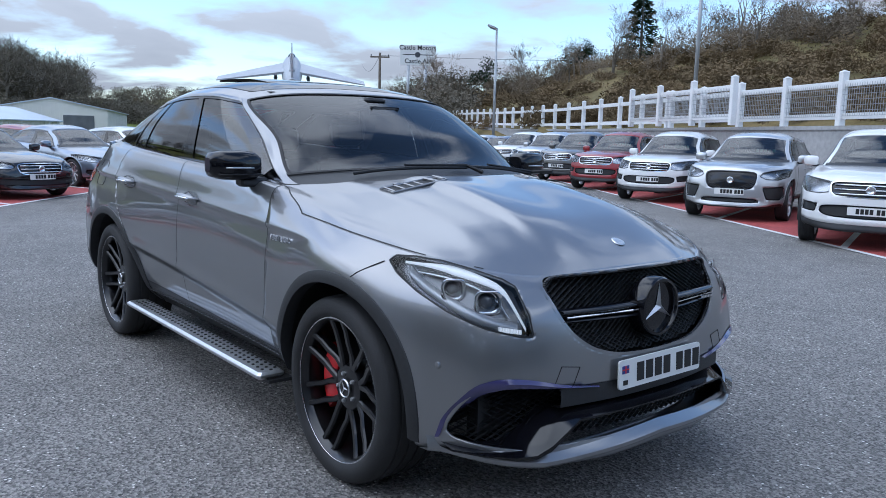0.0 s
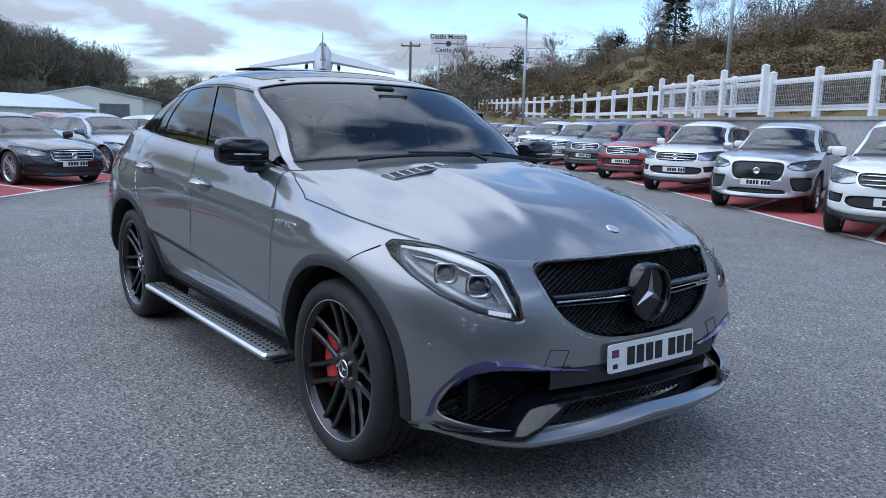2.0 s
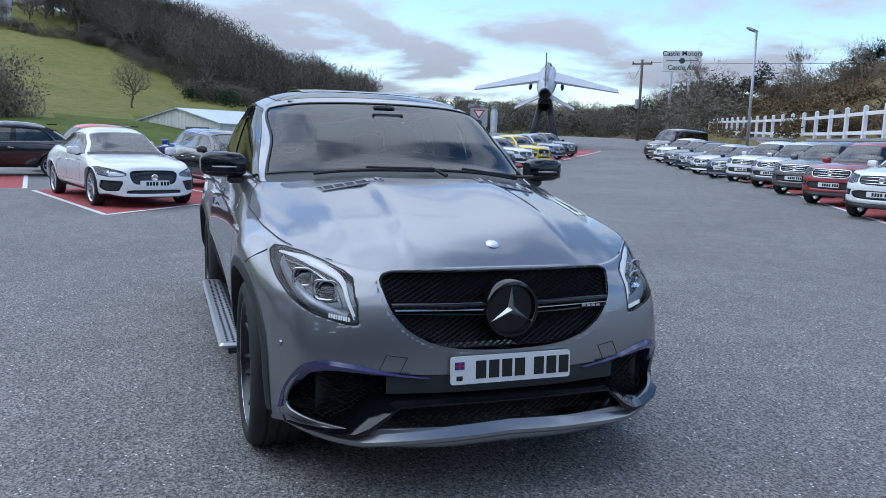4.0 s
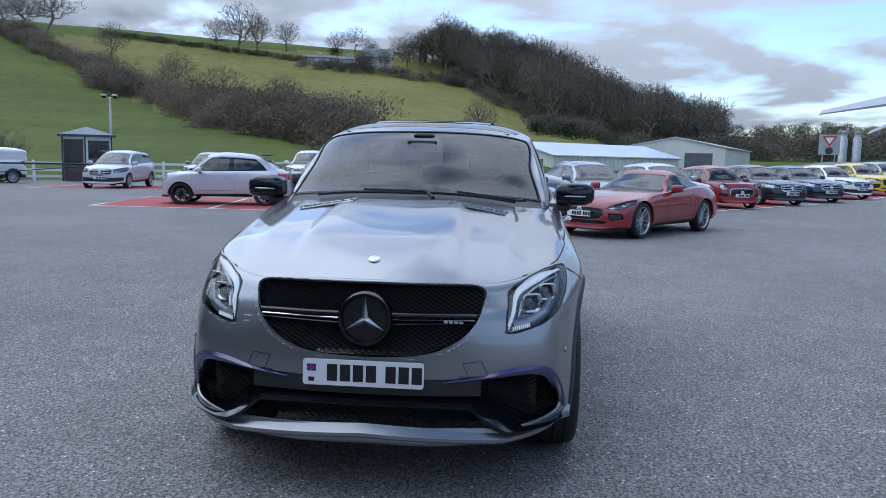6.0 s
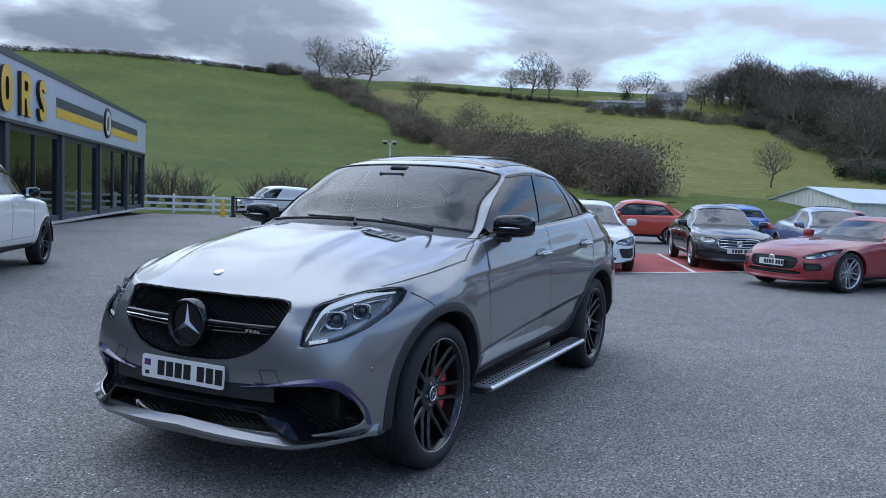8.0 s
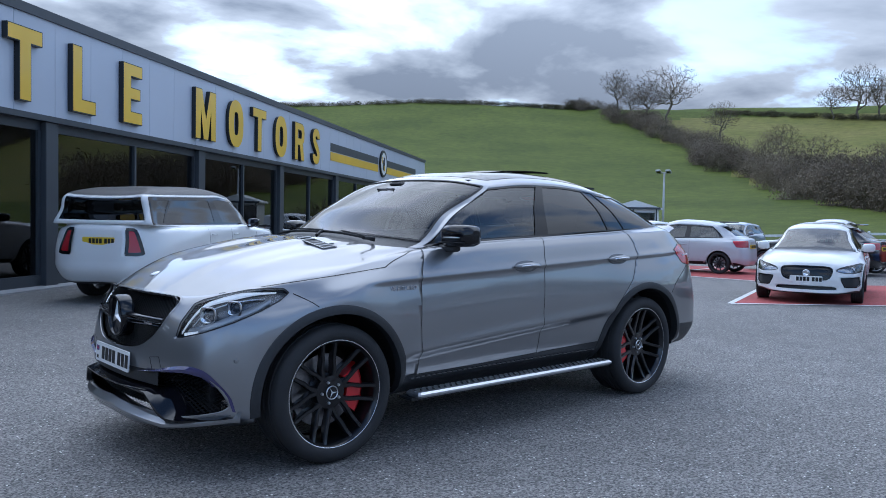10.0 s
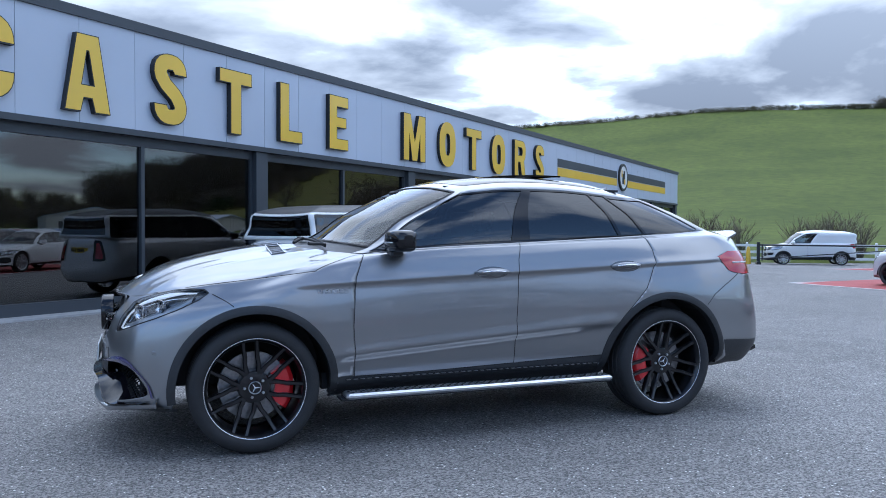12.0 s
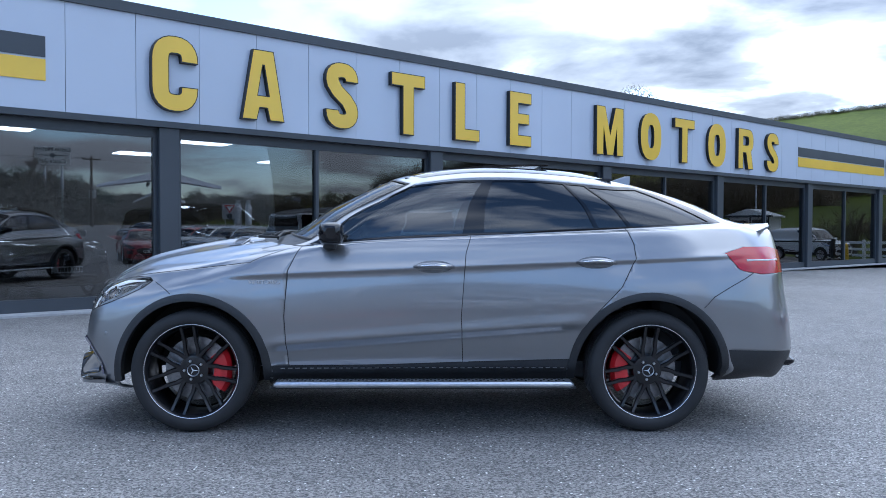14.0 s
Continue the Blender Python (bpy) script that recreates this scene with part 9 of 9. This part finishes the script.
# the broad diagonal hedge between the fields
spots = []
for k in range(290):
    f = (k / 289) ** .75
    a, e, wd = lerp_table([(0, 218.5, 8.2, .9), (.25, 213.3, 6.6, 1.2), (.5, 208.2, 4.0, 1.5), (.75, 201.8, 1.9, 1.8), (1.0, 192.5, .35, 1.5)], f)
    p = on_slope(a + rv.uniform(-.4, 1.0) * wd * .9, max(.3, e + rv.uniform(-.15, .75) * wd * .5))
    spots.append((p, rv.uniform(2.4, 4.2) * (1 + .25 * f), 1.15 + .25 * f))
stuff("hedge_scrub", "broad brown winter hedge between two pastures", "hedge", CL_HEDGE, spots)
stuff("hedge_scrub", "dark evergreen patches in the diagonal hedge", "hedge", CL_DARK, [(p, s_ * .7, z) for p, s_, z in spots[::5]])
# clipped hedges on the hill's crest
spots = [(p - Vector((0, 0, .5)), 2.5, .95) for p in along_slope([(250, 7.0), (240, 7.75), (230, 8.35), (222, 8.3), (217, 8.05)], 150, .1)]
spots += [(p, 2.6, .8) for p in along_slope([(209, 7.5), (203, 7.1), (197, 6.6), (192, 6.1)], 90, .2)]
stuff("clipped_hedge", "dark clipped hedge along the hill's crest", "hedge", CL_DARK, spots)
# hedge below the farm, and the wood that covers the hill's shoulder
spots = [(p, rv.uniform(2.6, 4.2), 1) for p in along_slope([(196, 6.2), (190, 5.7), (185, 5.2), (181.5, 4.3)], 60, .35)]
for k in range(330):
    a = rv.uniform(166.0, 185.5)
    lo, hi = lerp_table([(163, .2, .5), (166, .3, .9), (172, .6, 2.7), (178, 1.6, 4.9), (181, 3.6, 6.2), (186, 5.4, 6.7)], a)
    spots.append((on_slope(a, rv.uniform(lo, hi)), rv.uniform(3.0, 5.0), 1.0))
stuff("woodland_scrub", "brown winter undergrowth of the wood on the hill", "woodland", CL_WOOD, spots)
for k in range(170):
    a = rv.uniform(166.5, 186)
    lo, hi = lerp_table([(163, .4, .6), (166, .5, .9), (172, .9, 2.7), (178, 2.0, 5.0), (181, 4.0, 6.2), (186, 6.0, 6.7)], a)
    e_ = hi if k % 4 == 0 else rv.uniform(lo, hi)
    p_ = on_slope(a, e_)
    far_ = math.hypot(p_.x - CX, p_.y - CY)
    plant(WOOD[rv.randrange(3)], p_, rv.uniform(.85, 1.25) * (.45 + .55 * min(1, far_ / 280)), "bare winter tree in the hillside wood", "trees of the hillside wood")
for k in range(34):
    a = rv.uniform(185, 192)
    plant(WOOD[rv.randrange(3)], on_slope(a, lerp_table([(185, 6.6), (188, 6.5), (192, 6.3)], a)[0] + rv.uniform(-.4, .5)), rv.uniform(.35, .85) * (1.25 - (a - 185) * .09), "bare winter tree at the wood's edge", "trees of the hillside wood")
spots = [(on_slope(rv.uniform(168, 180), rv.uniform(1.5, 4)), rv.uniform(2.5, 4), 1.2) for k in range(24)]
stuff("ivy_clumps", "dark ivy and evergreen clumps in the wood", "woodland", CL_GREEN, spots)
# single trees on the left hill
for az, e, sc in ((200.2, 6.9, .95), (201.6, 6.9, .6), (199.0, 6.9, .75), (212.2, 7.0, 1.05), (215.6, 7.9, .8), (214.6, 7.5, .6), (213.6, 7.3, .7), (197.0, 7.1, .6), (193.4, 7.0, .5), (192.2, 7.2, .55), (189.0, 7.0, .45), (187.2, 7.0, .6), (185.6, 6.8, .75),
                  (197.6, 2.0, .50), (183.5, 1.2, .42), (204.5, 4.5, .5), (208.5, 5.9, .6), (208.8, 4.8, .42), (205.2, 3.6, .5), (203.6, 3.0, .45), (201.8, 2.4, .55), (200.2, 1.7, .4), (198.0, 1.3, .5), (196.6, .9, .4), (256.5, 7.0, .9), (254, 7.0, 1.0), (251.5, 7.0, .6), (195.0, 1.4, .34)):
    plant(FAR[rv.randrange(4)], on_slope(az, e), sc * (1.25 if e > 5 else 1.15), "broad bare tree on the pasture hill", "trees on the pasture hill")
stuff("ivy_clumps", "dark ivied bushes along the diagonal hedge", "hedge", CL_GREEN, [(on_slope(a_, e_), s_, 1.0) for a_, e_, s_ in ((212.2, 6.2, 3.6), (211.7, 6.0, 3.4), (209.6, 5.0, 3.8), (208.9, 4.6, 3.4), (205.8, 3.6, 2.8), (193.6, 7.0, 4.0))])
# shrubs at the foot of the pasture
for az, r in ((227.0, 50), (225.9, 51), (224.8, 50), (223.8, 51), (220.1, 51), (219.1, 52), (218.1, 51), (217.1, 52), (216.3, 51)):
    plant(SHRUB[rv.randrange(2)], at_polar(az, r), rv.uniform(.85, 1.2), "bare shrub at the foot of the pasture", "shrubs by the fence", "bare_shrub")
# right bank: bramble, scrub and trees
spots = []
for k in range(900):
    a = rv.uniform(72, 146)
    r0, r1, el, z0 = lerp_table(SLOPE, a)
    r = r0 + 1.5 + (r1 - r0) * rv.random() ** 1.1
    spots.append((at_polar(a, r), rv.uniform(.6, 1.1) * (1 + r / 120), .8))
stuff("bank_bramble", "brown brambles and dead bracken on the bank", "scrub", CL_BRAMBLE, spots)
spots = [(at_polar(a, lerp_table(SLOPE, a)[1] * rv.uniform(.8, 1.25)), rv.uniform(1.4, 2.6), 1.2) for a in [rv.uniform(66, 146) for _ in range(240)]]
stuff("bank_scrub", "grey-brown winter scrub on the bank", "scrub", CL_HEDGE, spots)
for k in range(110):
    a = rv.uniform(70, 145)
    r0, r1, *_ = lerp_table(SLOPE, a)
    plant(TREES[rv.randrange(4)], at_polar(a, r1 * rv.uniform(.80, 1.30)), rv.uniform(.30, .62), "bare winter tree on the bank", "trees on the bank")
spots = []
for az, r, n, sc in ((133.8, 84, 6, 1.3), (140.5, 105, 6, 1.7), (146.8, 130, 8, 2.4), (149.5, 140, 5, 2.0), (116, 74, 4, 1.0)):
    for k in range(n):
        p = at_polar(az + rv.uniform(-.9, .9), r)
        spots.append((p + Vector((0, 0, rv.uniform(0, 2.6) * sc * .6)), sc * rv.uniform(.8, 1.3), 1.2))
stuff("evergreen_trees", "dark evergreen trees on the bank", "tree", CL_GREEN, spots)


def conifer(p, h, rad, label):
    """A pointed evergreen: tiers of drooping sprays round a straight trunk."""
    rng = random.Random(17)
    t = thing("conifer", label, "tree", Matrix.Translation(p))
    part("trunk", Bag().tube([(0, 0, -.5), (0, 0, h * .5), (0, 0, h * .97)], [.16, .10, .02], 8).mesh("trunk", M["bark"], True), t)
    b = Bag()
    for k in range(2600):
        f = rng.random() ** .8
        z = h * (.06 + .94 * f)
        r = rad * (1 - f) ** .8 * rng.uniform(.35, 1.08) * (.8 + .25 * math.sin(f * 60))
        a = rng.uniform(0, 2 * math.pi)
        o = Vector((math.cos(a), math.sin(a), 0))
        c = o * r + Vector((0, 0, z - r * .25))
        l, w = rng.uniform(.18, .36), rng.uniform(.05, .10)
        d = (o + Vector((0, 0, rng.uniform(-.6, .3)))).normalized() * l
        s_ = d.cross(Vector((rng.gauss(0, 1), rng.gauss(0, 1), rng.gauss(0, 1)))).normalized() * w
        b.add([c - d * .5 - s_ * .5, c - s_, c + d, c + s_], [(0, 1, 2, 3)])
    part("crown", b.mesh("crown", M["evergreen"]), t)


conifer(seen_from(127.6, 78), 7.2, 2.5, "dark pointed conifer on the bank")
# middle distance
spots = []
for k in range(260):
    a = rv.uniform(143, 168)
    r0, r1, el, z0 = lerp_table(SLOPE, a)
    r = r0 + 6 + (r1 - r0) * rv.random() ** 1.5
    if 155 < a and r < 165:
        r += 75
    spots.append((at_polar(a, r), rv.uniform(2.4, 3.8) * (1 + r / 260), 1.0))
stuff("distant_wood", "brown winter woods in the valley", "woodland", CL_WOOD, spots)
for k in range(30):
    a = rv.uniform(143, 166)
    r0, r1, *_ = lerp_table(SLOPE, a)
    if a > 155:
        r0 += 60
    plant(TREES[rv.randrange(4)], at_polar(a, r0 + (r1 - r0) * rv.uniform(.05, .6)), rv.uniform(.5, .9), "bare tree in the valley", "trees in the valley")
